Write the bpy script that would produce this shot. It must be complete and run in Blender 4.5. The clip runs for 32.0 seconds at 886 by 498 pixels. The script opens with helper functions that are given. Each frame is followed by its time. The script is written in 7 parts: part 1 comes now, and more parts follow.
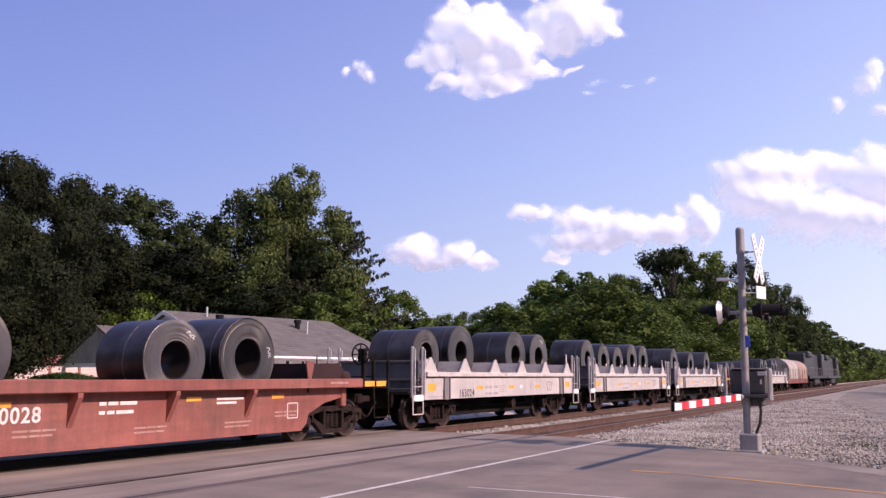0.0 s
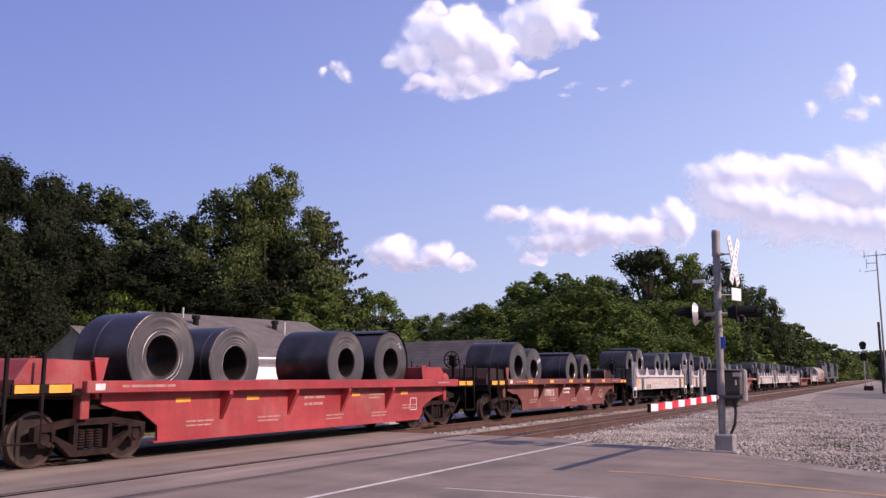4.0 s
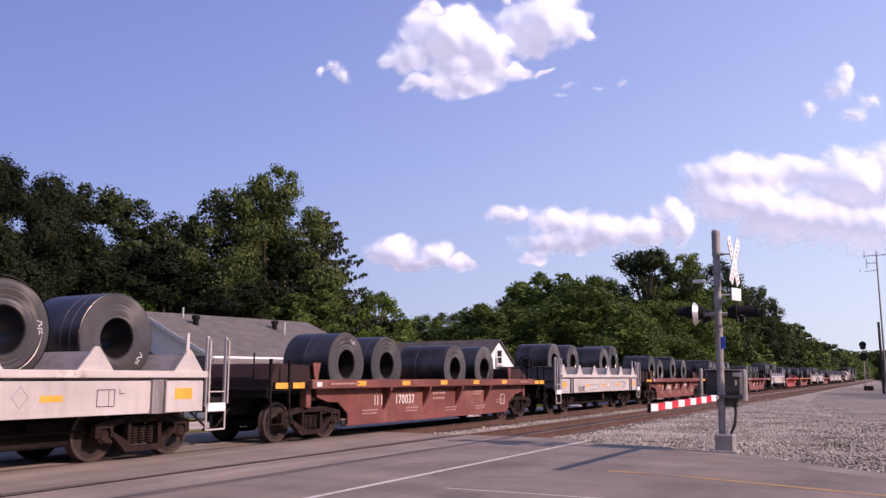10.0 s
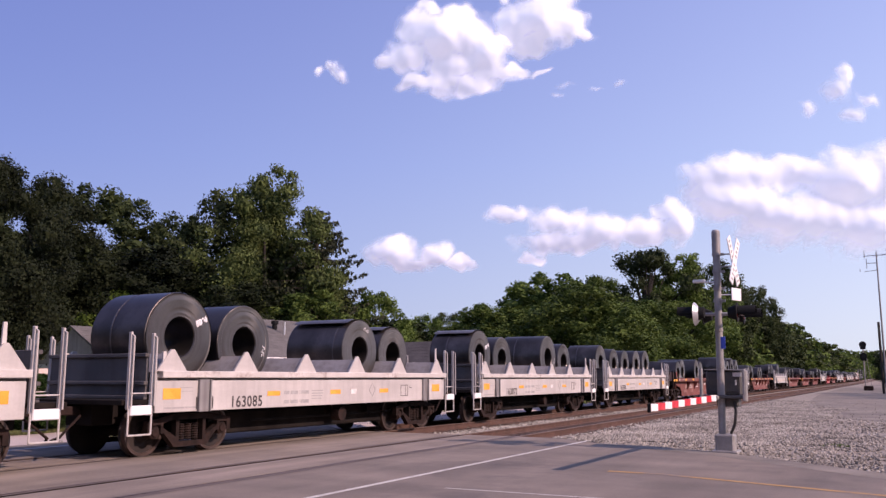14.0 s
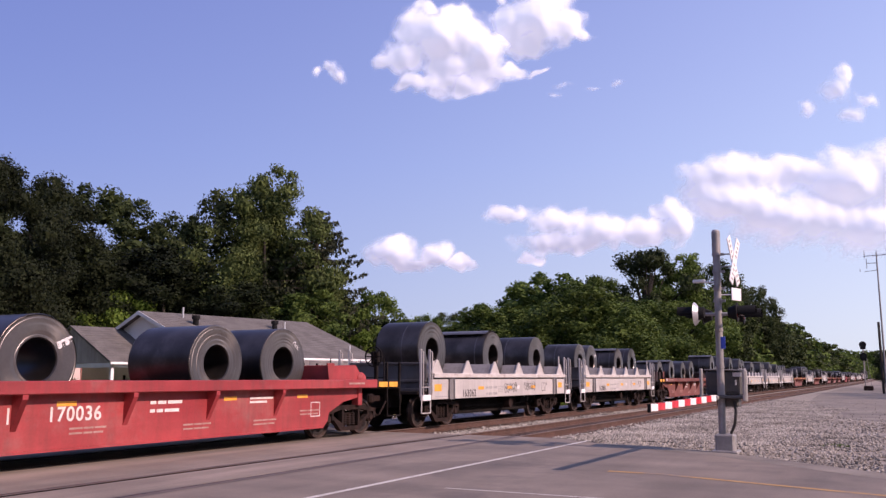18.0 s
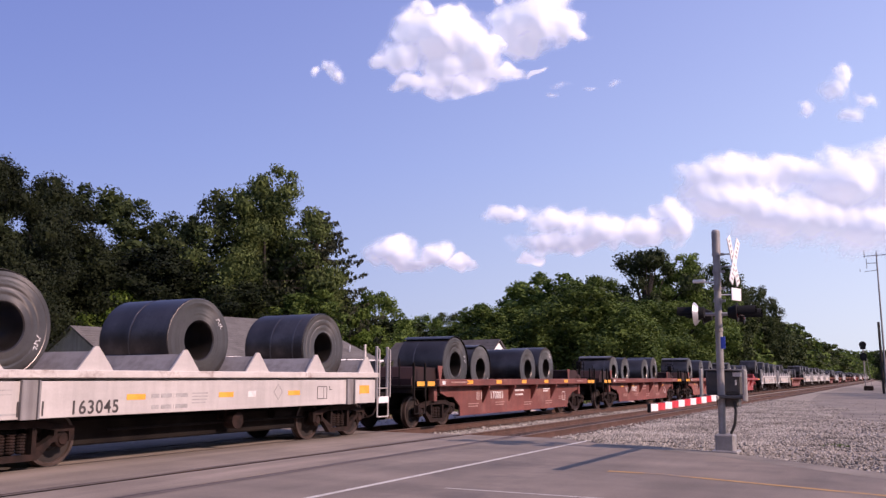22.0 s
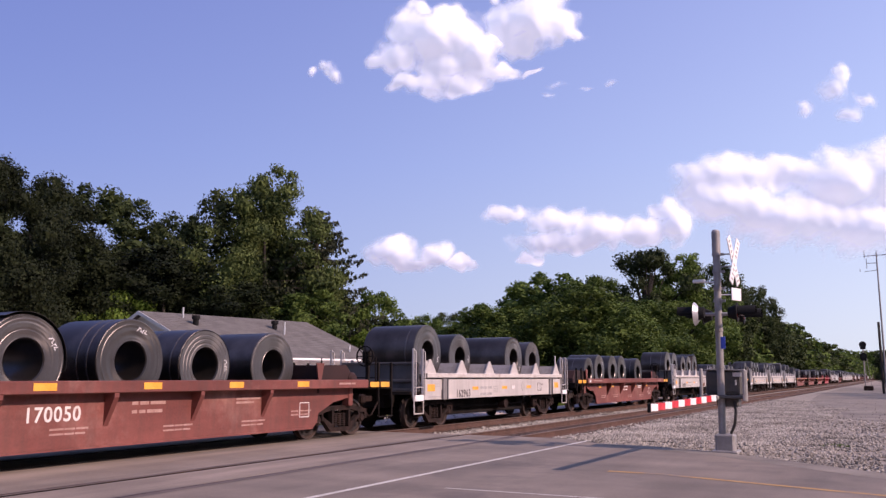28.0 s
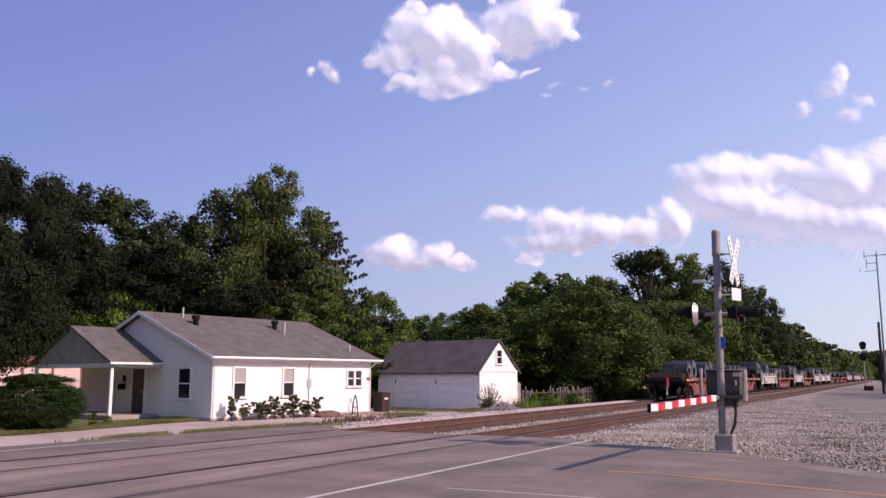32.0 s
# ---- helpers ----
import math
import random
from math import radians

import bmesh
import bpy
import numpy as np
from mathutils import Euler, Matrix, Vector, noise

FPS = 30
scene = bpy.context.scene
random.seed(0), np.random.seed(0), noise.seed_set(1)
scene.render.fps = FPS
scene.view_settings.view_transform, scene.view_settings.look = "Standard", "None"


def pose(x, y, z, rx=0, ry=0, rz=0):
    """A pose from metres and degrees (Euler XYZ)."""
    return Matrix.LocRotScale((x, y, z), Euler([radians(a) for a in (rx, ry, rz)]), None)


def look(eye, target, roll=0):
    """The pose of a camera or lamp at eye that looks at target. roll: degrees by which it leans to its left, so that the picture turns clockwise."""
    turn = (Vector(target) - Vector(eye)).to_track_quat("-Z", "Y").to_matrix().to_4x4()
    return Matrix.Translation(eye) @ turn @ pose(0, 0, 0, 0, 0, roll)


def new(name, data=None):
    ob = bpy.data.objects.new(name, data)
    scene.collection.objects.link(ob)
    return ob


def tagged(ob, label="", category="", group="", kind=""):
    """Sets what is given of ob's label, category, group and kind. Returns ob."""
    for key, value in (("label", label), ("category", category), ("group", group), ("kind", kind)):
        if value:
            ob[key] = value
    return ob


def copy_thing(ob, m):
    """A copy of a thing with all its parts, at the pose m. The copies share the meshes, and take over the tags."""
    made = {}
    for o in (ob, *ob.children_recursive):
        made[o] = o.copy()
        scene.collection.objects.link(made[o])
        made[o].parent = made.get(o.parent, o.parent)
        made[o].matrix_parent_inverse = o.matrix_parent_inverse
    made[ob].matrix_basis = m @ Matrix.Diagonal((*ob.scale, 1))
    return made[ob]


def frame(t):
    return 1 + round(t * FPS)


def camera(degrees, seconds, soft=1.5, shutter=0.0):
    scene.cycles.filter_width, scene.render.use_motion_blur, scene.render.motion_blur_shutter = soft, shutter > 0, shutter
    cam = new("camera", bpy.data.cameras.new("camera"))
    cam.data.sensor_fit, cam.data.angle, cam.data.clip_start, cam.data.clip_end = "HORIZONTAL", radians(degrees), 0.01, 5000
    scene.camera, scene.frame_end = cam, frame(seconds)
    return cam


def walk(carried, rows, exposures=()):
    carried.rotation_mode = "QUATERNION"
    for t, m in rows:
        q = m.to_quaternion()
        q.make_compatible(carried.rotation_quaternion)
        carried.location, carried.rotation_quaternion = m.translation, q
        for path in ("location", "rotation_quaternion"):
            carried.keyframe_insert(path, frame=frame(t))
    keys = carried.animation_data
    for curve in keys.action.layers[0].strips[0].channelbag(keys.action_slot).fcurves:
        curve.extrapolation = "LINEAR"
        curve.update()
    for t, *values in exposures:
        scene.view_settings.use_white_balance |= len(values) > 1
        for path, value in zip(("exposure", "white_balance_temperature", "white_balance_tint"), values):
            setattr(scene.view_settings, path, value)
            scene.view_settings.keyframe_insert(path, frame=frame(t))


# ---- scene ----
from mathutils import geometry

# camera: a tripod beside the crossing, one short pan at the start
cam = camera(55.82, 32.0, 1.4)
EYE = (0.0, 0.0, 1.462)


def heading(turn, tilt=0.0):
    return pose(*EYE, 98.72 + tilt, 0, 28.145 + turn)


walk(cam, [(0.0, heading(1.50, -0.07)), (0.5, heading(1.0, -0.06)), (1.0, heading(0.52)), (1.5, heading(-0.47)),
           (2.0, heading(-0.36)), (2.5, heading(0.0, -0.03)), (3.0, heading(0.0)), (3.5, heading(0.0)), (32.0, heading(0.0))],
     exposures=[(0.0, 0.24, 6600, 39), (3.0, 0.12, 6600, 39), (8.0, 0.1, 6600, 39), (28.0, 0.1, 6600, 39), (31.5, 0.0, 6600, 39), (32.0, 0.0, 6600, 39)])

# world, sun
SUN_DIR = Vector((math.cos(radians(33)), -0.04, math.sin(radians(33)))).normalized()
world = bpy.data.worlds.new("sky")
scene.world = world
world.use_nodes = True
wn = world.node_tree.nodes
sky = wn.new("ShaderNodeTexSky")
sky.sky_type = "NISHITA"
sky.sun_disc = False
sky.sun_elevation = radians(33)
sky.sun_rotation = radians(92)
sky.air_density, sky.dust_density, sky.ozone_density = 1.0, 1.3, 3.0
wn["Background"].inputs[1].default_value = 0.142
# summer haze: paler towards the horizon and, gently, towards the sun
wl = world.node_tree.links.new
dome = wn.new("ShaderNodeTexCoord")
split = wn.new("ShaderNodeSeparateXYZ")
wl(dome.outputs["Generated"], split.inputs[0])
haze = wn.new("ShaderNodeValToRGB")
haze.color_ramp.elements[0].color, haze.color_ramp.elements[1].color = (0.67, 0.87, 0.885, 1), (0.14, 0.225, 0.47, 1)
for p, c in ((0.12, (0.58, 0.775, 0.895)), (0.25, (0.46, 0.66, 0.915)), (0.34, (0.40, 0.575, 0.87)), (0.45, (0.335, 0.485, 0.81))):
    haze.color_ramp.elements.new(p).color = (*c, 1)
wl(split.outputs["Z"], haze.inputs["Fac"])
towards = wn.new("ShaderNodeVectorMath")
towards.operation = "MULTIPLY_ADD"
towards.inputs[1].default_value, towards.inputs[2].default_value = (0.72 / 0.142, 0.66 / 0.142, 0.42 / 0.142), (1 / 0.142, 1 / 0.142, 1 / 0.142)
wl(split.outputs["X"], towards.inputs[0])
bright = wn.new("ShaderNodeVectorMath")
bright.operation = "MULTIPLY"
wl(haze.outputs["Color"], bright.inputs[0])
wl(towards.outputs[0], bright.inputs[1])
air = wn.new("ShaderNodeMix")
air.data_type = "RGBA"
air.inputs["Factor"].default_value = 0.8
wl(sky.outputs[0], air.inputs["A"])
wl(bright.outputs[0], air.inputs["B"])
wl(air.outputs["Result"], wn["Background"].inputs[0])
sun = new("sun", bpy.data.lights.new("sun", "SUN"))
sun.data.energy, sun.data.angle, sun.data.color = 4.35, radians(0.55), (1.0, 0.85, 0.66)
sun.matrix_world = look(SUN_DIR * 200, (0, 0, 0))


# ---- materials ----
def surface(name, c1, c2, scale=4.0, rough=0.7, bump=0.2, metal=0.0, fine=60.0, stain=None, stain_at=0.62, vary=0.0, spec=0.5, grain_of=0.35, streak=0.0, bands=None):
    """Two scales of colour variation, stains, grain and relief."""
    m = bpy.data.materials.new(name)
    m.use_nodes = True
    nt = m.node_tree
    b = nt.nodes["Principled BSDF"]
    add, link = nt.nodes.new, nt.links.new
    tc = add("ShaderNodeTexCoord")
    n1 = add("ShaderNodeTexNoise")
    n1.inputs["Scale"].default_value, n1.inputs["Detail"].default_value = scale, 6
    n2 = add("ShaderNodeTexNoise")
    n2.inputs["Scale"].default_value, n2.inputs["Detail"].default_value = fine, 3
    link(tc.outputs["Object"], n1.inputs["Vector"])
    link(tc.outputs["Object"], n2.inputs["Vector"])
    ramp = add("ShaderNodeValToRGB")
    ramp.color_ramp.elements[0].position, ramp.color_ramp.elements[1].position = 0.35, 0.65
    ramp.color_ramp.elements[0].color, ramp.color_ramp.elements[1].color = (*c1, 1), (*c2, 1)
    link(n1.outputs["Fac"], ramp.inputs["Fac"])
    col = ramp.outputs["Color"]
    grain = add("ShaderNodeMix")
    grain.data_type, grain.blend_type = "RGBA", "OVERLAY"
    grain.inputs["Factor"].default_value = grain_of
    link(col, grain.inputs["A"])
    link(n2.outputs["Fac"], grain.inputs["B"])
    col = grain.outputs["Result"]
    if stain:
        n3 = add("ShaderNodeTexNoise")
        n3.inputs["Scale"].default_value, n3.inputs["Detail"].default_value = scale * 0.45, 8
        n3.inputs["Roughness"].default_value = 0.7
        link(tc.outputs["Object"], n3.inputs["Vector"])
        r3 = add("ShaderNodeValToRGB")
        r3.color_ramp.elements[0].position, r3.color_ramp.elements[1].position = stain_at - 0.06, stain_at + 0.08
        link(n3.outputs["Fac"], r3.inputs["Fac"])
        mx = add("ShaderNodeMix")
        mx.data_type = "RGBA"
        link(r3.outputs["Color"], mx.inputs["Factor"])
        link(col, mx.inputs["A"])
        mx.inputs["B"].default_value = (*stain, 1)
        col = mx.outputs["Result"]
    if streak:
        mpg = add("ShaderNodeMapping")
        mpg.inputs["Scale"].default_value = (3.0, 5.0, 0.5)
        link(tc.outputs["Object"], mpg.inputs["Vector"])
        n4 = add("ShaderNodeTexNoise")
        n4.inputs["Scale"].default_value, n4.inputs["Detail"].default_value = 1.3, 6
        link(mpg.outputs["Vector"], n4.inputs["Vector"])
        r4 = add("ShaderNodeMapRange")
        r4.inputs["From Min"].default_value, r4.inputs["From Max"].default_value = 0.42, 0.72
        r4.inputs["To Min"].default_value, r4.inputs["To Max"].default_value = 0.0, streak
        link(n4.outputs["Fac"], r4.inputs["Value"])
        m4 = add("ShaderNodeMix")
        m4.data_type = "RGBA"
        link(r4.outputs["Result"], m4.inputs["Factor"])
        link(col, m4.inputs["A"])
        m4.inputs["B"].default_value = (0.06, 0.04, 0.034, 1)
        col = m4.outputs["Result"]
    for size, amount in (bands or ()):
        mpg = add("ShaderNodeMapping")
        mpg.inputs["Scale"].default_value = size
        link(tc.outputs["Object"], mpg.inputs["Vector"])
        n5 = add("ShaderNodeTexNoise")
        n5.inputs["Scale"].default_value, n5.inputs["Detail"].default_value = 1.0, 7
        n5.inputs["Roughness"].default_value = 0.62
        link(mpg.outputs["Vector"], n5.inputs["Vector"])
        r5 = add("ShaderNodeMapRange")
        r5.inputs["From Min"].default_value, r5.inputs["From Max"].default_value = 0.3, 0.7
        r5.inputs["To Min"].default_value, r5.inputs["To Max"].default_value = 1 - amount, 1 + amount
        link(n5.outputs["Fac"], r5.inputs["Value"])
        h5 = add("ShaderNodeHueSaturation")
        link(r5.outputs["Result"], h5.inputs["Value"])
        link(col, h5.inputs["Color"])
        col = h5.outputs["Color"]
    if vary:
        oi = add("ShaderNodeObjectInfo")
        hs = add("ShaderNodeHueSaturation")
        mp = add("ShaderNodeMapRange")
        mp.inputs["To Min"].default_value, mp.inputs["To Max"].default_value = 1 - vary, 1 + vary
        link(oi.outputs["Random"], mp.inputs["Value"])
        link(mp.outputs["Result"], hs.inputs["Value"])
        link(col, hs.inputs["Color"])
        col = hs.outputs["Color"]
    link(col, b.inputs["Base Color"])
    b.inputs["Roughness"].default_value, b.inputs["Metallic"].default_value = rough, metal
    b.inputs["Specular IOR Level"].default_value = spec
    if bump:
        bp = add("ShaderNodeBump")
        bp.inputs["Strength"].default_value, bp.inputs["Distance"].default_value = bump, 0.02
        link(n2.outputs["Fac"], bp.inputs["Height"])
        link(bp.outputs["Normal"], b.inputs["Normal"])
    return m


def foliage(name, c1, c2, trans=0.35):
    m = bpy.data.materials.new(name)
    m.use_nodes = True
    nt = m.node_tree
    add, link = nt.nodes.new, nt.links.new
    b = nt.nodes["Principled BSDF"]
    geo = add("ShaderNodeNewGeometry")
    tc = add("ShaderNodeTexCoord")
    no = add("ShaderNodeTexNoise")
    no.inputs["Scale"].default_value = 0.5
    link(tc.outputs["Object"], no.inputs["Vector"])
    ad = add("ShaderNodeMath")
    ad.operation = "ADD"
    half = add("ShaderNodeMath")
    half.operation = "MULTIPLY"
    half.inputs[1].default_value = 0.5
    link(geo.outputs["Random Per Island"], half.inputs[0])
    link(half.outputs[0], ad.inputs[0])
    link(no.outputs["Fac"], ad.inputs[1])
    ramp = add("ShaderNodeValToRGB")
    ramp.color_ramp.elements[0].position, ramp.color_ramp.elements[1].position = 0.45, 0.95
    ramp.color_ramp.elements[0].color, ramp.color_ramp.elements[1].color = (*c1, 1), (*c2, 1)
    hf = add("ShaderNodeMath")
    hf.operation = "MULTIPLY"
    hf.inputs[1].default_value = 0.93
    link(ad.outputs[0], hf.inputs[0])
    link(hf.outputs[0], ramp.inputs["Fac"])
    oi = add("ShaderNodeObjectInfo")
    hs = add("ShaderNodeHueSaturation")
    mp = add("ShaderNodeMapRange")
    mp.inputs["To Min"].default_value, mp.inputs["To Max"].default_value = 0.8, 1.25
    link(oi.outputs["Random"], mp.inputs["Value"])
    link(mp.outputs["Result"], hs.inputs["Value"])
    link(ramp.outputs["Color"], hs.inputs["Color"])
    link(hs.outputs["Color"], b.inputs["Base Color"])
    b.inputs["Roughness"].default_value = 0.7
    b.inputs["Specular IOR Level"].default_value = 0.15
    tr = add("ShaderNodeBsdfTranslucent")
    link(hs.outputs["Color"], tr.inputs["Color"])
    mix = add("ShaderNodeMixShader")
    mix.inputs[0].default_value = trans
    link(b.outputs[0], mix.inputs[1])
    link(tr.outputs[0], mix.inputs[2])
    link(mix.outputs[0], nt.nodes["Material Output"].inputs["Surface"])
    return m


def stones(name, c1, c2, c3, scale):
    """Loose crushed stone: cells of differing colour with relief."""
    m = bpy.data.materials.new(name)
    m.use_nodes = True
    nt = m.node_tree
    add, link = nt.nodes.new, nt.links.new
    b = nt.nodes["Principled BSDF"]
    tc = add("ShaderNodeTexCoord")
    vo = add("ShaderNodeTexVoronoi")
    vo.inputs["Scale"].default_value = scale
    no = add("ShaderNodeTexNoise")
    no.inputs["Scale"].default_value, no.inputs["Detail"].default_value = 0.35, 7
    link(tc.outputs["Object"], vo.inputs["Vector"])
    link(tc.outputs["Object"], no.inputs["Vector"])
    sep = add("ShaderNodeSeparateColor")
    link(vo.outputs["Color"], sep.inputs[0])
    ramp = add("ShaderNodeValToRGB")
    ramp.color_ramp.elements[0].color, ramp.color_ramp.elements[1].color = (*c1, 1), (*c2, 1)
    link(sep.outputs[0], ramp.inputs["Fac"])
    r2 = add("ShaderNodeValToRGB")
    r2.color_ramp.elements[0].position, r2.color_ramp.elements[1].position = 0.45, 0.68
    link(no.outputs["Fac"], r2.inputs["Fac"])
    mx = add("ShaderNodeMix")
    mx.data_type = "RGBA"
    link(r2.outputs["Color"], mx.inputs["Factor"])
    link(ramp.outputs["Color"], mx.inputs["A"])
    mx.inputs["B"].default_value = (*c3, 1)
    link(mx.outputs["Result"], b.inputs["Base Color"])
    b.inputs["Roughness"].default_value = 0.9
    bp = add("ShaderNodeBump")
    bp.inputs["Strength"].default_value, bp.inputs["Distance"].default_value = 0.7, 0.04
    link(vo.outputs["Distance"], bp.inputs["Height"])
    link(bp.outputs["Normal"], b.inputs["Normal"])
    return m


M_ASPHALT = surface("asphalt", (0.168, 0.137, 0.110), (0.230, 0.185, 0.148), 0.6, 0.85, 0.25, fine=45, stain=(0.108, 0.090, 0.078), stain_at=0.60, bands=(((0.9, 0.10, 1), 0.20), ((0.25, 0.9, 1), 0.16)))
M_PANEL = surface("crossing_asphalt", (0.201, 0.163, 0.131), (0.263, 0.211, 0.17), 0.7, 0.88, 0.3, fine=40, stain=(0.13, 0.11, 0.105), bands=(((1.6, 0.15, 1), 0.28),))
M_DUST = surface("tan_dust", (0.18, 0.156, 0.128), (0.255, 0.22, 0.182), 0.9, 0.95, 0.3, fine=30, stain=(0.165, 0.145, 0.125), stain_at=0.58, bands=(((0.3, 0.5, 1), 0.18),))
M_TAR = surface("tar", (0.03, 0.025, 0.024), (0.06, 0.05, 0.046), 2, 0.7, 0.2)
M_SEAM = surface("greasy_tar", (0.115, 0.093, 0.080), (0.155, 0.126, 0.108), 1.6, 0.8, 0.25, fine=40, stain=(0.15, 0.122, 0.1), stain_at=0.6)
M_WHITELINE = surface("white_road_paint", (0.5, 0.475, 0.42), (0.66, 0.63, 0.56), 5, 0.7, 0.2, stain=(0.3, 0.27, 0.26), stain_at=0.6)
M_YELLOWLINE = surface("worn_yellow_paint", (0.40, 0.23, 0.085), (0.50, 0.30, 0.10), 3, 0.75, 0.2, stain=(0.21, 0.175, 0.155), stain_at=0.57)
M_GROUND = surface("dry_earth", (0.26, 0.2, 0.17), (0.34, 0.28, 0.24), 0.25, 0.95, 0.4, fine=12, stain=(0.10, 0.12, 0.05), stain_at=0.56)
M_DIRT = surface("pale_gravel_dirt", (0.42, 0.34, 0.30), (0.52, 0.43, 0.385), 0.5, 0.95, 0.4, fine=25, stain=(0.28, 0.24, 0.17), stain_at=0.6)
M_VERGE = surface("thin_dry_grass", (0.20, 0.17, 0.105), (0.30, 0.245, 0.17), 1.6, 0.95, 0.5, fine=28, stain=(0.13, 0.135, 0.06), stain_at=0.55)
M_GRASS = surface("lawn", (0.07, 0.11, 0.03), (0.13, 0.17, 0.05), 0.9, 0.9, 0.5, fine=30, stain=(0.22, 0.2, 0.1), stain_at=0.6)
M_BALLAST = stones("ballast_stone", (0.15, 0.134, 0.112), (0.42, 0.382, 0.322), (0.25, 0.212, 0.172), 15)
M_LOT = stones("gravel_lot", (0.215, 0.188, 0.155), (0.37, 0.328, 0.272), (0.31, 0.262, 0.208), 15)
M_BED = surface("oily_ballast", (0.078, 0.051, 0.041), (0.13, 0.088, 0.070), 1.5, 0.95, 0.6, fine=25, stain=(0.14, 0.11, 0.1), stain_at=0.66)
M_RAIL = surface("rusty_rail", (0.085, 0.045, 0.033), (0.13, 0.07, 0.052), 3, 0.75, 0.3, 0.3)
M_RAILTOP = surface("worn_rail_head", (0.13, 0.085, 0.068), (0.20, 0.14, 0.115), 3, 0.6, 0.05, 0.35)
M_TIE = surface("creosote_wood", (0.07, 0.046, 0.037), (0.14, 0.094, 0.075), 3, 0.95, 0.6, vary=0.3)
M_STONEGREY = surface("grey_heap_stone", (0.17, 0.155, 0.155), (0.28, 0.26, 0.255), 3, 0.9, 0.3, fine=30)
M_STONE = foliage("loose_stone", (0.16, 0.143, 0.122), (0.52, 0.475, 0.41), 0.0)

M_GREY = surface("pale_grey_car_paint", (0.46, 0.425, 0.405), (0.54, 0.50, 0.475), 0.9, 0.55, 0.04, fine=24, stain=(0.37, 0.31, 0.275), stain_at=0.68, grain_of=0.08, streak=0.14, bands=(((0.2, 0.35, 2.2), 0.10),))
M_CHORD = surface("scuffed_chord_paint", (0.47, 0.43, 0.405), (0.55, 0.51, 0.48), 2.6, 0.6, 0.06, fine=24, stain=(0.16, 0.085, 0.062), stain_at=0.635, grain_of=0.1, bands=(((0.2, 0.6, 2.2), 0.12),))
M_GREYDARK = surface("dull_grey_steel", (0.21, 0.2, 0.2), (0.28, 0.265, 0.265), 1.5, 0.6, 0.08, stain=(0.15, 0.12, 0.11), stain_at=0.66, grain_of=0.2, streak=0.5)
# end walls face away from the sun; their shade is in this colour
M_ENDSHADE = surface("sooty_grey_steel", (0.075, 0.07, 0.071), (0.12, 0.112, 0.112), 1.5, 0.65, 0.08, stain=(0.05, 0.042, 0.04), grain_of=0.2, streak=0.5)
# maroon of the gondola ends, taken near black to include their shade
M_MAROON_SHADED = surface("dark_maroon_paint", (0.018, 0.006, 0.006), (0.034, 0.011, 0.010), 1.0, 0.85, 0.1, fine=20, grain_of=0.2)
M_BROWN = surface("oxide_brown_paint", (0.142, 0.038, 0.030), (0.205, 0.062, 0.049), 0.9, 0.72, 0.12, fine=25, stain=(0.27, 0.125, 0.102), stain_at=0.62, grain_of=0.18, streak=0.35, bands=(((0.3, 0.22, 3.0), 0.16), ((1.5, 1.2, 1.5), 0.12)))
M_ROSY = surface("faded_oxide_paint", (0.235, 0.07, 0.055), (0.30, 0.105, 0.083), 0.9, 0.75, 0.12, fine=25, stain=(0.19, 0.075, 0.058), stain_at=0.58, grain_of=0.18, streak=0.35, bands=(((0.3, 0.22, 3.0), 0.16), ((1.5, 1.2, 1.5), 0.12)))
M_RED = surface("bright_red_paint", (0.30, 0.03, 0.034), (0.38, 0.052, 0.052), 0.9, 0.6, 0.1, fine=25, stain=(0.33, 0.11, 0.10), stain_at=0.62, grain_of=0.15, streak=0.3, bands=(((0.3, 0.22, 3.0), 0.14), ((1.5, 1.2, 1.5), 0.10)))
M_UNDER = surface("grimy_underframe", (0.007, 0.005, 0.005), (0.017, 0.013, 0.011), 2, 0.95, 0.3, spec=0.2)
M_TRUCK = surface("rusty_truck_iron", (0.010, 0.006, 0.005), (0.030, 0.016, 0.013), 5, 0.9, 0.4, fine=40, spec=0.25)
M_WHEEL = surface("worn_wheel_steel", (0.012, 0.008, 0.007), (0.028, 0.018, 0.015), 3, 0.75, 0.2, 0.1)
M_TREAD = surface("bright_wheel_rim", (0.07, 0.048, 0.042), (0.12, 0.085, 0.075), 4, 0.45, 0.1, 0.5)
M_COIL = surface("mill_scale_steel", (0.046, 0.040, 0.038), (0.09, 0.079, 0.075), 1.1, 0.3, 0.03, 0.7, fine=20, stain=(0.12, 0.107, 0.102), stain_at=0.62, vary=0.15, grain_of=0.12)
_n = M_COIL.node_tree
_b = _n.nodes["Principled BSDF"]
_t = _n.nodes.new("ShaderNodeTangent")
_t.direction_type, _t.axis = "RADIAL", "X"
_n.links.new(_t.outputs[0], _b.inputs["Tangent"])
_b.inputs["Anisotropic"].default_value = 0.75
M_COILTOP = surface("scaled_sheet_steel", (0.10, 0.09, 0.085), (0.17, 0.155, 0.148), 1.4, 0.38, 0.03, 0.6, fine=20, stain=(0.12, 0.09, 0.075), stain_at=0.62, grain_of=0.12)
M_COILRUST = surface("rusting_strip_steel", (0.085, 0.062, 0.052), (0.15, 0.112, 0.096), 1.6, 0.5, 0.05, 0.5, fine=24, stain=(0.17, 0.09, 0.06), stain_at=0.6, grain_of=0.2)
M_COILFACE = surface("edges_of_wound_strip", (0.095, 0.086, 0.083), (0.15, 0.137, 0.132), 1.1, 0.36, 0.03, 0.65, fine=20, stain=(0.10, 0.085, 0.08), stain_at=0.62, vary=0.2, grain_of=0.12)
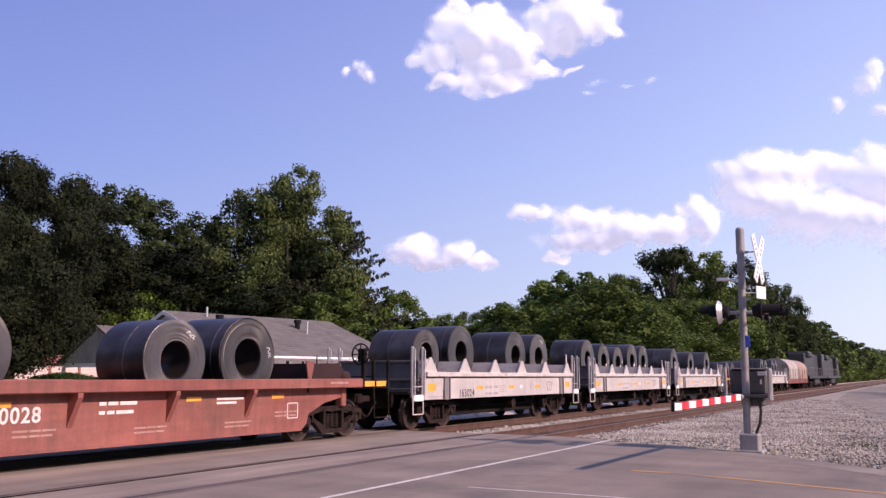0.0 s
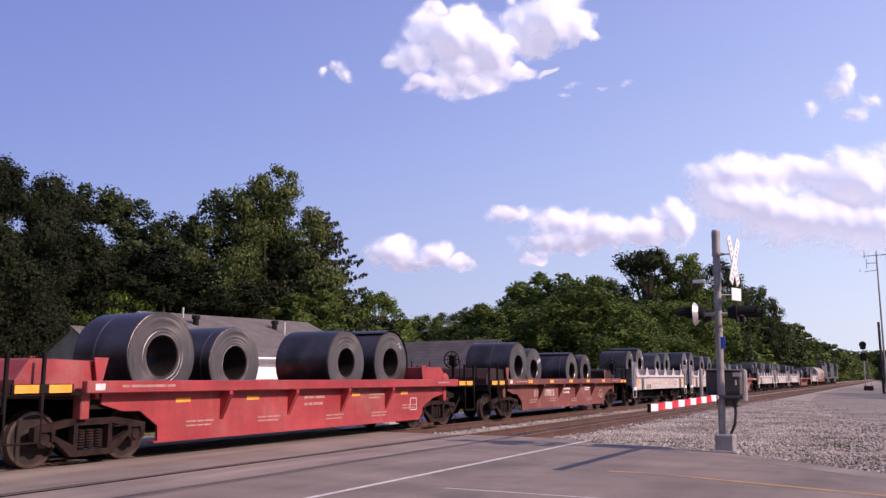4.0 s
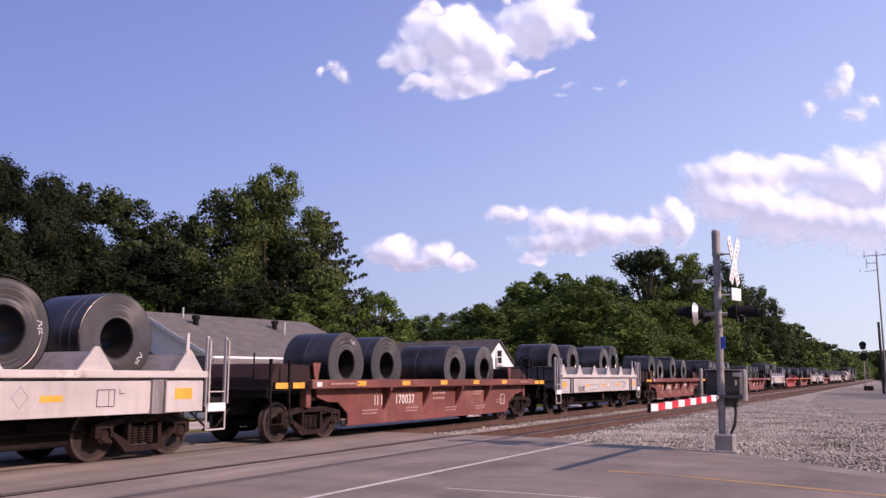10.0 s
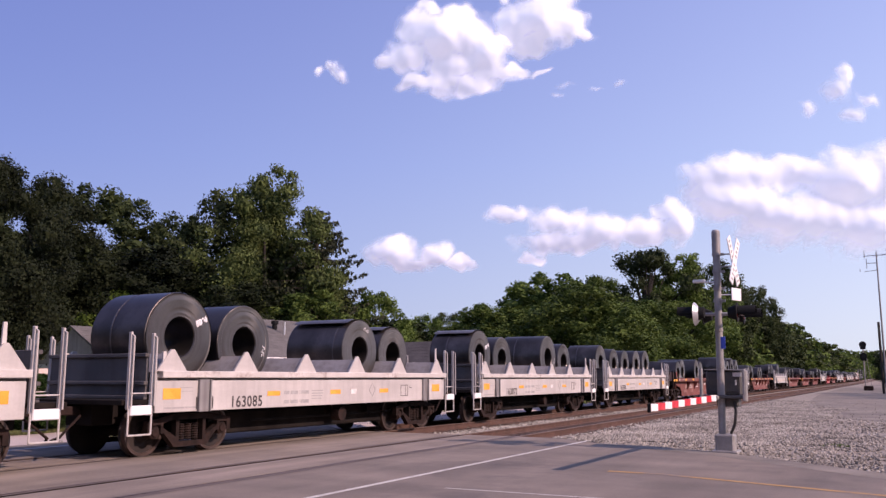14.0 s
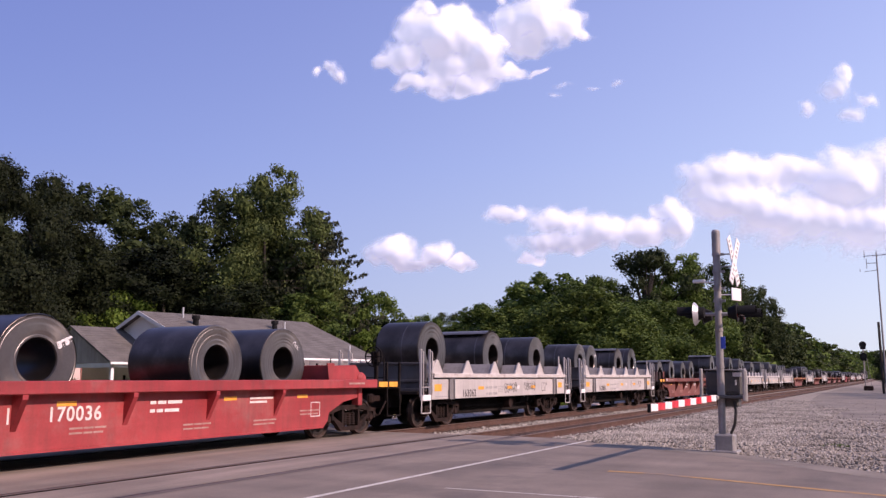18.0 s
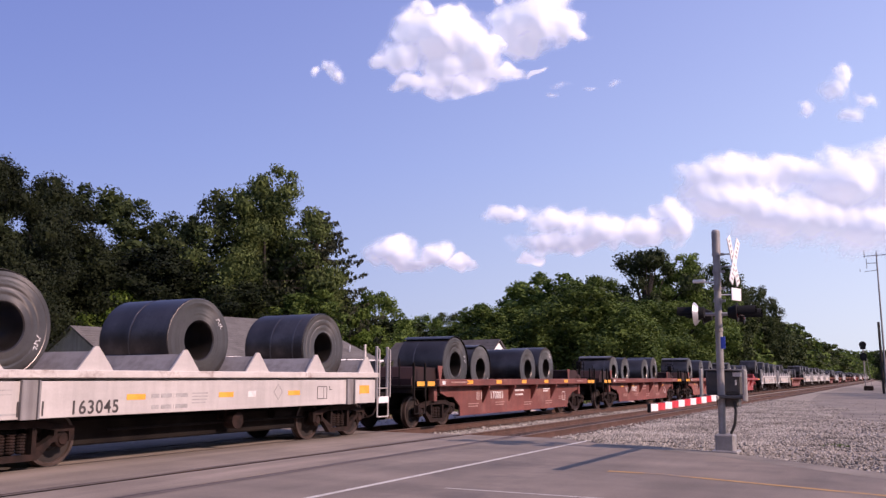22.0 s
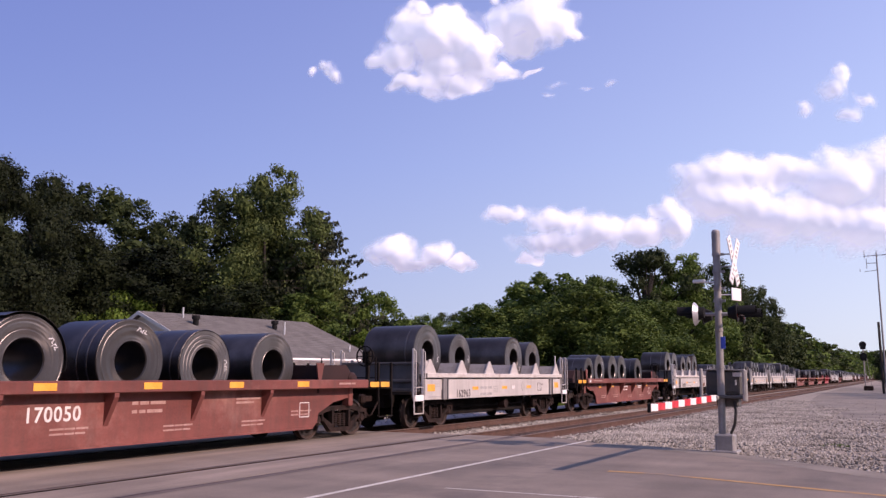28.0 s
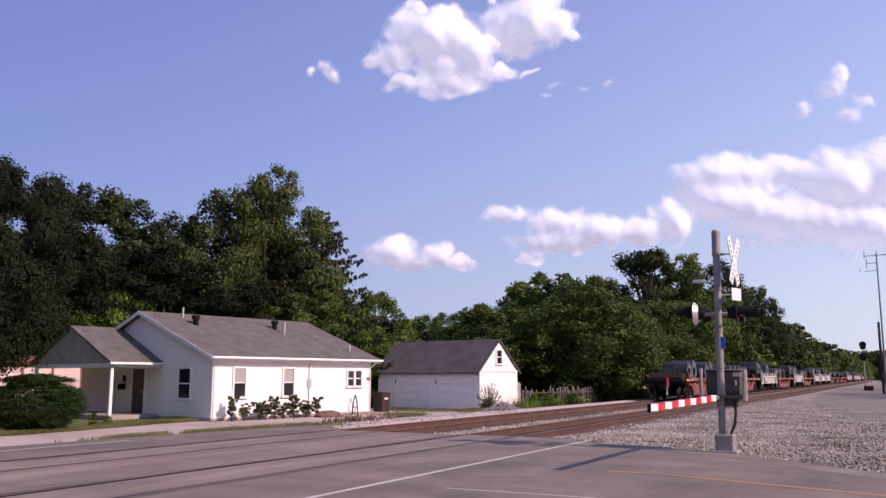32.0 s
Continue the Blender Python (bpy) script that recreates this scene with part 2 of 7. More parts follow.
_n = M_COILFACE.node_tree
_b = _n.nodes["Principled BSDF"]
_t = _n.nodes.new("ShaderNodeTangent")
_t.direction_type, _t.axis = "RADIAL", "X"
_n.links.new(_t.outputs[0], _b.inputs["Tangent"])
_b.inputs["Anisotropic"].default_value = 0.8
M_STRAP = surface("steel_strap", (0.09, 0.085, 0.09), (0.14, 0.13, 0.13), 3, 0.4, 0.05, 0.7)
M_CHALK = surface("white_chalk_paint", (0.62, 0.6, 0.6), (0.75, 0.73, 0.73), 8, 0.9, 0.1)
M_ORANGE = surface("amber_reflector", (0.78, 0.33, 0.03), (0.85, 0.40, 0.05), 3, 0.5, 0.05)
M_WHITE = surface("white_stencil", (0.6, 0.55, 0.53), (0.74, 0.69, 0.67), 6, 0.7, 0.05)
M_BLACKINK = surface("black_stencil", (0.035, 0.03, 0.03), (0.07, 0.06, 0.06), 8, 0.7, 0.05)
M_FADED = surface("faded_stencil", (0.34, 0.19, 0.16), (0.42, 0.26, 0.23), 6, 0.8, 0.05)
M_FAINT = surface("faint_grey_stencil", (0.30, 0.29, 0.28), (0.40, 0.38, 0.37), 6, 0.8, 0.05)
M_LOCO = surface("black_engine_paint", (0.018, 0.018, 0.02), (0.035, 0.034, 0.036), 1.2, 0.5, 0.05, stain=(0.06, 0.05, 0.045))
M_HOOD = surface("weathered_hood", (0.30, 0.26, 0.23), (0.40, 0.35, 0.31), 0.8, 0.6, 0.05, stain=(0.2, 0.13, 0.1))
M_HOODTAN = surface("tan_hood", (0.26, 0.17, 0.13), (0.34, 0.23, 0.18), 0.8, 0.65, 0.05, stain=(0.16, 0.09, 0.07))

M_SIDING = surface("white_siding", (0.78, 0.765, 0.74), (0.83, 0.815, 0.79), 0.8, 0.6, 0.03, fine=20, stain=(0.74, 0.72, 0.70), stain_at=0.66, grain_of=0.1)
M_TRIM = surface("white_trim", (0.76, 0.75, 0.74), (0.82, 0.81, 0.8), 2, 0.5, 0.03, grain_of=0.1)
M_SHINGLE = surface("grey_shingle", (0.104, 0.094, 0.086), (0.146, 0.133, 0.122), 1.6, 0.9, 0.4, fine=14, vary=0.05)
M_SHINGLE_OLD = surface("dark_old_shingle", (0.07, 0.062, 0.063), (0.105, 0.094, 0.095), 1.2, 0.92, 0.4, fine=14)
M_DARKDOOR = surface("dark_door_paint", (0.025, 0.018, 0.02), (0.04, 0.03, 0.03), 2, 0.4, 0.05)
M_BLACKMETAL = surface("black_metal", (0.008, 0.008, 0.009), (0.016, 0.016, 0.016), 3, 0.8, 0.1, 0.0, spec=0.15)
M_GALV = surface("galvanised_steel", (0.25, 0.24, 0.235), (0.35, 0.335, 0.325), 4, 0.55, 0.08, 0.3, fine=40, stain=(0.25, 0.23, 0.22), stain_at=0.64, grain_of=0.1)
# gate machine grey, lowered so its shaded side is in the paint
M_MACHINE = surface("grey_machine_paint", (0.065, 0.062, 0.061), (0.105, 0.10, 0.098), 3, 0.6, 0.08, 0.2, stain=(0.26, 0.245, 0.24), stain_at=0.62)
M_EMBER = surface("red_marker_shell", (0.42, 0.02, 0.025), (0.52, 0.035, 0.04), 4, 0.45, 0.03)
M_RUST = surface("flaking_rust", (0.10, 0.042, 0.026), (0.19, 0.085, 0.05), 6, 0.9, 0.3, fine=40)
M_ALU = surface("bright_aluminium", (0.6, 0.6, 0.61), (0.72, 0.72, 0.73), 4, 0.35, 0.05, 0.6)
M_CABLE = surface("black_rubber", (0.012, 0.012, 0.012), (0.025, 0.025, 0.025), 3, 0.6, 0.1)
M_REDSTRIPE = surface("red_reflective", (0.55, 0.015, 0.03), (0.66, 0.03, 0.045), 4, 0.45, 0.03)
M_WHITESTRIPE = surface("white_reflective", (0.76, 0.75, 0.75), (0.84, 0.83, 0.83), 4, 0.5, 0.03)
M_BLUE = surface("blue_enamel", (0.03, 0.07, 0.42), (0.05, 0.10, 0.5), 4, 0.45, 0.03)
M_REDLENS = surface("dark_red_lens", (0.16, 0.01, 0.012), (0.22, 0.02, 0.02), 4, 0.2, 0.0)
M_BARK = surface("bark", (0.02, 0.016, 0.013), (0.045, 0.036, 0.029), 3, 0.95, 0.6, fine=18)
M_OLDWOOD = surface("weathered_boards", (0.22, 0.19, 0.18), (0.36, 0.32, 0.3), 2, 0.95, 0.4, fine=20, vary=0.3)
# fence wood whose dark colour stands in for the shade of trees
M_SHADEDWOOD = surface("dark_rotten_boards", (0.05, 0.042, 0.04), (0.13, 0.115, 0.11), 2, 0.95, 0.4, fine=20, vary=0.55)
M_BRICKRED = surface("red_brown_paint", (0.24, 0.09, 0.07), (0.32, 0.13, 0.1), 2, 0.85, 0.2)
M_MULCH = surface("brown_mulch", (0.10, 0.062, 0.046), (0.19, 0.12, 0.09), 6, 0.95, 0.6, fine=40)
M_BINRED = surface("dark_red_plastic", (0.03, 0.013, 0.012), (0.045, 0.019, 0.017), 2, 0.5, 0.05)
# tan porch gable, with the shade on it mixed into the colour
M_GABLE_SHADED = surface("beige_gable_boards", (0.36, 0.32, 0.29), (0.44, 0.39, 0.355), 1.2, 0.75, 0.08, streak=0.3)
M_PINK = surface("pale_pink_siding", (0.62, 0.48, 0.45), (0.7, 0.55, 0.52), 1, 0.7, 0.05)
M_LEAF_DARK = foliage("dark_leaves", (0.014, 0.024, 0.008), (0.052, 0.070, 0.022), 0.12)
# these two leaf colours carry the shade of the trees round the house
M_LEAF_DEEPSHADE = foliage("deep_green_leaves", (0.006, 0.010, 0.004), (0.020, 0.029, 0.010), 0.10)
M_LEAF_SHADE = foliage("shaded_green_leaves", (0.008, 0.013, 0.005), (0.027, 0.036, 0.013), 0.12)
M_LEAF_BOX = foliage("clipped_bush_leaves", (0.014, 0.036, 0.007), (0.038, 0.074, 0.016), 0.15)
M_LEAF_MID = foliage("green_leaves", (0.032, 0.060, 0.014), (0.118, 0.17, 0.037), 0.25)
M_LEAF_OLIVE = foliage("olive_leaves", (0.030, 0.047, 0.014), (0.103, 0.134, 0.040), 0.2)
M_LEAF_DUSTY = foliage("dusty_shrub_leaves", (0.035, 0.042, 0.022), (0.10, 0.115, 0.055), 0.15)
M_LEAF_DRY = foliage("dry_weed_leaves", (0.10, 0.055, 0.04), (0.22, 0.13, 0.09), 0.15)
M_BLADE = foliage("grass_blades", (0.10, 0.12, 0.045), (0.24, 0.24, 0.10), 0.3)
M_LEAF_PALE = foliage("pale_shrub_leaves", (0.055, 0.065, 0.035), (0.15, 0.165, 0.09), 0.2)
M_LEAF_BRIGHT = foliage("bright_leaves", (0.06, 0.11, 0.015), (0.15, 0.22, 0.04))
M_NEEDLE = foliage("spruce_needles", (0.026, 0.032, 0.018), (0.060, 0.066, 0.036), 0.12)

M_SKY_SCREEN = surface("distant_woods", (0.02, 0.03, 0.012), (0.05, 0.065, 0.025), 0.3, 0.95, 0.5, fine=3)

M_GLASS = bpy.data.materials.new("window_glass")
M_GLASS.use_nodes = True
_b = M_GLASS.node_tree.nodes["Principled BSDF"]
_b.inputs["Base Color"].default_value = (0.02, 0.022, 0.025, 1)
_b.inputs["Roughness"].default_value = 0.06


M_BLIND = bpy.data.materials.new("blind_behind_glass")
M_BLIND.use_nodes = True
_b = M_BLIND.node_tree.nodes["Principled BSDF"]
_b.inputs["Base Color"].default_value = (0.36, 0.34, 0.33, 1)
_b.inputs["Roughness"].default_value = 0.1


# ---- mesh helpers ----
def box(bm, x, y, z, sx, sy, sz, bevel=0.0, rot=None):
    """A box centred at x, y, z; its edges bevelled."""
    r = bmesh.ops.create_cube(bm, size=1.0, matrix=Matrix.Translation((x, y, z)) @ (rot or Matrix()) @ Matrix.Diagonal((sx, sy, sz, 1)))
    if bevel:
        es = {e for v in r["verts"] for e in v.link_edges}
        bmesh.ops.bevel(bm, geom=list(es), offset=bevel, segments=1, affect="EDGES")
    return bm


def rod(bm, a, b, r, seg=10, r2=None):
    """A round bar from a to b."""
    a, b = Vector(a), Vector(b)
    d = b - a
    m = Matrix.Translation((a + b) / 2) @ d.to_track_quat("Z", "Y").to_matrix().to_4x4()
    bmesh.ops.create_cone(bm, cap_ends=True, segments=seg, radius1=r, radius2=r if r2 is None else r2, depth=d.length, matrix=m)
    return bm


def prism(bm, outline, axis, a, b):
    """A flat outline pushed along an axis from a to b. Outline in the other two axes, in order."""
    def at(p, s):
        return {"x": (s, p[0], p[1]), "y": (p[0], s, p[1]), "z": (p[0], p[1], s)}[axis]
    v1 = [bm.verts.new(at(p, a)) for p in outline]
    v2 = [bm.verts.new(at(p, b)) for p in outline]
    n = len(outline)
    bm.faces.new(v1)
    bm.faces.new(v2[::-1])
    for i in range(n):
        bm.faces.new((v1[i], v2[i], v2[(i + 1) % n], v1[(i + 1) % n]))
    return bm


def lathe(bm, profile, axis="x", seg=32, at=(0, 0, 0), closed=True):
    """Turn a profile of (along, radius) round an axis."""
    rings = []
    for s in range(seg):
        a = 2 * math.pi * s / seg
        ring = []
        for h, r in profile:
            c, d = r * math.cos(a), r * math.sin(a)
            p = {"x": (h, c, d), "y": (c, h, d), "z": (c, d, h)}[axis]
            ring.append(bm.verts.new(Vector(p) + Vector(at)))
        rings.append(ring)
    n = len(profile)
    for s in range(seg):
        r1, r2 = rings[s], rings[(s + 1) % seg]
        for i in range(n if closed else n - 1):
            j = (i + 1) % n
            bm.faces.new((r1[i], r1[j], r2[j], r2[i]))
    return bm


def mesh_of(name, bm, material, smooth=False, angle=35):
    bmesh.ops.recalc_face_normals(bm, faces=bm.faces)
    me = bpy.data.meshes.new(name)
    bm.to_mesh(me)
    bm.free()
    me.materials.append(material)
    if smooth:
        me.shade_smooth()
        me.set_sharp_from_angle(angle=radians(angle))
    return me


def part(name, bm, material, parent, label="", smooth=False):
    ob = new(name, mesh_of(name, bm, material, smooth))
    ob.parent = parent
    if label:
        tagged(ob, label)
    return ob


def share(ob, parent, m):
    """Another piece on the same mesh."""
    o = new(ob.name, ob.data)
    o.parent = parent
    o.matrix_basis = m
    return o


def thing(name, m, label, category, group="", kind=""):
    ob = new(name)
    ob.matrix_basis = m
    return tagged(ob, label, category, group, kind)


def raw(name, verts, faces, material, parent=None, smooth=False):
    me = bpy.data.meshes.new(name)
    me.from_pydata(verts, [], faces)
    me.materials.append(material)
    if smooth:
        me.shade_smooth()
    ob = new(name, me)
    ob.parent = parent
    return ob


def letters(text, size):
    """Flat mesh of a line of text, its left foot at the origin, in the x-z plane facing -y."""
    cu = bpy.data.curves.new("lettering", "FONT")
    cu.body, cu.size = text, size
    cu.extrude = 0.001
    cu.offset = 0.018
    cu.space_character = 1.12
    ob = bpy.data.objects.new("lettering", cu)
    scene.collection.objects.link(ob)
    me = bpy.data.meshes.new_from_object(ob.evaluated_get(bpy.context.evaluated_depsgraph_get()))
    bpy.data.objects.remove(ob)
    return me


# ---- ground ----
def lie(x):
    """Height of the made ground across the tracks."""
    if x > -16:
        return 0.0
    return -0.42 * min(1.0, (-16 - x) / 6.0)


def sheet(name, outline, lift, material, kind="structure", label="", category="", thick=0.0):
    bm = bmesh.new()
    f = bm.faces.new([bm.verts.new((x, y, 0)) for x, y in outline])
    if f.normal.z < 0:
        f.normal_flip()
    for cut in (-16.0, -19.0, -22.0):
        bmesh.ops.bisect_plane(bm, geom=bm.verts[:] + bm.edges[:] + bm.faces[:], plane_co=(cut, 0, 0), plane_no=(1, 0, 0))
    bmesh.ops.triangulate(bm, faces=bm.faces[:])
    if thick:
        g = bmesh.ops.extrude_face_region(bm, geom=bm.faces[:])
        low = {v for v in g["geom"] if isinstance(v, bmesh.types.BMVert)}
    else:
        low = set()
    for v in bm.verts:
        v.co.z = lie(v.co.x) + lift - (thick if v in low else 0)
    ob = new(name, mesh_of(name, bm, material))
    return tagged(ob, label, category, kind=kind)


xs = [-3000, -800, -250, -120, -70, -45, -30, -22, -19, -16, -15.6, -7.6, -7.2, 0, 10, 30, 80, 250, 800, 3000]
ys = [-3000, -500, -100, -40, -10, 5, 19.6, 20.4, 30, 45, 60, 90, 150, 300, 700, 3000]
gv, gf = [], []
for yy in ys:
    for xx in xs:
        z = lie(xx) - 0.10
        if -15.7 < xx < -7.5:
            z = -0.30
        gv.append((xx, yy, z))
for j in range(len(ys) - 1):
    for i in range(len(xs) - 1):
        a = j * len(xs) + i
        gf.append((a, a + 1, a + 1 + len(xs), a + len(xs)))
ground = raw("ground", gv, gf, M_GROUND)
tagged(ground, "dry earth and patchy grass reaching the horizon", "ground", kind="structure")

# unseen dark screen closes the place behind the viewer and cuts low sky light
wood = [(62, 80), (58, 20), (44, -20), (12, -30), (-34, -30), (-66, -22)]
wv = [(x * k, y * k, z) for k in (1.0, 1.08) for x, y in wood for z in (-0.6, 17.0)]
nw = len(wood)
wf = [(2 * i, 2 * i + 2, 2 * i + 3, 2 * i + 1) for i in range(nw - 1)] + [(2 * nw + 2 * i + 2, 2 * nw + 2 * i, 2 * nw + 2 * i + 1, 2 * nw + 2 * i + 3) for i in range(nw - 1)]
wf += [(2 * i + 1, 2 * i + 3, 2 * nw + 2 * i + 3, 2 * nw + 2 * i + 1) for i in range(nw - 1)]
tagged(raw("backdrop", wv, wf, M_SKY_SCREEN), "unseen dark screen added behind the viewer to cut sky light", "backdrop", kind="structure")

TRACK_FAR, TRACK_NEAR = -13.28, -9.24
GAUGE = 0.7525

# road: near side, strips between the rails, far side
near_side = [(-8.43, 2.0), (-8.43, 19.75), (-7.3, 19.6), (-5.96, 18.6), (-4.7, 18.25), (-3.2, 17.5), (-1.73, 16.2), (-0.3, 14.9),
             (3.0, 13.2), (12.0, 10.4), (60.0, -3.0), (300.0, -70.0), (300.0, -84.0), (60.0, -17.0), (10.0, -3.0), (4.0, -0.6), (-3.0, 1.4)]
road = sheet("road", near_side, 0.0, M_ASPHALT, label="worn pinkish-grey asphalt road", category="road", thick=0.14)
for a, b in ((-9.84, -8.64), (-12.47, -10.06), (-13.88, -12.68)):
    sheet("road", [(a, 2.0), (b, 2.0), (b, 19.75), (a, 19.75)], -0.004, M_PANEL, label="patched asphalt between the rails of the crossing", category="road", thick=0.14)
    for e in (a, b):
        sheet("flangeway", [(e - 0.08, 2.0), (e + 0.08, 2.0), (e + 0.08, 19.7), (e - 0.08, 19.7)], -0.012, M_TAR, label="dark dirt-filled gap beside the rail", category="road")
sheet("road", [(-14.10, 20.2), (-15.5, 21.4), (-16.8, 20.8), (-18.3, 19.8), (-19.9, 17.1), (-21.1, 14.5), (-22.6, 10.0), (-25.0, 2.0), (-30.0, -20.0),
               (-22.0, -20.0), (-14.10, 1.0)], 0.0, M_ASPHALT, label="worn asphalt road beyond the tracks", category="road", thick=0.14)
sheet("pavement", [(-15.6, 23.5), (-15.7, 21.6), (-16.8, 21.0), (-18.4, 20.0), (-20.1, 17.2), (-21.3, 14.5), (-22.8, 10.0), (-25.5, 0.0), (-30.5, 0.0),
                   (-28.0, 12.0), (-27.4, 17.0), (-27.4, 21.5), (-28.2, 25.0), (-28.0, 28.4), (-27.6, 38.0), (-30.4, 43.2), (-22.0, 44.8), (-18.8, 44.2), (-17.5, 41.0), (-16.3, 33.0)],
      -0.045, M_DIRT, label="pale gravel drive beside the house", category="driveway")
sheet("lawn", [(-26.5, 14.0), (-26.3, 17.0), (-26.15, 19.0), (-26.5, 21.5), (-26.7, 23.2), (-27.3, 25.4), (-27.3, 28.3), (-28.2, 40.0), (-90.0, 60.0), (-90.0, -10.0), (-29.5, -2.0)], -0.03, M_GRASS,
      label="green mown lawn round the house", category="lawn")
sheet("gravel_lot", [(-7.3, 19.9), (-5.9, 18.9), (-4.6, 18.5), (-3.1, 17.7), (-1.6, 16.4), (-0.2, 15.1), (3.0, 13.5), (12.0, 10.7), (60.0, -2.5), (60.0, 60.0), (2.0, 130.0),
                     (-4.0, 170.0), (-7.3, 170.0)], -0.04, M_LOT, label="broad lot of pale crushed stone beside the track", category="gravel")

sheet("road_edge", [(-5.96, 18.62), (-4.7, 18.27), (-3.2, 17.52), (-1.73, 16.22), (-0.3, 14.92), (3.0, 13.22), (12.0, 10.42), (12.0, 9.7), (3.0, 12.55), (-0.5, 14.2), (-1.95, 15.55), (-3.4, 16.9), (-4.8, 17.75), (-6.0, 18.2)], 0.003, M_DUST,
      label="tan dusty edge of the road", category="road")
sheet("dirt_track", [(0.6, 29.5), (-1.6, 34.0), (-3.0, 40.0), (-4.0, 47.0), (-5.0, 60.0), (-6.2, 85.0), (-6.8, 140.0), (-2.0, 140.0), (0.5, 80.0), (5.0, 45.0), (9.0, 29.0)], -0.036, M_DUST,
      label="smooth tan dirt track across the gravel", category="dirt track")

# worn tar seams beside the rails, uneven in width
rnd = random.Random(61)
for x, w in ((-14.03, 0.05), (-12.53, 0.08), (-9.99, 0.06), (-8.49, 0.12)):
    for k in (-1, 1):
        near = x + k * 0.045
        ys = [2.0 + 1.18 * i for i in range(16)]
        edge = [(near + k * w * rnd.uniform(0.2, 1.0), yy) for yy in ys]
        strip = [(near, yy) for yy in ys]
        sheet("tar_seam", strip + edge[::-1], 0.004, M_SEAM, label="dark worn tar seam along the rail", category="road marking")

sheet("verge", [(-19.9, 17.3), (-18.3, 20.0), (-16.8, 21.0), (-15.7, 21.6), (-15.8, 22.8), (-17.0, 23.2), (-18.6, 22.5), (-20.2, 21.4), (-21.2, 19.8), (-21.0, 18.2), (-20.6, 17.2)], -0.028, M_VERGE,
      label="strip of thin dry grass and stones beside the road", category="verge")
# painted lines
sheet("stop_line", [(-6.50, 3.0), (-6.47, 19.2), (-6.37, 19.2), (-6.40, 3.0)], 0.004, M_WHITELINE, label="worn white stop line", category="road marking")
sheet("stop_line", [(-16.1, 2.0), (-16.1, 14.2), (-15.8, 14.2), (-15.8, 2.0)], 0.004, M_FAINT, label="faded white stop line beyond the tracks", category="road marking")
sheet("edge_line", [(-5.4, 10.13), (-5.4, 10.18), (-2.5, 10.24), (-2.5, 10.19)], 0.004, M_WHITELINE, label="thin worn white line", category="road marking")
sheet("centre_line", [(-4.1, 13.1), (-4.1, 13.24), (-3.3, 13.22), (-0.2, 12.16), (14.0, 8.0), (14.0, 7.86), (-0.2, 12.02), (-3.3, 13.08)], 0.004, M_YELLOWLINE,
      label="faded yellow centre line", category="road marking")


# ---- tracks ----
def rail_outline(cx):
    return [(cx - 0.07, -0.18), (cx + 0.07, -0.18), (cx + 0.07, -0.165), (cx + 0.012, -0.145), (cx + 0.012, -0.045), (cx + 0.036, -0.035),
            (cx + 0.036, -0.012), (cx - 0.036, -0.012), (cx - 0.036, -0.035), (cx - 0.012, -0.045), (cx - 0.012, -0.145), (cx - 0.07, -0.165)]


def track(cx, label):
    t = thing("railway_track", pose(0, 0, 0), label, "railway track", "two tracks over the crossing", "structure")
    for side in (-1, 1):
        r = part("rail", prism(bmesh.new(), rail_outline(cx + side * GAUGE), "y", -120, 900), M_RAIL, t, "rust-brown steel rail")
        part("rail_head", box(bmesh.new(), cx + side * GAUGE, 390, -0.006, 0.066, 1020, 0.0115), M_RAILTOP, r, "worn bright running surface")
    tie = None
    rnd = random.Random(int(-cx * 10))
    y = 20.2
    rest = bmesh.new()
    while y < 300:
        m = pose(cx + rnd.uniform(-0.03, 0.03), y, -0.245, 0, 0, rnd.uniform(-1.2, 1.2))
        if y < 75:
            if tie is None:
                tie = part("tie", box(bmesh.new(), 0, 0, 0, 2.6, 0.23, 0.14, 0.012), M_TIE, t)
                tie.matrix_basis = m
            else:
                share(tie, t, m)
        else:
            box(rest, cx, y, -0.245, 2.6, 0.23, 0.14)
        y += 0.53
    tagged(part("far_ties", rest, M_TIE, t), kind="stuff")
    return t


track(TRACK_FAR, "rust-brown railway track on dark wooden ties")
track(TRACK_NEAR, "empty rust-brown railway track on dark wooden ties")


def bed(name, outline, y0, y1, material, label):
    ob = new(name, mesh_of(name, prism(bmesh.new(), outline, "y", y0, y1), material))
    return tagged(ob, label, "ballast", kind="structure")


for cx in (TRACK_FAR, TRACK_NEAR):
    bed("track_bed", [(cx - 1.45, -0.32), (cx + 1.45, -0.32), (cx + 1.30, -0.205), (cx - 1.30, -0.205)], 19.8, 900, M_BED, "oil-dark brown ballast under the rails")
    bed("track_bed", [(cx - 1.45, -0.32), (cx + 1.45, -0.32), (cx + 1.30, -0.205), (cx - 1.30, -0.205)], -120, 1.9, M_BED, "oil-dark brown ballast under the rails")
bed("ballast_strip", [(-11.9, -0.31), (-10.6, -0.31), (-10.95, -0.17), (-11.6, -0.17)], 19.9, 600, M_BALLAST, "pale crushed stone between the tracks")
bed("ballast_shoulder", [(-8.15, -0.31), (-6.6, -0.31), (-6.9, -0.03), (-7.45, -0.10)], 20.0, 600, M_BALLAST, "pale crushed stone shoulder of the track")
bed("ballast_shoulder", [(-16.6, -0.31), (-14.3, -0.31), (-14.6, -0.212), (-15.4, -0.06), (-16.0, -0.05), (-16.5, -0.13)], 21.5, 600, M_DIRT, "dusty earth shoulder of the track")


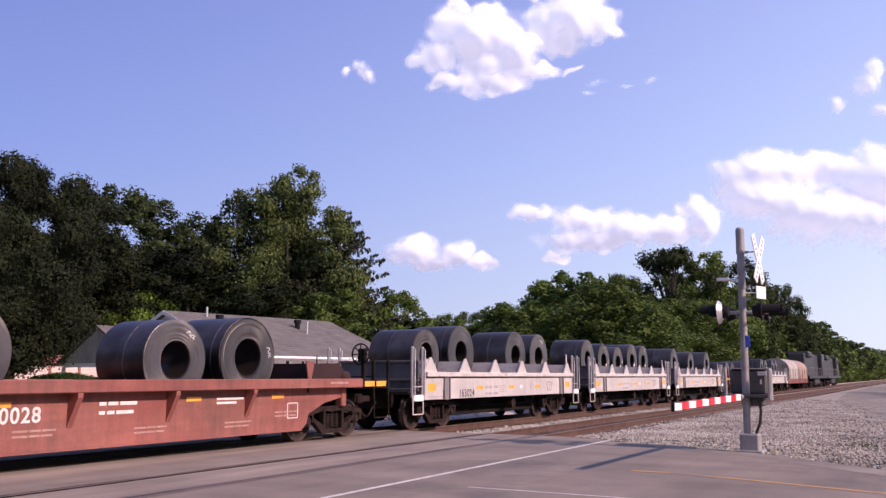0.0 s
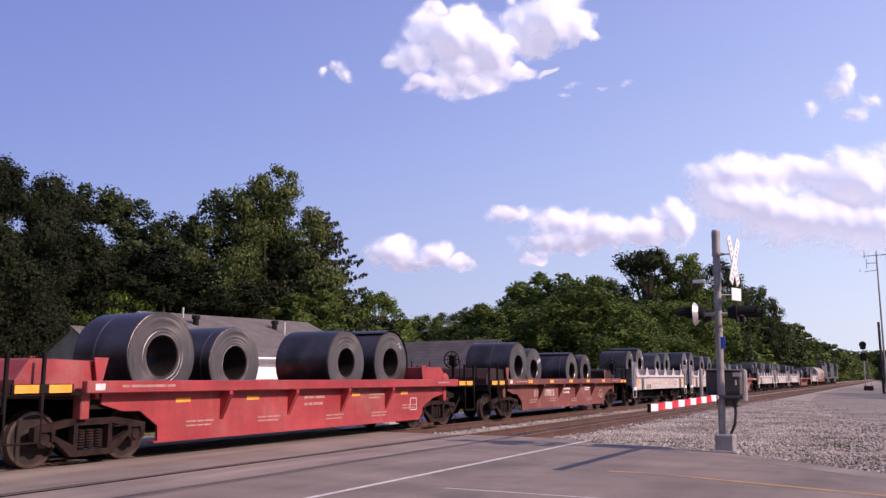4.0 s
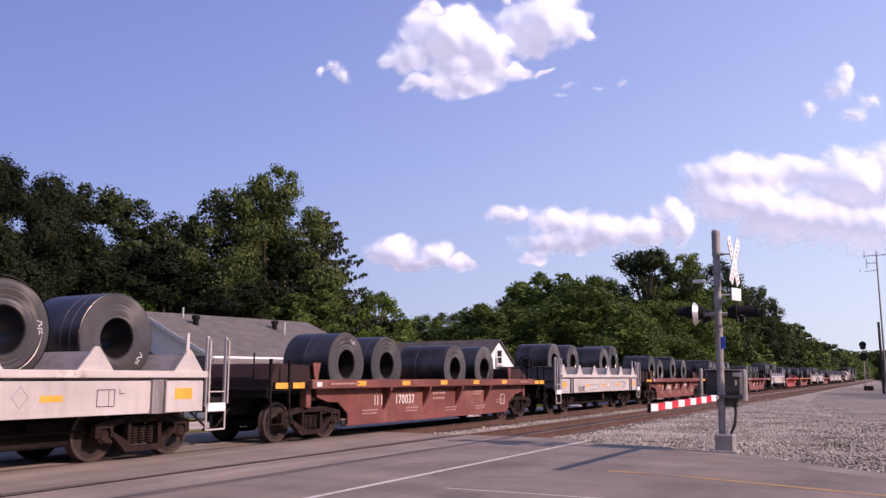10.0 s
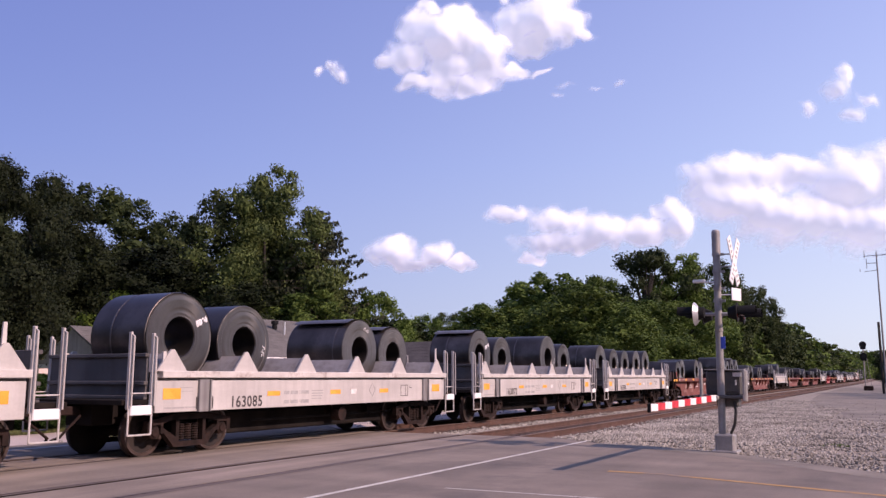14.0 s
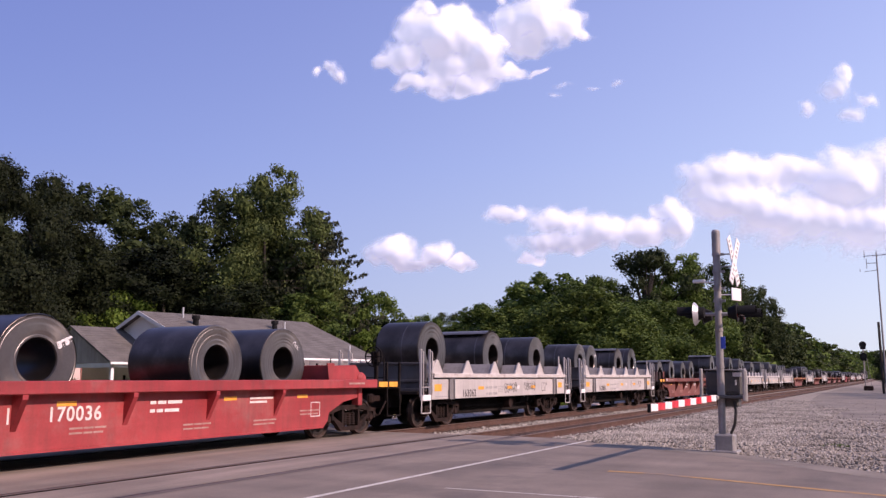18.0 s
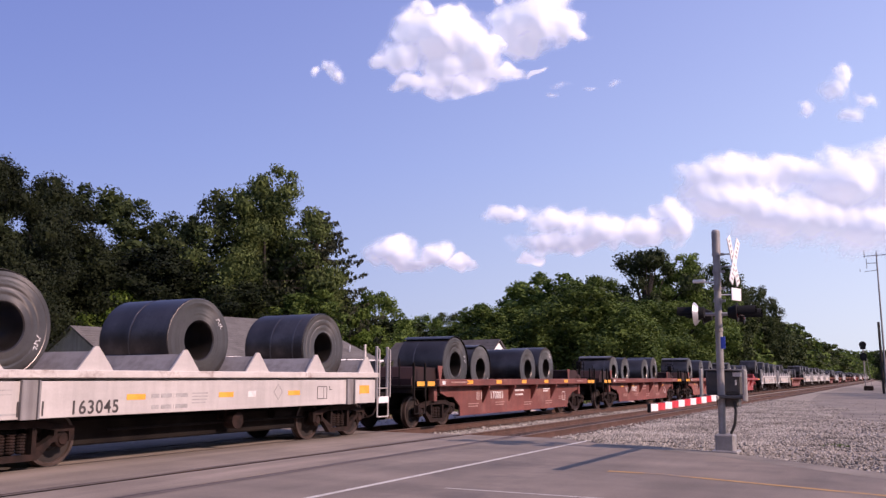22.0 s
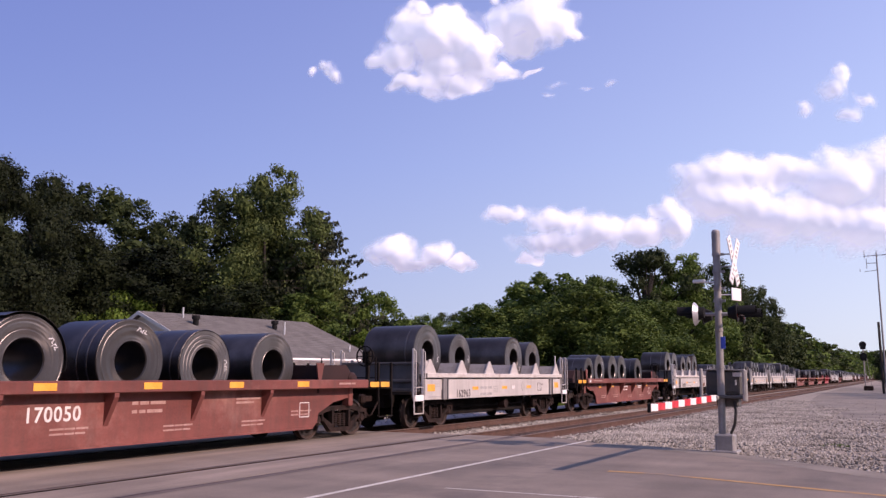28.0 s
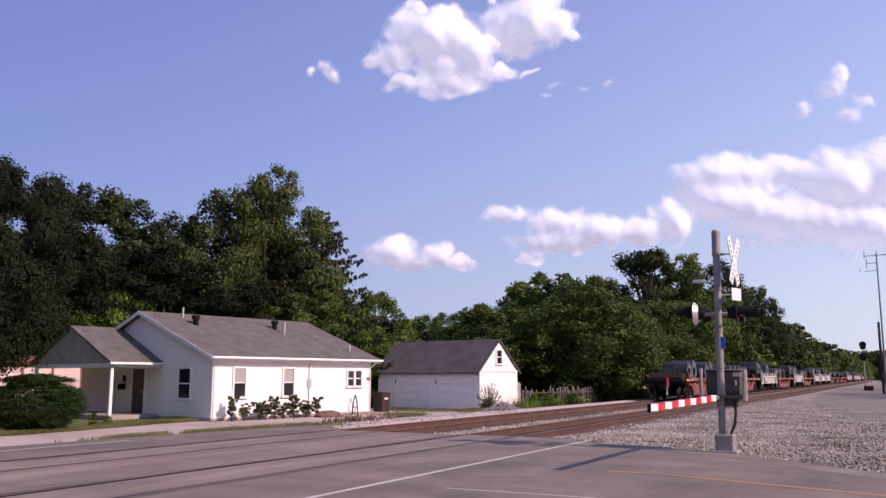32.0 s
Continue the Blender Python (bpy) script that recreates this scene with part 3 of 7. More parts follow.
def scatter(name, spots, size, material, label, category, seed):
    """Many small angular stones in one mesh."""
    rnd = np.random.RandomState(seed)
    base = np.array([(1, 0, 0), (-1, 0, 0), (0, 1, 0), (0, -1, 0), (0, 0, 0.8), (0, 0, -0.6)], float)
    tri = np.array([(0, 2, 4), (2, 1, 4), (1, 3, 4), (3, 0, 4), (2, 0, 5), (1, 2, 5), (3, 1, 5), (0, 3, 5)])
    n = len(spots)
    s = rnd.uniform(0.5, 1.3, n) * size
    a = rnd.uniform(0, 6.28, n)
    jit = rnd.uniform(0.6, 1.3, (n, 6, 3))
    p = base[None] * jit * s[:, None, None]
    c, d = np.cos(a)[:, None], np.sin(a)[:, None]
    q = np.stack([p[..., 0] * c - p[..., 1] * d, p[..., 0] * d + p[..., 1] * c, p[..., 2]], -1) + np.array(spots)[:, None, :]
    faces = (tri[None] + (np.arange(n) * 6)[:, None, None]).reshape(-1, 3)
    ob = raw(name, q.reshape(-1, 3).tolist(), faces.tolist(), material)
    return tagged(ob, label, category, kind="stuff")


rs = np.random.RandomState(5)
spots = []
for _ in range(16000):
    y = 19.9 + 40 * rs.rand() ** 1.7
    x = rs.uniform(-7.6, 3.0)
    if x > -7.2 + (y - 19.9) * 9:
        continue
    if x > np.interp(y, [29, 34, 40, 47, 60], [0.8, -1.6, -3.0, -4.0, -5.0]) + rs.normal() * 0.5 and y > 29 and rs.rand() < 0.95:
        continue
    spots.append((x, y, -0.02))
for _ in range(9000):
    x = rs.uniform(-7.2, 6)
    edge = np.interp(x, [-7.3, -5.9, -4.6, -3.1, -1.6, -0.2, 3, 12], [19.9, 18.9, 18.5, 17.7, 16.4, 15.1, 13.5, 10.7])
    spots.append((x, edge + 9 * rs.rand() ** 1.6, -0.025))
for _ in range(15000):
    y = 20 + 26 * rs.rand() ** 1.3
    spots.append((-7.1 + (y - 19) * 0.02 + 4.5 * rs.rand() ** 1.3, y, -0.02))
scatter("loose_stones", spots, 0.036, M_STONE, "scattered pale crushed stones on the gravel lot", "stones", 1)
spots = [(rs.normal() * 0.22 - 11.28, 19.9 + 45 * rs.rand() ** 1.5, -0.15) for _ in range(4500)]
scatter("loose_stones", spots, 0.05, M_STONE, "pale crushed stones between the tracks", "stones", 2)
spots = [(-16.2 + rs.normal() * 0.7, rs.uniform(21.8, 36), -0.14) for _ in range(260)]
for _ in range(1500):
    f = rs.rand() ** 0.8
    spots.append((np.interp(f, [0, 0.35, 0.7, 1], [-20.4, -18.6, -16.9, -16.0]) + rs.normal() * 0.28, np.interp(f, [0, 0.35, 0.7, 1], [16.6, 20.2, 21.8, 27.0]) + rs.normal() * 0.35, -0.2))
spots = [(x, y, lie(x) - 0.05) for x, y, z in spots]
scatter("loose_stones", spots, 0.05, M_STONE, "pale stones along the drive's edge", "stones", 3)
spots = []
for _ in range(1500):
    r, a = abs(rs.normal()) * 0.55, rs.uniform(0, 6.28)
    spots.append((-17.2 + 1.1 * r * math.cos(a), 38.4 + 2.2 * r * math.sin(a), -0.28 + max(0, 0.55 - 0.55 * r) * rs.rand() ** 0.3))
scatter("stone_heap", spots, 0.06, M_STONEGREY, "low heap of grey crushed stone beside the garage", "stone heap", 4)
# ---- the train ----
SPEED, LEN_GREY, LEN_BROWN, LEN_LOCO = 17.152, 13.70, 17.32, 21.6


def make_wheel():
    bm = bmesh.new()
    lathe(bm, [(0.66, 0.10), (0.66, 0.37), (0.66, 0.485), (0.69, 0.485), (0.70, 0.46), (0.80, 0.452), (0.805, 0.40), (0.77, 0.385), (0.76, 0.20), (0.80, 0.16), (0.80, 0.06), (0.66, 0.06)], "x", 28)
    me = mesh_of("wheel", bm, M_WHEEL, True, 30)
    me.materials.append(M_TREAD)
    for p in me.polygons:
        r = math.hypot(p.center.y, p.center.z)
        if 0.39 < r < 0.47 and p.center.x > 0.72:
            p.material_index = 1
    return me


WHEEL = make_wheel()


def make_sideframe(wb):
    """One casting: an outline with two open windows, joined by slits."""
    h = wb / 2
    outer = [(-h - 0.2, 0.42), (-h - 0.2, 0.66), (-0.5, 0.77), (0.5, 0.77), (h + 0.2, 0.66), (h + 0.2, 0.42), (h + 0.1, 0.42), (h + 0.1, 0.58), (h - 0.12, 0.58), (h - 0.12, 0.42),
             (h - 0.2, 0.42), (0.42, 0.15), (-0.42, 0.15), (-h + 0.2, 0.42), (-h + 0.12, 0.42), (-h + 0.12, 0.58), (-h - 0.1, 0.58), (-h - 0.1, 0.42)]
    bm = bmesh.new()
    def ring(points):
        return [bm.verts.new((0, y, z)) for y, z in points]
    edges = []
    for pts in (outer, [(-0.31, 0.25), (0.31, 0.25), (0.31, 0.66), (-0.31, 0.66)], [(-0.39, 0.34), (-0.39, 0.67), (-h + 0.18, 0.61), (-h + 0.18, 0.52)],
                [(0.39, 0.34), (0.39, 0.67), (h - 0.18, 0.61), (h - 0.18, 0.52)]):
        v = ring(pts)
        edges += [bm.edges.new((v[i], v[(i + 1) % len(v)])) for i in range(len(v))]
    bmesh.ops.triangle_fill(bm, use_beauty=True, edges=edges)
    g = bmesh.ops.extrude_face_region(bm, geom=bm.faces[:])
    for v in g["geom"]:
        if isinstance(v, bmesh.types.BMVert):
            v.co.x += 0.13
    return mesh_of("sideframe", bm, M_TRUCK)


def make_springs():
    bm = bmesh.new()
    for k in (-0.18, 0.0, 0.18):
        prof = []
        for i in range(7):
            z = 0.27 + i * 0.045
            prof += [(z, 0.062), (z + 0.02, 0.08), (z + 0.03, 0.08)]
        lathe(bm, [(0.26, 0.0)] + prof + [(0.59, 0.0)], "z", 10, (0.03, k, 0), closed=False)
    return mesh_of("spring_nest", bm, M_TRUCK, True, 20)


def make_bearing():
    bm = bmesh.new()
    lathe(bm, [(0.86, 0.001), (0.86, 0.13), (1.06, 0.13), (1.09, 0.09), (1.11, 0.085), (1.11, 0.001)], "x", 14, closed=False)
    return mesh_of("bearing", bm, M_TRUCK, True, 30)


SPRINGS, BEARING = make_springs(), make_bearing()
FRAMES = {wb: make_sideframe(wb) for wb in (1.78, 1.86)}


def piece(name, me, parent, m):
    o = new(name, me)
    o.parent = parent
    o.matrix_basis = m
    return o


def truck(parent, y, wb):
    bm = bmesh.new()
    box(bm, 0, 0, 0.52, 1.9, 0.36, 0.24, 0.03)
    rod(bm, (0, 0, 0.6), (0, 0, 0.86), 0.3, 14)
    t = part("truck", bm, M_UNDER, parent, "rusty four-wheel bogie")
    t.matrix_basis = pose(0, y, 0)
    for k in (-1, 1):
        a = part("axle", rod(bmesh.new(), (-0.8, 0, 0), (0.8, 0, 0), 0.085, 10), M_UNDER, t)
        a.matrix_basis = pose(0, k * wb / 2, 0.455)
        for s in (0, 180):
            piece("wheel", WHEEL, t, pose(0, k * wb / 2, 0.455, 0, 0, s))
            piece("bearing", BEARING, t, pose(0, k * wb / 2, 0.455, 0, 0, s))
    for s in (0, 180):
        piece("sideframe", FRAMES[wb], t, pose(0.98 if s == 0 else -0.98, 0, 0, 0, 0, s))
        piece("spring_nest", SPRINGS, t, pose(0.98 if s == 0 else -0.98, 0, 0, 0, 0, s))
    return t


def coupler(parent, y, s):
    bm = bmesh.new()
    box(bm, 0, y - s * 0.3, 0.86, 0.16, 0.75, 0.16, 0.02)
    box(bm, 0.03, y + s * 0.02, 0.86, 0.3, 0.22, 0.28, 0.05)
    rod(bm, (0.28, y - s * 0.5, 0.78), (0.34, y - s * 0.05, 0.42), 0.025, 8)
    rod(bm, (0.34, y - s * 0.05, 0.42), (0.20, y + s * 0.02, 0.36), 0.025, 8)
    part("coupler", bm, M_TRUCK, parent, "rusty knuckle coupler with air hose")


def plates(name, parent, spots, w, h, material, label=""):
    """Thin plates of one size on the near side: spots of (x, y, z)."""
    first = None
    for x, y, z in spots:
        if first is None:
            first = part(name, box(bmesh.new(), 0, 0, 0, 0.004, w, h), material, parent, label)
            first.matrix_basis = pose(x, y, z)
        else:
            share(first, parent, pose(x, y, z))


def stencil_rows(bm, y, z, widths, h, gap, x):
    """Plain bars standing for lines of small writing."""
    for i, row in enumerate(widths):
        c = y
        for w in row:
            box(bm, x, c + w / 2, z - i * gap, 0.004, w, h)
            c += w + h * 0.7


def ladder(parent, x, y0, y1, z0, z1, material, loops=True, label=""):
    bm = bmesh.new()
    for y in (y0, y1):
        box(bm, x, y, (0.9 + z1) / 2, 0.07, 0.05, z1 - 0.9, 0.01)
    for z in (1.18,):
        rod(bm, (x + 0.02, y0, z), (x + 0.02, y1, z), 0.014, 6)
    if loops:
        for y in (y0, y1):
            d = 0.10 if y == max(y0, y1) else 0.09
            rod(bm, (x + 0.09, y, 0.95), (x + 0.09, y, z1 - 0.08), 0.016, 6)
            rod(bm, (x + 0.09, y, z1 - 0.08), (x, y, z1 - 0.04), 0.016, 6)
    for y in (y0, y1):
        rod(bm, (x + 0.03, y, z0), (x + 0.03, y, 0.95), 0.018, 6)
    rod(bm, (x + 0.03, y0, z0), (x + 0.03, y1, z0), 0.018, 6)
    return part("ladder", bm, material, parent, label)


def grey_car():
    c = thing("coil_car", pose(TRACK_FAR, 0, 0), "pale grey steel coil car with triangular cradle gussets, on rails", "rail car", "coil cars of the train")
    bm = bmesh.new()
    box(bm, 0, 0, 0.80, 0.7, 12.2, 0.42, 0.02)
    box(bm, 0, 0, 0.72, 1.1, 6.2, 0.5, 0.02)
    box(bm, -0.9, 0, 0.78, 0.5, 6.0, 0.3)
    box(bm, 0.1, 0, 0.52, 1.3, 6.4, 0.46, 0.03)
    box(bm, 0, 0, 1.08, 2.6, 11.0, 0.16)
    for y in (-4.4, -2.2, 0, 2.2, 4.4):
        box(bm, 0, y, 0.92, 2.5, 0.2, 0.2)
    part("underframe", bm, M_UNDER, c, "grimy black underframe")
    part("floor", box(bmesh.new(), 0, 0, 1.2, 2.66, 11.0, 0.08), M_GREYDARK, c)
    for s in (-1, 1):
        part("side_panel", box(bmesh.new(), s * 1.395, -0.06, 1.11, 0.05, 11.1, 0.58, 0.008), M_GREY, c)
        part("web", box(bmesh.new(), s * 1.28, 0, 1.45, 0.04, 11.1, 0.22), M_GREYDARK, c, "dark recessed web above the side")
        part("top_chord", box(bmesh.new(), s * 1.36, 0.08, 1.515, 0.17, 11.1, 0.13, 0.012), M_CHORD, c, "pale grey chord, scuffed to rust")
        for y in (-4.4, 4.34):
            bm = bmesh.new()
            box(bm, s * 1.405, y, 1.115, 0.06, 0.32, 0.61)
            box(bm, s * 1.445, y + 0.15, 1.115, 0.07, 0.035, 0.61, 0.006)
            box(bm, s * 1.445, y - 0.15, 1.115, 0.07, 0.035, 0.61, 0.006)
            part("side_post", bm, M_GREYDARK, c)
        for y0, y1 in ((-6.22, -5.70), (5.58, 6.10)):
            ladder(c, s * 1.40, y0, y1, 0.45, 2.26, M_GREY, True, "white-grey end ladder with grab irons")
            part("step", box(bmesh.new(), s * 1.42, (y0 + y1) / 2, 0.88, 0.1, 0.48, 0.17, 0.015), M_WHITESTRIPE, c, "white step plate")
    beam = gusset = None
    for i, y in enumerate((-5.20, -3.16, -1.12, 0.95, 3.0, 5.13)):
        if beam is None:
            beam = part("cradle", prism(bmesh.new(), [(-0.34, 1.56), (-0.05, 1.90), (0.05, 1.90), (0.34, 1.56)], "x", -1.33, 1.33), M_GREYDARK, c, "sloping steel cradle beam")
            beam.matrix_basis = pose(0, y, 0)
            gusset = part("gusset", prism(bmesh.new(), [(-0.37, 1.575), (-0.04, 1.98), (0.04, 1.98), (0.37, 1.575)], "x", 1.345, 1.385), M_GREY, c, "white triangular gusset")
            gusset.matrix_basis = pose(0, y, 0)
        else:
            share(beam, c, pose(0, y, 0))
            share(gusset, c, pose(0, y, 0))
        share(gusset, c, pose(0, y, 0, 0, 0, 180))
    for s in (-1, 1):
        bm = bmesh.new()
        box(bm, 0, s * 5.72, 1.48, 2.6, 0.06, 0.78)
        for z in (1.1, 1.36, 1.86):
            box(bm, 0, s * 5.76, z, 2.66, 0.09, 0.07, 0.01)
        part("end_wall", bm, M_ENDSHADE, c, "grey ribbed end wall with its shade in the colour")
        part("end_platform", box(bmesh.new(), 0, s * 6.0, 1.02, 2.7, 0.6, 0.09, 0.01), M_UNDER, c)
        for k in (-1, 1):
            part("corner_post", prism(bmesh.new(), [(s * 5.10 - 0.05, 1.58), (s * 5.10 + 0.05, 1.58), (s * 5.10 + 0.03, 2.3), (s * 5.10 - 0.03, 2.3)] if s == 1 else [(-5.42, 1.58), (-5.34, 1.58), (-5.34, 1.94), (-5.42, 1.94)], "x", k * 1.33, k * 1.365), M_GREY, c)
        coupler(c, s * 6.78, s)
        truck(c, s * 4.38, 1.78)
    bm = bmesh.new()
    rod(bm, (0.55, 0.2, 0.62), (0.55, 1.35, 0.62), 0.2, 14)
    for y in (0.35, 1.2):
        box(bm, 0.55, y, 0.84, 0.06, 0.05, 0.2)
    part("air_reservoir", bm, M_UNDER, c)
    bm = rod(bmesh.new(), (0.95, 0.6, 0.58), (1.2, 0.6, 0.58), 0.17, 14)
    box(bm, 0.85, 0.6, 0.72, 0.3, 0.3, 0.25, 0.03)
    part("brake_valve", bm, M_TRUCK, c, "rusty round brake valve")
    part("brake_cylinder", rod(bmesh.new(), (0.8, 2.1, 0.66), (0.8, 2.7, 0.66), 0.14, 12), M_UNDER, c)
    bm = bmesh.new()
    rod(bm, (0.95, -2.5, 0.55), (0.95, 3.2, 0.55), 0.022, 6)
    rod(bm, (0.6, -5.8, 0.72), (0.6, 5.8, 0.72), 0.02, 6)
    part("brake_pipe", bm, M_UNDER, c)
    x = 1.4225
    plates("amber_reflector", c, [(x, -5.22, 1.16), (x, 4.98, 1.16)], 0.44, 0.2, M_ORANGE, "amber reflective panel")
    plates("amber_stripe", c, [(x, -2.3, 1.12), (x, -0.02, 1.12), (x, 2.15, 1.12)], 0.42, 0.1, M_ORANGE, "amber reflective stripe")
    plates("white_patch", c, [(x, 0.75, 1.12)], 0.24, 0.12, M_WHITE, "small white patch")
    bm = bmesh.new()
    stencil_rows(bm, -1.95, 1.13, [(0.18, 0.25, 0.0, 0.3), (0.18, 0.25, 0.0, 0.3)], 0.075, 0.2, x)
    stencil_rows(bm, -0.95, 1.16, [(0.42,), (0.42,), (0.4,), (0.36,)], 0.025, 0.06, x)
    stencil_rows(bm, -5.4, 0.9, [(0.5, 0.3)], 0.03, 0.06, x)
    tagged(part("faint_stencil", bm, M_FAINT, c, "faint grey stencilled lines"), kind="stuff")
    bm = bmesh.new()
    for dy, dz, sy, sz in ((0, 0.14, 0.36, 0.015), (0, -0.14, 0.36, 0.015), (-0.18, 0, 0.015, 0.28), (0.18, 0, 0.015, 0.28), (0.06, 0, 0.01, 0.28), (0.34, 0.07, 0.12, 0.015), (0.29, 0.1, 0.015, 0.08)):
        box(bm, x, 3.2 + dy, 1.11 + dz, 0.004, sy, sz)
    tagged(part("inspection_box", bm, M_BLACKINK, c, "black outlined inspection box"), kind="stuff")
    bm = bmesh.new()
    for ky in (-1, 1):
        for kz in (-1, 1):
            box(bm, x, 1.60 + ky * 0.07, 1.15 + kz * 0.085, 0.004, 0.22, 0.012, rot=Matrix.Rotation(-ky * kz * math.atan2(0.17, 0.14), 4, "X"))
    stencil_rows(bm, -5.02, 1.27, [(0.16, 0.16), (0.16, 0.16)], 0.012, 0.07, x)
    part("diamond_mark", bm, M_FAINT, c, "faint diamond-shaped stencil outline")
    return c


def brown_car(paint, dark, label, gusset_paint=None):
    c = thing("coil_gondola", pose(TRACK_FAR, 0, 0), label, "rail car", "coil cars of the train")
    bm = bmesh.new()
    box(bm, 0, 0, 0.84, 0.7, 16.2, 0.4, 0.02)
    box(bm, 0, 0, 0.62, 2.1, 9.4, 0.3)
    box(bm, 0, 0, 1.0, 2.2, 12.6, 0.16)
    part("underframe", bm, M_UNDER, c, "grimy black underframe")
    rib = None
    for s in (-1, 1):
        bm = bmesh.new()
        box(bm, s * 1.36, 0.14, 1.30, 0.15, 13.52, 0.21, 0.015)
        box(bm, s * 1.26, 0.14, 1.215, 0.3, 13.4, 0.03)
        part("side_sill", bm, paint, c)
        prof = [(-4.80, 0.30), (4.95, 0.30), (5.1, 0.42), (5.15, 0.62), (5.75, 0.86), (6.5, 0.98), (6.5, 1.2), (-6.1, 1.2), (-6.1, 1.0), (-5.64, 0.87), (-5.24, 0.86), (-4.82, 0.58)]
        part("side_wall", prism(bmesh.new(), prof, "x", s * 1.12, s * 1.17), paint, c)
        part("bottom_flange", box(bmesh.new(), s * 1.16, -0.05, 0.29, 0.16, 9.8, 0.03), paint, c)
        for y in (-3.14, -0.98, 1.08, 3.14):
            if rib is None:
                rib = part("rib", prism(bmesh.new(), [(1.168, 1.2), (1.42, 1.2), (1.42, 1.12), (1.168, 0.62)], "y", -0.05, 0.05), gusset_paint or paint, c, "tapered steel gusset rib")
                rib.matrix_basis = pose(0, y, 0)
            else:
                share(rib, c, pose(0, y, 0, 0, 0, 0 if s == 1 else 180))
        for e in (-1, 1):
            y0, y1 = sorted((e * 7.42, e * 8.06))
            ladder(c, s * 1.38, y0, y1, 0.45, 1.86, M_UNDER, False, "dark end ladder")
            part("end_post", box(bmesh.new(), s * 1.1, e * 6.45, 0.98, 0.22, 0.18, 0.45, 0.02), paint, c)
    share(rib, c, pose(0, -3.14, 0, 0, 0, 180))
    for e, y0, y1, y2 in ((-1, -6.2, -7.5, -7.72), (1, 5.12, 6.4, 6.72)):
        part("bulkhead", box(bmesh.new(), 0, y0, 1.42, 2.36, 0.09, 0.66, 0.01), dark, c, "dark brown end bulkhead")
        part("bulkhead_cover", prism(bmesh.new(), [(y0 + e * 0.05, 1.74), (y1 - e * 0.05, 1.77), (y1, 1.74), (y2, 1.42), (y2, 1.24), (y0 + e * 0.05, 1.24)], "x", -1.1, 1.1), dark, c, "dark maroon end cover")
        for k in (-1, 1):
            part("bulkhead_stay", prism(bmesh.new(), [(y0 - 0.06, 1.40), (y0 + 0.06, 1.40), (y0 + 0.16, 1.80), (y0 - 0.14, 1.80)], "x", k * 1.19, k * 1.22), paint, c, "tapered steel stay")
        for k in (-1, 1):
            part("pad_bracket", box(bmesh.new(), k * 1.395, e * 7.42, 1.28, 0.05, 1.1, 0.15, 0.008), M_UNDER, c)
        bm = bmesh.new()
        box(bm, 0, e * 7.4, 1.20, 2.74, 1.5, 0.07, 0.01)
        box(bm, 0, e * 8.09, 1.12, 2.7, 0.05, 0.2)
        part("end_platform", bm, M_UNDER, c, "dark steel end platform")
        bm = bmesh.new()
        rod(bm, (0.9, e * 8.05, 1.2), (0.9, e * 8.05, 2.0), 0.018, 6)
        rod(bm, (-0.9, e * 8.05, 1.2), (-0.9, e * 8.05, 2.0), 0.018, 6)
        rod(bm, (-0.9, e * 8.05, 1.45), (0.9, e * 8.05, 1.45), 0.016, 6)
        part("end_rail", bm, M_UNDER, c)
        coupler(c, e * 8.6, e)
        truck(c, e * 6.18, 1.86)
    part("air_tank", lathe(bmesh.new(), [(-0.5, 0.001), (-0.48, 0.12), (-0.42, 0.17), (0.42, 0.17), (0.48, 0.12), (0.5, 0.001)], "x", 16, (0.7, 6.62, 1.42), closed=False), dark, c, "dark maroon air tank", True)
    bm = bmesh.new()
    lathe(bm, [(-0.015, 0.25), (0.015, 0.25), (0.015, 0.28), (-0.015, 0.28)], "y", 20, (0.75, 7.75, 2.02))
    for a in range(0, 180, 45):
        d = Vector((math.cos(radians(a)), 0, math.sin(radians(a)))) * 0.26
        rod(bm, Vector((0.75, 7.75, 2.02)) - d, Vector((0.75, 7.75, 2.02)) + d, 0.014, 6)
    part("brake_wheel", bm, M_UNDER, c, "dark spoked hand-brake wheel")
    bm = bmesh.new()
    box(bm, 0.75, 7.88, 1.62, 0.1, 0.08, 0.85, 0.01)
    box(bm, 0.75, 7.84, 2.0, 0.24, 0.14, 0.34, 0.03)
    part("brake_stand", bm, M_UNDER, c)
    x = 1.4375
    plates("amber_pad", c, [(1.4225, -7.72, 1.28), (1.4225, -7.12, 1.28), (1.4225, 7.2, 1.28), (1.4225, 7.7, 1.28)], 0.42, 0.13, M_ORANGE, "amber reflective pad")
    plates("round_mark", c, [(x, -6.36, 1.30)], 0.2, 0.11, M_WHITE, "white painted spot")
    return c


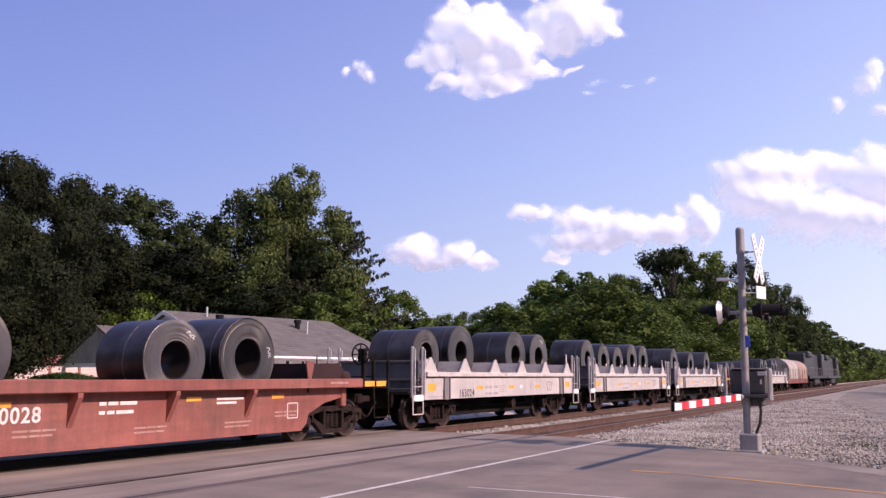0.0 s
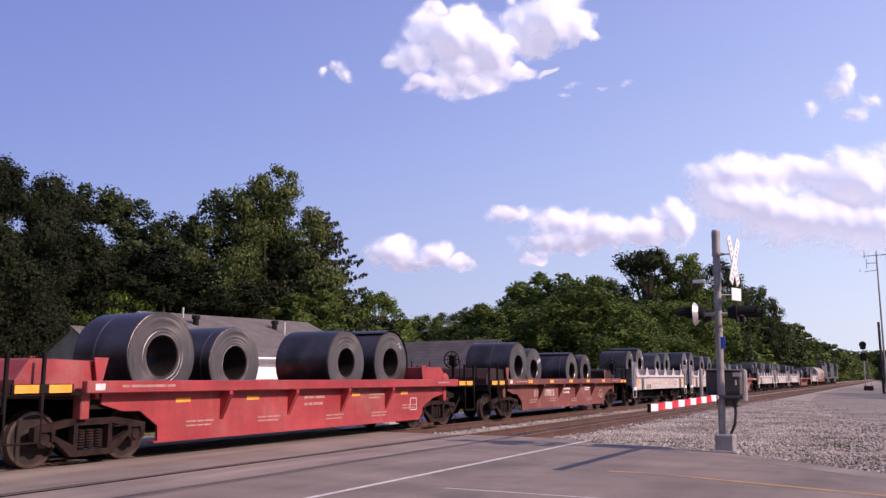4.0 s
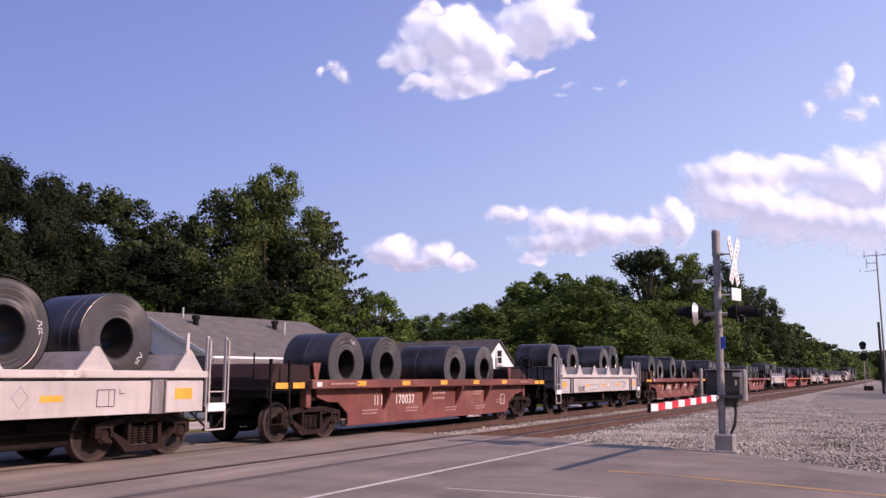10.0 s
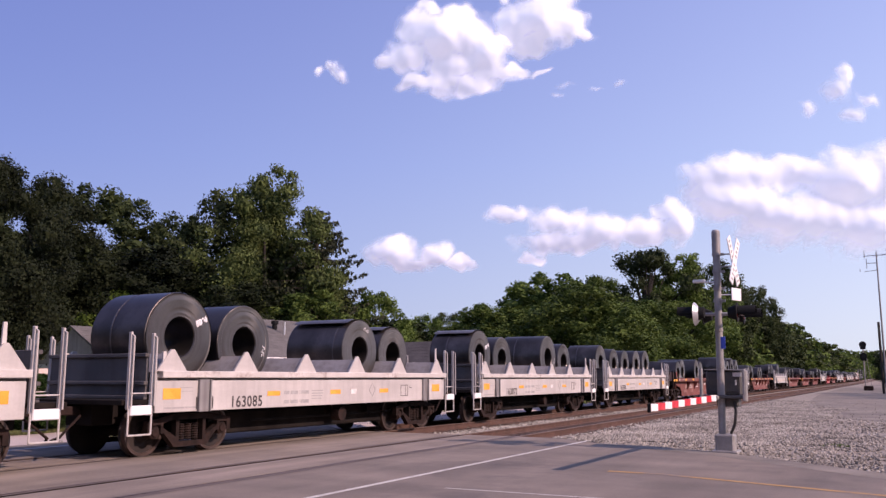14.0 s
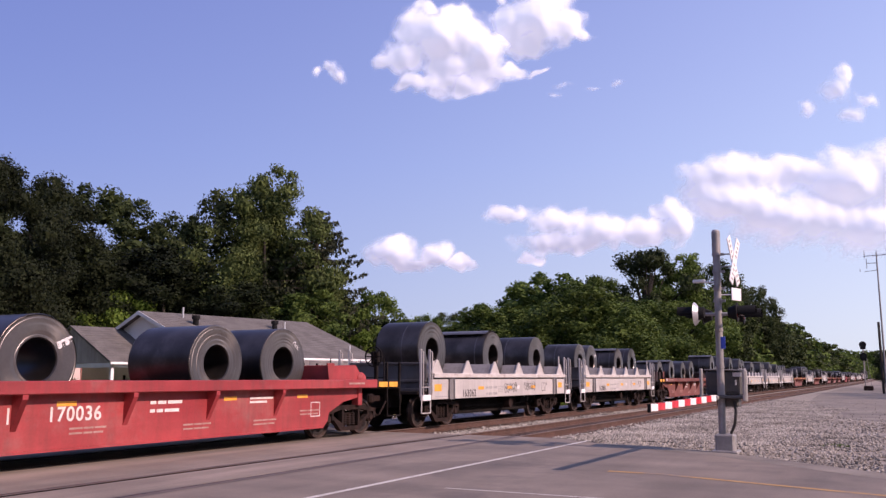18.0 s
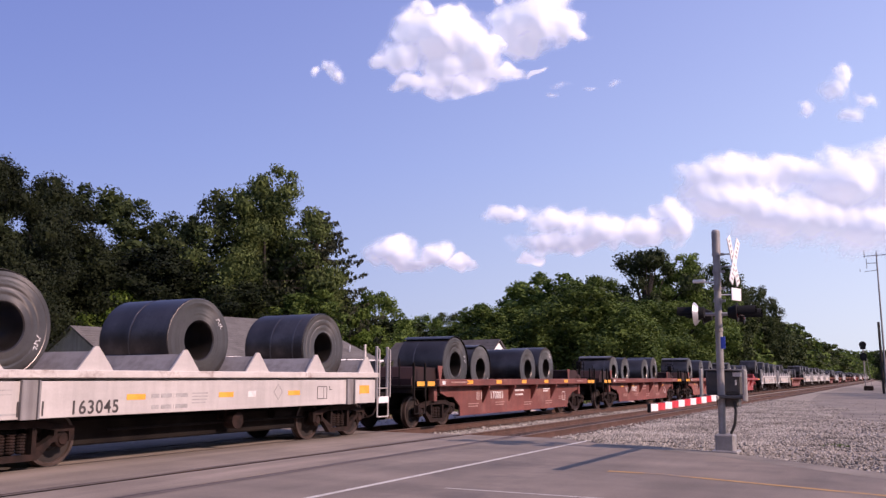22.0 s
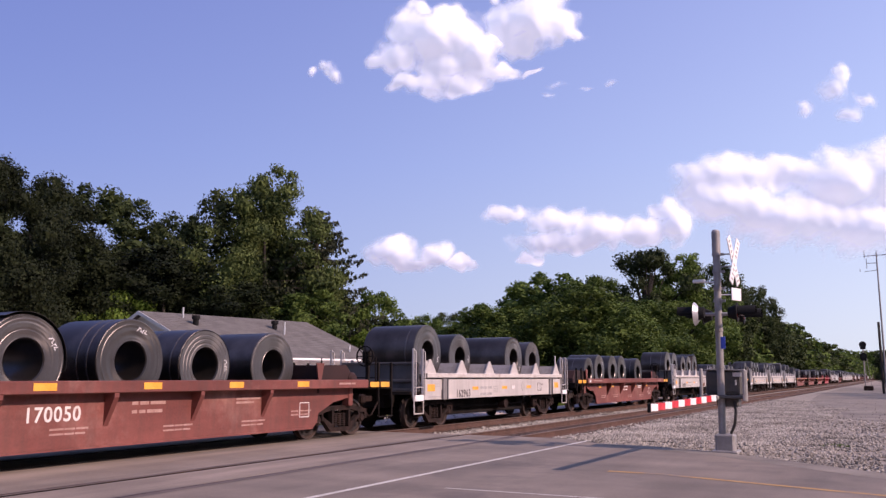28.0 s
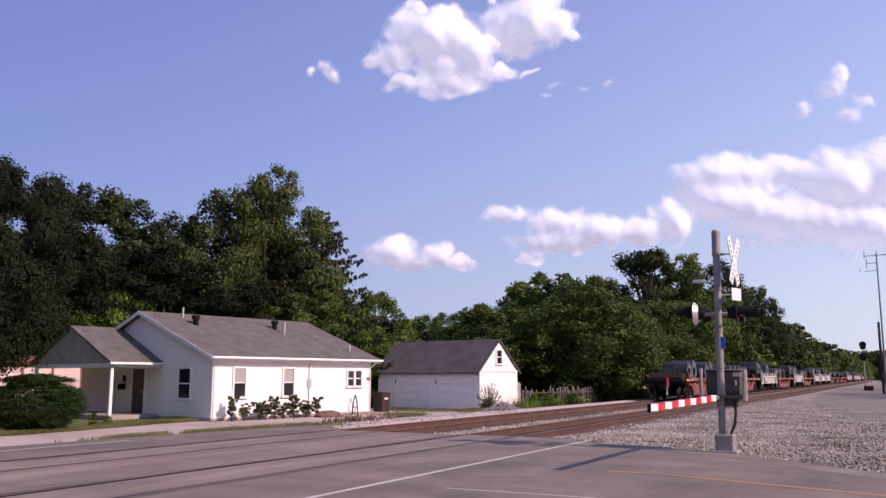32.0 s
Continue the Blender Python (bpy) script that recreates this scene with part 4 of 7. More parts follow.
def brown_marks(c, seed, amber_on_sill):
    rnd = random.Random(seed)
    x = 1.1725
    bm = bmesh.new()
    stencil_rows(bm, -0.42, 1.0, [(0.14, 0.2, 0.36), (0.12, 0.15, 0.36)], 0.06, 0.15, x)
    stencil_rows(bm, 2.3, 1.02, [(0.75,), (0.55,)], 0.045, 0.08, x)
    tagged(part("white_stencil", bm, M_WHITE if seed % 3 else M_FADED, c, "white stencilled lines"), kind="stuff")
    bm = bmesh.new()
    for yy, zz in ((-4.1, 0.62), (-2.05, 0.62), (0.4, 0.56), (2.5, 0.55), (4.1, 0.7)):
        stencil_rows(bm, yy + rnd.uniform(-0.1, 0.1), zz, [(0.26, 0.2, 0.24), (0.26, 0.18, 0.2)], 0.032, 0.08, x)
    stencil_rows(bm, -5.9, 1.31, [(0.16, 0.8, 0.2)], 0.045, 0.07, 1.4375)
    stencil_rows(bm, 5.6, 1.31, [(0.5, 0.16)], 0.045, 0.07, 1.4375)
    tagged(part("faded_stencil", bm, M_FADED, c, "faded pinkish stencilled lines"), kind="stuff")
    bm = bmesh.new()
    for dy, dz, sy, sz in ((0, 0.16, 0.34, 0.02), (0, -0.16, 0.34, 0.02), (-0.17, 0, 0.02, 0.32), (0.17, 0, 0.02, 0.32)):
        box(bm, x, 4.6 + dy, 0.72 + dz, 0.004, sy, sz)
    part("inspection_box", bm, M_WHITE, c, "white outlined inspection box")
    if amber_on_sill:
        plates("amber_stripe", c, [(1.4375, y, 1.31) for y in (-4.6, -2.4, -0.2, 2.0, 4.2)], 0.42, 0.12, M_ORANGE, "amber reflective stripe")
    else:
        plates("amber_stripe", c, [(x, y, 1.03) for y in (-4.2, -2.2, 1.7, 4.1)], 0.38, 0.08, M_ORANGE, "amber reflective stripe")


def loco():
    c = thing("locomotive", pose(TRACK_FAR, 0, 0), "black diesel freight locomotive at the head of the train", "locomotive", "locomotives")
    bm = bmesh.new()
    box(bm, 0, 0, 1.35, 3.0, 20.4, 0.35, 0.04)
    box(bm, 0, 0, 0.8, 2.6, 5.5, 0.8, 0.15)
    part("frame", bm, M_LOCO, c)
    part("long_hood", box(bmesh.new(), 0, -2.6, 2.85, 1.9, 14.2, 2.7, 0.1), M_LOCO, c)
    bm = bmesh.new()
    box(bm, 0, -6.6, 4.1, 2.7, 3.6, 0.7, 0.15)
    part("radiator", bm, M_LOCO, c)
    bm = bmesh.new()
    box(bm, 0, 6.2, 2.95, 3.0, 2.9, 2.9, 0.12)
    part("cab", bm, M_LOCO, c)
    part("nose", box(bmesh.new(), 0, 8.6, 2.3, 2.0, 2.2, 1.6, 0.2), M_LOCO, c)
    plates("cab_window", c, [(1.503, 5.7, 3.6), (1.503, 6.7, 3.6)], 0.7, 0.6, M_GLASS)
    for s in (-1, 1):
        bm = bmesh.new()
        for y in range(-9, 10, 2):
            rod(bm, (s * 1.45, y, 1.5), (s * 1.45, y, 2.5), 0.02, 6)
        rod(bm, (s * 1.45, -9.5, 2.5), (s * 1.45, 9, 2.5), 0.02, 6)
        part("handrail", bm, M_GALV, c)
        truck(c, s * 6.6, 1.86)
        truck(c, s * 4.7, 1.86)
        coupler(c, s * 10.7, s)
    part("fan", rod(bmesh.new(), (0, -3.5, 4.2), (0, -3.5, 4.35), 0.7, 18), M_UNDER, c)
    return c


def hood_car():
    c = thing("hooded_coil_car", pose(TRACK_FAR, 0, 0), "brown coil car under two rounded weathered hoods", "rail car", "coil cars of the train")
    bm = bmesh.new()
    box(bm, 0, 0, 0.95, 2.7, 16.2, 0.5, 0.03)
    part("frame", bm, M_BROWN, c)
    for y, m, nm in ((-3.9, M_HOOD, "pale weathered rounded hood"), (3.9, M_HOODTAN, "tan rounded hood")):
        prof = [(-1.4, 1.2)] + [(1.4 * math.cos(radians(a)), 2.15 + 1.15 * math.sin(radians(a))) for a in range(180, -1, -15)] + [(1.4, 1.2)]
        part("hood", prism(bmesh.new(), prof, "y", y - 3.7, y + 3.7), m, c, nm, True)
        for k in (-3, -1, 1, 3):
            part("hood_rib", box(bmesh.new(), 1.42, y + k, 1.7, 0.05, 0.1, 1.0), m, c)
    for s in (-1, 1):
        truck(c, s * 6.1, 1.86)
        coupler(c, s * 8.6, s)
    return c


def paint_number(c, text, x, y, z, width, height, material):
    me = letters(text, 1.0)
    me.materials.clear()
    me.materials.append(material)
    co = [v.co.copy() for v in me.vertices]
    w = max(v.x for v in co) - min(v.x for v in co)
    h = max(v.y for v in co) - min(v.y for v in co)
    x0, y0 = min(v.x for v in co), min(v.y for v in co)
    for v, q in zip(me.vertices, co):
        v.co = (0.001 + q.z * 1.0, (q.x - x0) / w * width, (q.y - y0) / h * height)
    o = new("car_number", me)
    o.parent = c
    o.matrix_basis = pose(x, y, z)
    # the owner's initials stand as two plain bars
    bm = bmesh.new()
    for k in (-1.07, -0.93, -0.74, -0.60):
        box(bm, 0, k * width, height / 2, 0.004, 0.035 * width, height)
    b = part("initial_bars", bm, material, c)
    b.matrix_basis = pose(x, y, z)


def scrawl(c, y, z, w, h, material, seed):
    """A sprayed tag as a tangle of plain strokes."""
    rnd = random.Random(seed)
    bm = bmesh.new()
    n = 5
    for i in range(n):
        cy, cz = y + w * (i + 0.5) / n, z + rnd.uniform(-0.05, 0.05) * h
        ry, rz = w / n * rnd.uniform(0.45, 0.62), h * rnd.uniform(0.34, 0.48)
        pts = [(cy + ry * math.cos(k * 0.698), cz + rz * math.sin(k * 0.698) * (1.0 if k % 2 else 0.8)) for k in range(10)]
        pts += [(cy + ry * rnd.uniform(-0.5, 0.5), cz + rz * rnd.uniform(-0.6, 0.6)) for k in range(3)]
        for p, q in zip(pts, pts[1:]):
            d = math.hypot(q[0] - p[0], q[1] - p[1])
            box(bm, 1.4232, (p[0] + q[0]) / 2, (p[1] + q[1]) / 2, 0.003, d + 0.01, 0.017, rot=Matrix.Rotation(math.atan2(q[1] - p[1], q[0] - p[0]), 4, "X"))
    tagged(part("spray_tag", bm, material, c, "sprayed scrawl"), kind="stuff")


# coils: cylinders of strip lying across the car
COILS = {}


def make_coil(r, hole, length):
    """A wound roll: its end face stepped where wraps stand in or out, its mouth rounded."""
    bm = bmesh.new()
    h = length / 2
    rnd = random.Random(int(r * 1000 + length * 100))
    side = [(h - 0.02, hole), (h, hole + 0.02)]
    n = 13
    for i in range(1, n):
        q = hole + (r - hole) * i / n
        e = rnd.choice((0.0, 0.0, 0.001, 0.002, 0.004))
        side += [(h - e, q - 0.004), (h - e, q + (r - hole) / n - 0.012)]
    side += [(h, r - 0.03), (h - 0.010, r - 0.010), (h - 0.03, r)]
    prof = [(-a, b) for a, b in side] + side[::-1]
    lathe(bm, prof, "x", 64)
    me = mesh_of("steel_coil", bm, M_COIL, True, 24)
    front, back = me.copy(), me.copy()
    for data, end in ((me, 0), (front, 1), (back, -1)):
        b = bmesh.new()
        b.from_mesh(data)
        drop = []
        for f in b.faces:
            c = f.calc_center_median()
            on_end = abs(c.x) > h - 0.016 and math.hypot(c.y, c.z) > hole + 0.012
            if (math.copysign(1, c.x) if on_end else 0) != end:
                drop.append(f)
        bmesh.ops.delete(b, geom=drop, context="FACES")
        b.to_mesh(data)
        b.free()
        if end:
            data.name = "end_face"
            data.materials[0] = M_COILFACE
    return me, front, back


def arc_sheet(r0, r1, a0, a1, length, thick, n=20):
    """A bent strip whose radius grows from r0 to r1 between two angles (degrees up from the front)."""
    bm = bmesh.new()
    outer, inner = [], []
    for i in range(n + 1):
        f = i / n
        a, r = radians(a0 + (a1 - a0) * f), r0 + (r1 - r0) * f * f
        outer.append((r * math.cos(a), r * math.sin(a)))
        inner.append(((r - thick) * math.cos(a), (r - thick) * math.sin(a)))
    return prism(bm, outer + inner[::-1], "x", -length / 2, length / 2)


def coil(y, z, r, hole, length, seed, loose=False, flap=False, rusty=False, text=""):
    key = (r, hole, length)
    if key not in COILS:
        COILS[key] = (*make_coil(*key), mesh_of("band", lathe(bmesh.new(), [(-0.018, r - 0.01), (-0.018, r + 0.005), (0.018, r + 0.005), (0.018, r - 0.01)], "x", 56), M_STRAP),
                      mesh_of("chalk_bars", chalk(r, hole, length), M_CHALK))
    rnd = random.Random(seed)
    me, front, back, band, bars = COILS[key]
    if rusty:
        me = me.copy()
        me.materials[0] = M_COILRUST
    o = new("steel_coil", me)
    label = "rust-brown coil of rolled steel strip lying on its car" if rusty else "dark grey coil of rolled steel strip lying on its car"
    if flap:
        label = "dark grey steel coil with its strip end lifting off"
    elif loose:
        label = "dark grey steel coil with a loose outer wrap"
    tagged(o, label, "steel coil", "coils on the train")
    turn = rnd.uniform(-40, 40)
    o.matrix_basis = pose(TRACK_FAR + rnd.uniform(-0.04, 0.04), y, z, turn)
    piece("end_face", front, o, pose(0, 0, 0))
    piece("end_face", back, o, pose(0, 0, 0))
    if rnd.random() < 0.6:
        piece("band", band, o, pose(rnd.uniform(-0.25, 0.25), 0, 0))
    if rnd.random() < 0.25:
        piece("band", band, o, pose(length * 0.33, 0, 0))
    if text:
        num = letters(text, 0.14)
        num.materials.clear()
        num.materials.append(M_CHALK)
        w = max(v.co.x for v in num.vertices)
        t = piece("chalk_number", num, o, Matrix.Rotation(radians(-turn + 24), 4, "X") @ pose(length / 2 + 0.004, (r + hole) / 2 - w / 2 + 0.03, 0.03) @ Matrix(((0, 0, 1, 0), (1, 0, 0, 0), (0, 1, 0, 0), (0, 0, 0, 1))))
        tagged(t, "white chalked number")
    elif rnd.random() < 0.55:
        tagged(piece("chalk_mark", bars, o, pose(0, 0, 0, rnd.uniform(-40, 70) - turn)), kind="stuff")
    if loose:
        part("loose_wrap", arc_sheet(r + 0.03, r + 0.055, -12 - turn, 118 - turn, length + 0.05, 0.006), M_COIL, o, "outer wrap sprung away from the roll")
    if flap:
        part("strip_end", arc_sheet(r + 0.008, r + 0.10, 62 - turn, 128 - turn, length - 0.03, 0.006), M_COILTOP, o, "lifted end of the steel strip")
    return o


def chalk(r, hole, length):
    bm = bmesh.new()
    rad = (r + hole) / 2 + 0.05
    for k in range(4):
        box(bm, length / 2 + 0.003, rad - 0.02 * (k % 2), k * 0.06 - 0.1, 0.003, 0.085, 0.013, rot=Matrix.Rotation(0.45 * (k % 3 - 1), 4, "X"))
        box(bm, length / 2 + 0.003, rad - 0.03 + 0.05 * (k % 2), k * 0.06 - 0.12, 0.003, 0.013, 0.045)
    return bm


CONSIST = []


def couple(kind, text, *coils, loose=(), flap=(), rusty=(), chalked=None):
    """Next car of the train, front to back: kind, painted number, then each coil as (place along the car, radius, length)."""
    CONSIST.append((kind, text, coils, loose, flap, rusty, chalked or {}))


couple("loco", "")
couple("loco", "")
couple("hood", "")
couple("grey", "", (-4.35, 0.84, 1.5), (-2.3, 0.8, 1.5), (1.8, 0.84, 1.5), (3.95, 0.84, 1.5))
couple("brown", "", (-4.35, 0.76, 1.5), (-2.3, 0.76, 1.5), (1.8, 0.84, 1.5), (3.95, 0.76, 1.5))
couple("grey", "", (-4.35, 0.84, 1.8), (-0.25, 0.8, 1.8), (3.95, 0.84, 1.8))
couple("grey", "", (-4.35, 0.84, 1.45), (-2.3, 0.8, 1.45), (-0.25, 0.76, 1.45), (1.8, 0.84, 1.45), (3.95, 0.84, 1.45))
couple("grey", "163024", (-4.35, 0.76, 1.5), (-2.3, 0.84, 1.5), (1.8, 0.84, 1.5), (3.95, 0.84, 1.5))
couple("rosy", "170028", (-4.52, 0.8, 1.39), (-2.59, 0.82, 1.51), (1.64, 0.79, 1.34), (3.59, 0.85, 1.52), loose=(0,))
couple("grey", "163026", (-4.59, 0.88, 1.51), (-2.6, 0.89, 1.52), (1.78, 0.85, 1.29), (3.98, 0.84, 1.5), loose=(1,), chalked={0: '5115'})
couple("grey", "162988", (-4.34, 0.77, 1.51), (-2.43, 0.84, 1.51), (1.77, 0.76, 1.53), (4.04, 0.82, 1.5), loose=(1,), chalked={1: '6946'})
couple("brown", "170012", (-4.45, 0.87, 1.79), (-2.53, 0.8, 1.51), (1.6, 0.76, 1.74), (3.81, 0.76, 1.5), loose=(2,), chalked={1: '3974'})
couple("red", "", (-4.35, 0.86, 1.5), (-2.3, 0.78, 1.5), (1.75, 0.83, 1.65), (4.05, 0.86, 1.5), loose=(3,))
couple("grey", "163023", (-4.5, 0.81, 1.5), (-2.1, 0.83, 1.3), (1.73, 0.79, 1.53), (3.96, 0.78, 1.5), loose=(1,), flap=(2,))
couple("brown", "170074", (-4.38, 0.77, 1.86), (-2.09, 0.77, 1.5), (-0.18, 0.77, 1.51), (1.91, 0.75, 1.5), (3.94, 0.76, 1.5))
couple("brown", "170042", (-4.32, 0.85, 1.8), (-2.22, 0.81, 1.54), (1.92, 0.75, 1.64), (4.11, 0.86, 1.51), loose=(0, 1))
couple("brown", "170064", (-4.1, 0.85, 1.54), (-2.18, 0.78, 1.51), (1.89, 0.86, 1.27), (4.3, 0.82, 1.52), loose=(2,))
couple("grey", "163082", (-4.46, 0.77, 1.5), (-2.21, 0.78, 1.5), (1.93, 0.79, 1.73), (3.96, 0.85, 1.49))
couple("brown", "170037", (-4.24, 0.81, 1.45), (-2.31, 0.8, 1.51), (1.69, 0.76, 1.71), (4.14, 0.77, 1.5))
couple("grey", "163050", (-4.69, 0.85, 1.49), (-2.18, 0.82, 1.51), (-0.38, 0.78, 1.5), (1.68, 0.86, 1.49), (3.94, 0.83, 1.5), flap=(3,))
couple("brown", "170021", (-4.42, 0.76, 1.84), (-2.4, 0.82, 1.52), (1.62, 0.85, 1.75), (3.69, 0.8, 1.51))
couple("grey", "163008", (-4.49, 0.83, 1.5), (-2.36, 0.78, 1.5), (-0.29, 0.77, 1.5), (1.88, 0.79, 1.5), (3.79, 0.81, 1.49))
couple("grey", "163072", (-4.35, 0.85, 1.51), (-2.46, 0.79, 1.51), (1.79, 0.88, 1.79), (3.97, 0.78, 1.5), flap=(0,), chalked={0: '5564'})
couple("grey", "163085", (-4.47, 0.89, 1.51), (-2.52, 0.84, 1.51), (1.76, 0.81, 1.79), (3.69, 0.77, 1.49), flap=(2, 3), chalked={0: '5864'})
couple("grey", "163052", (-4.4, 0.88, 1.7), (-0.11, 0.91, 1.51), (3.92, 0.89, 1.73), flap=(0,), chalked={1: '591'})
couple("brown", "", (-4.86, 0.74, 1.35), (-2.27, 0.77, 1.5), (2.14, 0.76, 1.11), (3.73, 0.8, 1.5), flap=(0, 1))
couple("grey", "163081", (-4.18, 0.81, 1.51), (-2.48, 0.81, 1.51), (1.75, 0.79, 1.58), (4.2, 0.83, 1.5), flap=(2,), chalked={1: '761'})
couple("grey", "163062", (-4.34, 0.9, 1.51), (-0.31, 0.85, 1.88), (3.82, 0.84, 1.91), flap=(1,))
couple("red", "170036", (-4.49, 0.84, 1.34), (-2.53, 0.77, 1.52), (1.6, 0.78, 1.75), (3.94, 0.8, 1.5), flap=(0,), chalked={0: '3963', 1: '3959'})
couple("rosy", "170051", (-4.42, 0.86, 1.77), (-0.48, 0.84, 1.86), (3.86, 0.85, 1.51), flap=(0,))
couple("brown", "170057", (-4.42, 0.76, 1.67), (-2.12, 0.76, 1.51), (1.57, 0.76, 1.71), (3.73, 0.81, 1.52), flap=(0,))
couple("brown", "170003", (-4.46, 0.86, 1.67), (-2.41, 0.77, 1.53), (1.56, 0.78, 1.73), (3.66, 0.83, 1.52), loose=(0, 1))
couple("grey", "163045", (-4.59, 0.89, 1.77), (-0.35, 0.85, 1.92), (3.95, 0.84, 1.78), flap=(0,))
couple("grey", "162966", (-4.43, 0.78, 1.51), (-2.34, 0.85, 1.5), (-0.17, 0.74, 1.5), (1.84, 0.79, 1.49), (3.9, 0.78, 1.49), flap=(3,))
couple("grey", "163037", (-4.44, 0.78, 1.5), (-1.89, 0.62, 1.3), (-0.36, 0.84, 1.5), (1.93, 0.81, 1.5), (3.73, 0.81, 1.5), loose=(1,), rusty=(1,))
couple("brown", "170001", (-4.46, 0.75, 1.49), (-2.19, 0.75, 1.5), (-0.28, 0.74, 1.5), (1.87, 0.76, 1.51), (3.92, 0.74, 1.5))
couple("grey", "163033", (-4.47, 0.84, 1.51), (-2.5, 0.84, 1.5), (-0.11, 0.77, 1.49), (1.85, 0.79, 1.5), (3.77, 0.84, 1.49), loose=(4,), rusty=(4,))
couple("brown", "", (-4.25, 0.71, 1.4), (-2.75, 0.78, 1.45), (-0.6, 0.78, 1.5), (0.98, 0.79, 1.5), (3.89, 0.76, 1.5))
couple("grey", "162963", (-4.5, 0.84, 1.79), (-2.09, 0.77, 1.5), (1.88, 0.8, 1.92), (4.25, 0.76, 1.5))
couple("brown", "170050", (-4.27, 0.76, 1.5), (-2.34, 0.76, 1.5), (-0.16, 0.78, 1.51), (1.82, 0.74, 1.49), (3.96, 0.75, 1.5), loose=(1,))
couple("striped", "170020", (-4.3, 0.76, 1.67), (-2.25, 0.82, 1.52), (1.81, 0.77, 1.76), (4.04, 0.83, 1.51))
SILL_AMBER = {"170012", "170037", "170021", "170003", "170001", "170050"}
LENGTH = {"loco": LEN_LOCO, "hood": LEN_BROWN, "grey": LEN_GREY, "brown": LEN_BROWN, "rosy": LEN_BROWN, "red": LEN_BROWN, "striped": LEN_BROWN}
HEAD_Y = 31.84 + 3 * LEN_GREY + 2 * LEN_BROWN + 2 * LEN_LOCO
TRAIN = []


def train():
    proto = {"loco": loco(), "hood": hood_car(), "grey": grey_car(),
             "brown": brown_car(M_BROWN, M_MAROON_SHADED, "oxide-brown steel coil gondola with ribbed sides, on rails"),
             "rosy": brown_car(M_ROSY, M_MAROON_SHADED, "faded pinkish-brown steel coil gondola, on rails"),
             "red": brown_car(M_RED, M_RED, "bright red steel coil gondola, on rails"),
             "striped": brown_car(M_BROWN, M_MAROON_SHADED, "oxide-brown steel coil gondola with amber-striped ribs, last on the train", M_ORANGE)}
    used = set()
    y = HEAD_Y
    for n, (kind, text, coils, loose, flap, rusty, chalked) in enumerate(CONSIST):
        cy = y - LENGTH[kind] / 2 + (0.0 if kind == "grey" else 0.08)
        y -= LENGTH[kind]
        m = pose(TRACK_FAR, cy, 0)
        if kind in used:
            c = copy_thing(proto[kind], m)
        else:
            c = proto[kind]
            c.matrix_basis = m
            used.add(kind)
        TRAIN.append((c, TRACK_FAR, cy, 0.0, 0.0))
        BUILT.append((c, kind, text, n))
        for k, (at, r, long) in enumerate(coils):
            z = (1.0 if kind == "grey" else 0.66) + 1.41 * r
            hole = 0.39 if r > 0.84 else 0.36
            o = coil(cy + at, z, r, hole, long, 1000 + n * 10 + k, k in loose, k in flap, k in rusty, chalked.get(k, ""))
            TRAIN.append((o, o.matrix_basis.translation.x, cy + at, z, math.degrees(o.matrix_basis.to_euler().x)))
    for c, kind, text, n in BUILT:
        if kind in ("brown", "rosy", "red", "striped"):
            brown_marks(c, n, text in SILL_AMBER)
            if text:
                paint_number(c, text, 1.1735, -2.50, 0.74, 1.0, 0.25, M_WHITE)
        elif kind == "grey" and text:
            paint_number(c, text, 1.4235, -3.60, 0.86, 0.92, 0.23, M_BLACKINK)
    for c, kind, text, n in BUILT:
        if text == "163062":
            scrawl(c, -0.45, 1.12, 1.1, 0.40, M_BLACKINK, 1)
            scrawl(c, 1.3, 1.14, 1.05, 0.38, M_BLACKINK, 2)
        elif text == "163033":
            rnd = random.Random(5)
            foot = [(2.25 + 0.12 * k, 0.86 + rnd.uniform(-0.02, 0.01)) for k in range(13)]
            crest = [(y, 0.9 + 0.26 * math.exp(-((y - 2.75) / 0.28) ** 2) + 0.3 * math.exp(-((y - 3.35) / 0.2) ** 2) + rnd.uniform(-0.03, 0.03)) for y, z in foot[::-1]]
            part("rust_patch", prism(bmesh.new(), foot + crest, "x", 1.4205, 1.4235), M_RUST, c, "brown patch of flaking rust")
        elif text == "163026":
            scrawl(c, 1.4, 1.15, 0.6, 0.35, M_FAINT, 4)
            scrawl(c, -2.9, 1.22, 0.8, 0.2, M_FAINT, 5)
    # marker on the last car
    c = BUILT[-1][0]
    d = part("end_marker", box(bmesh.new(), 0.35, -8.72, 1.16, 0.14, 0.12, 0.6, 0.03), M_EMBER, c, "slim red end-of-train marker")
    for z in (1.38, 1.22, 1.0):
        part("lamp_cap", lathe(bmesh.new(), [(0.0, 0.055), (0.03, 0.05), (0.05, 0.001)], "x", 14, (0.42, -8.72, z), closed=False), M_EMBER, d, smooth=True)
    plates("reflector", d, [(0.424, -8.72, 1.11), (0.424, -8.72, 0.93)], 0.09, 0.06, M_WHITESTRIPE)
    bm = bmesh.new()
    hose = [Vector(p) for p in ((0.35, -8.72, 0.86), (0.34, -8.86, 0.66), (0.36, -9.0, 0.46), (0.38, -9.06, 0.34))]
    for p, q in zip(hose, hose[1:]):
        rod(bm, p, q, 0.028, 8)
    rod(bm, (0.3, -8.66, 0.8), (0.36, -8.82, 0.36), 0.024, 8)
    part("air_hose", bm, M_GALV, c, "pale hanging air hose")


BUILT = []
train()


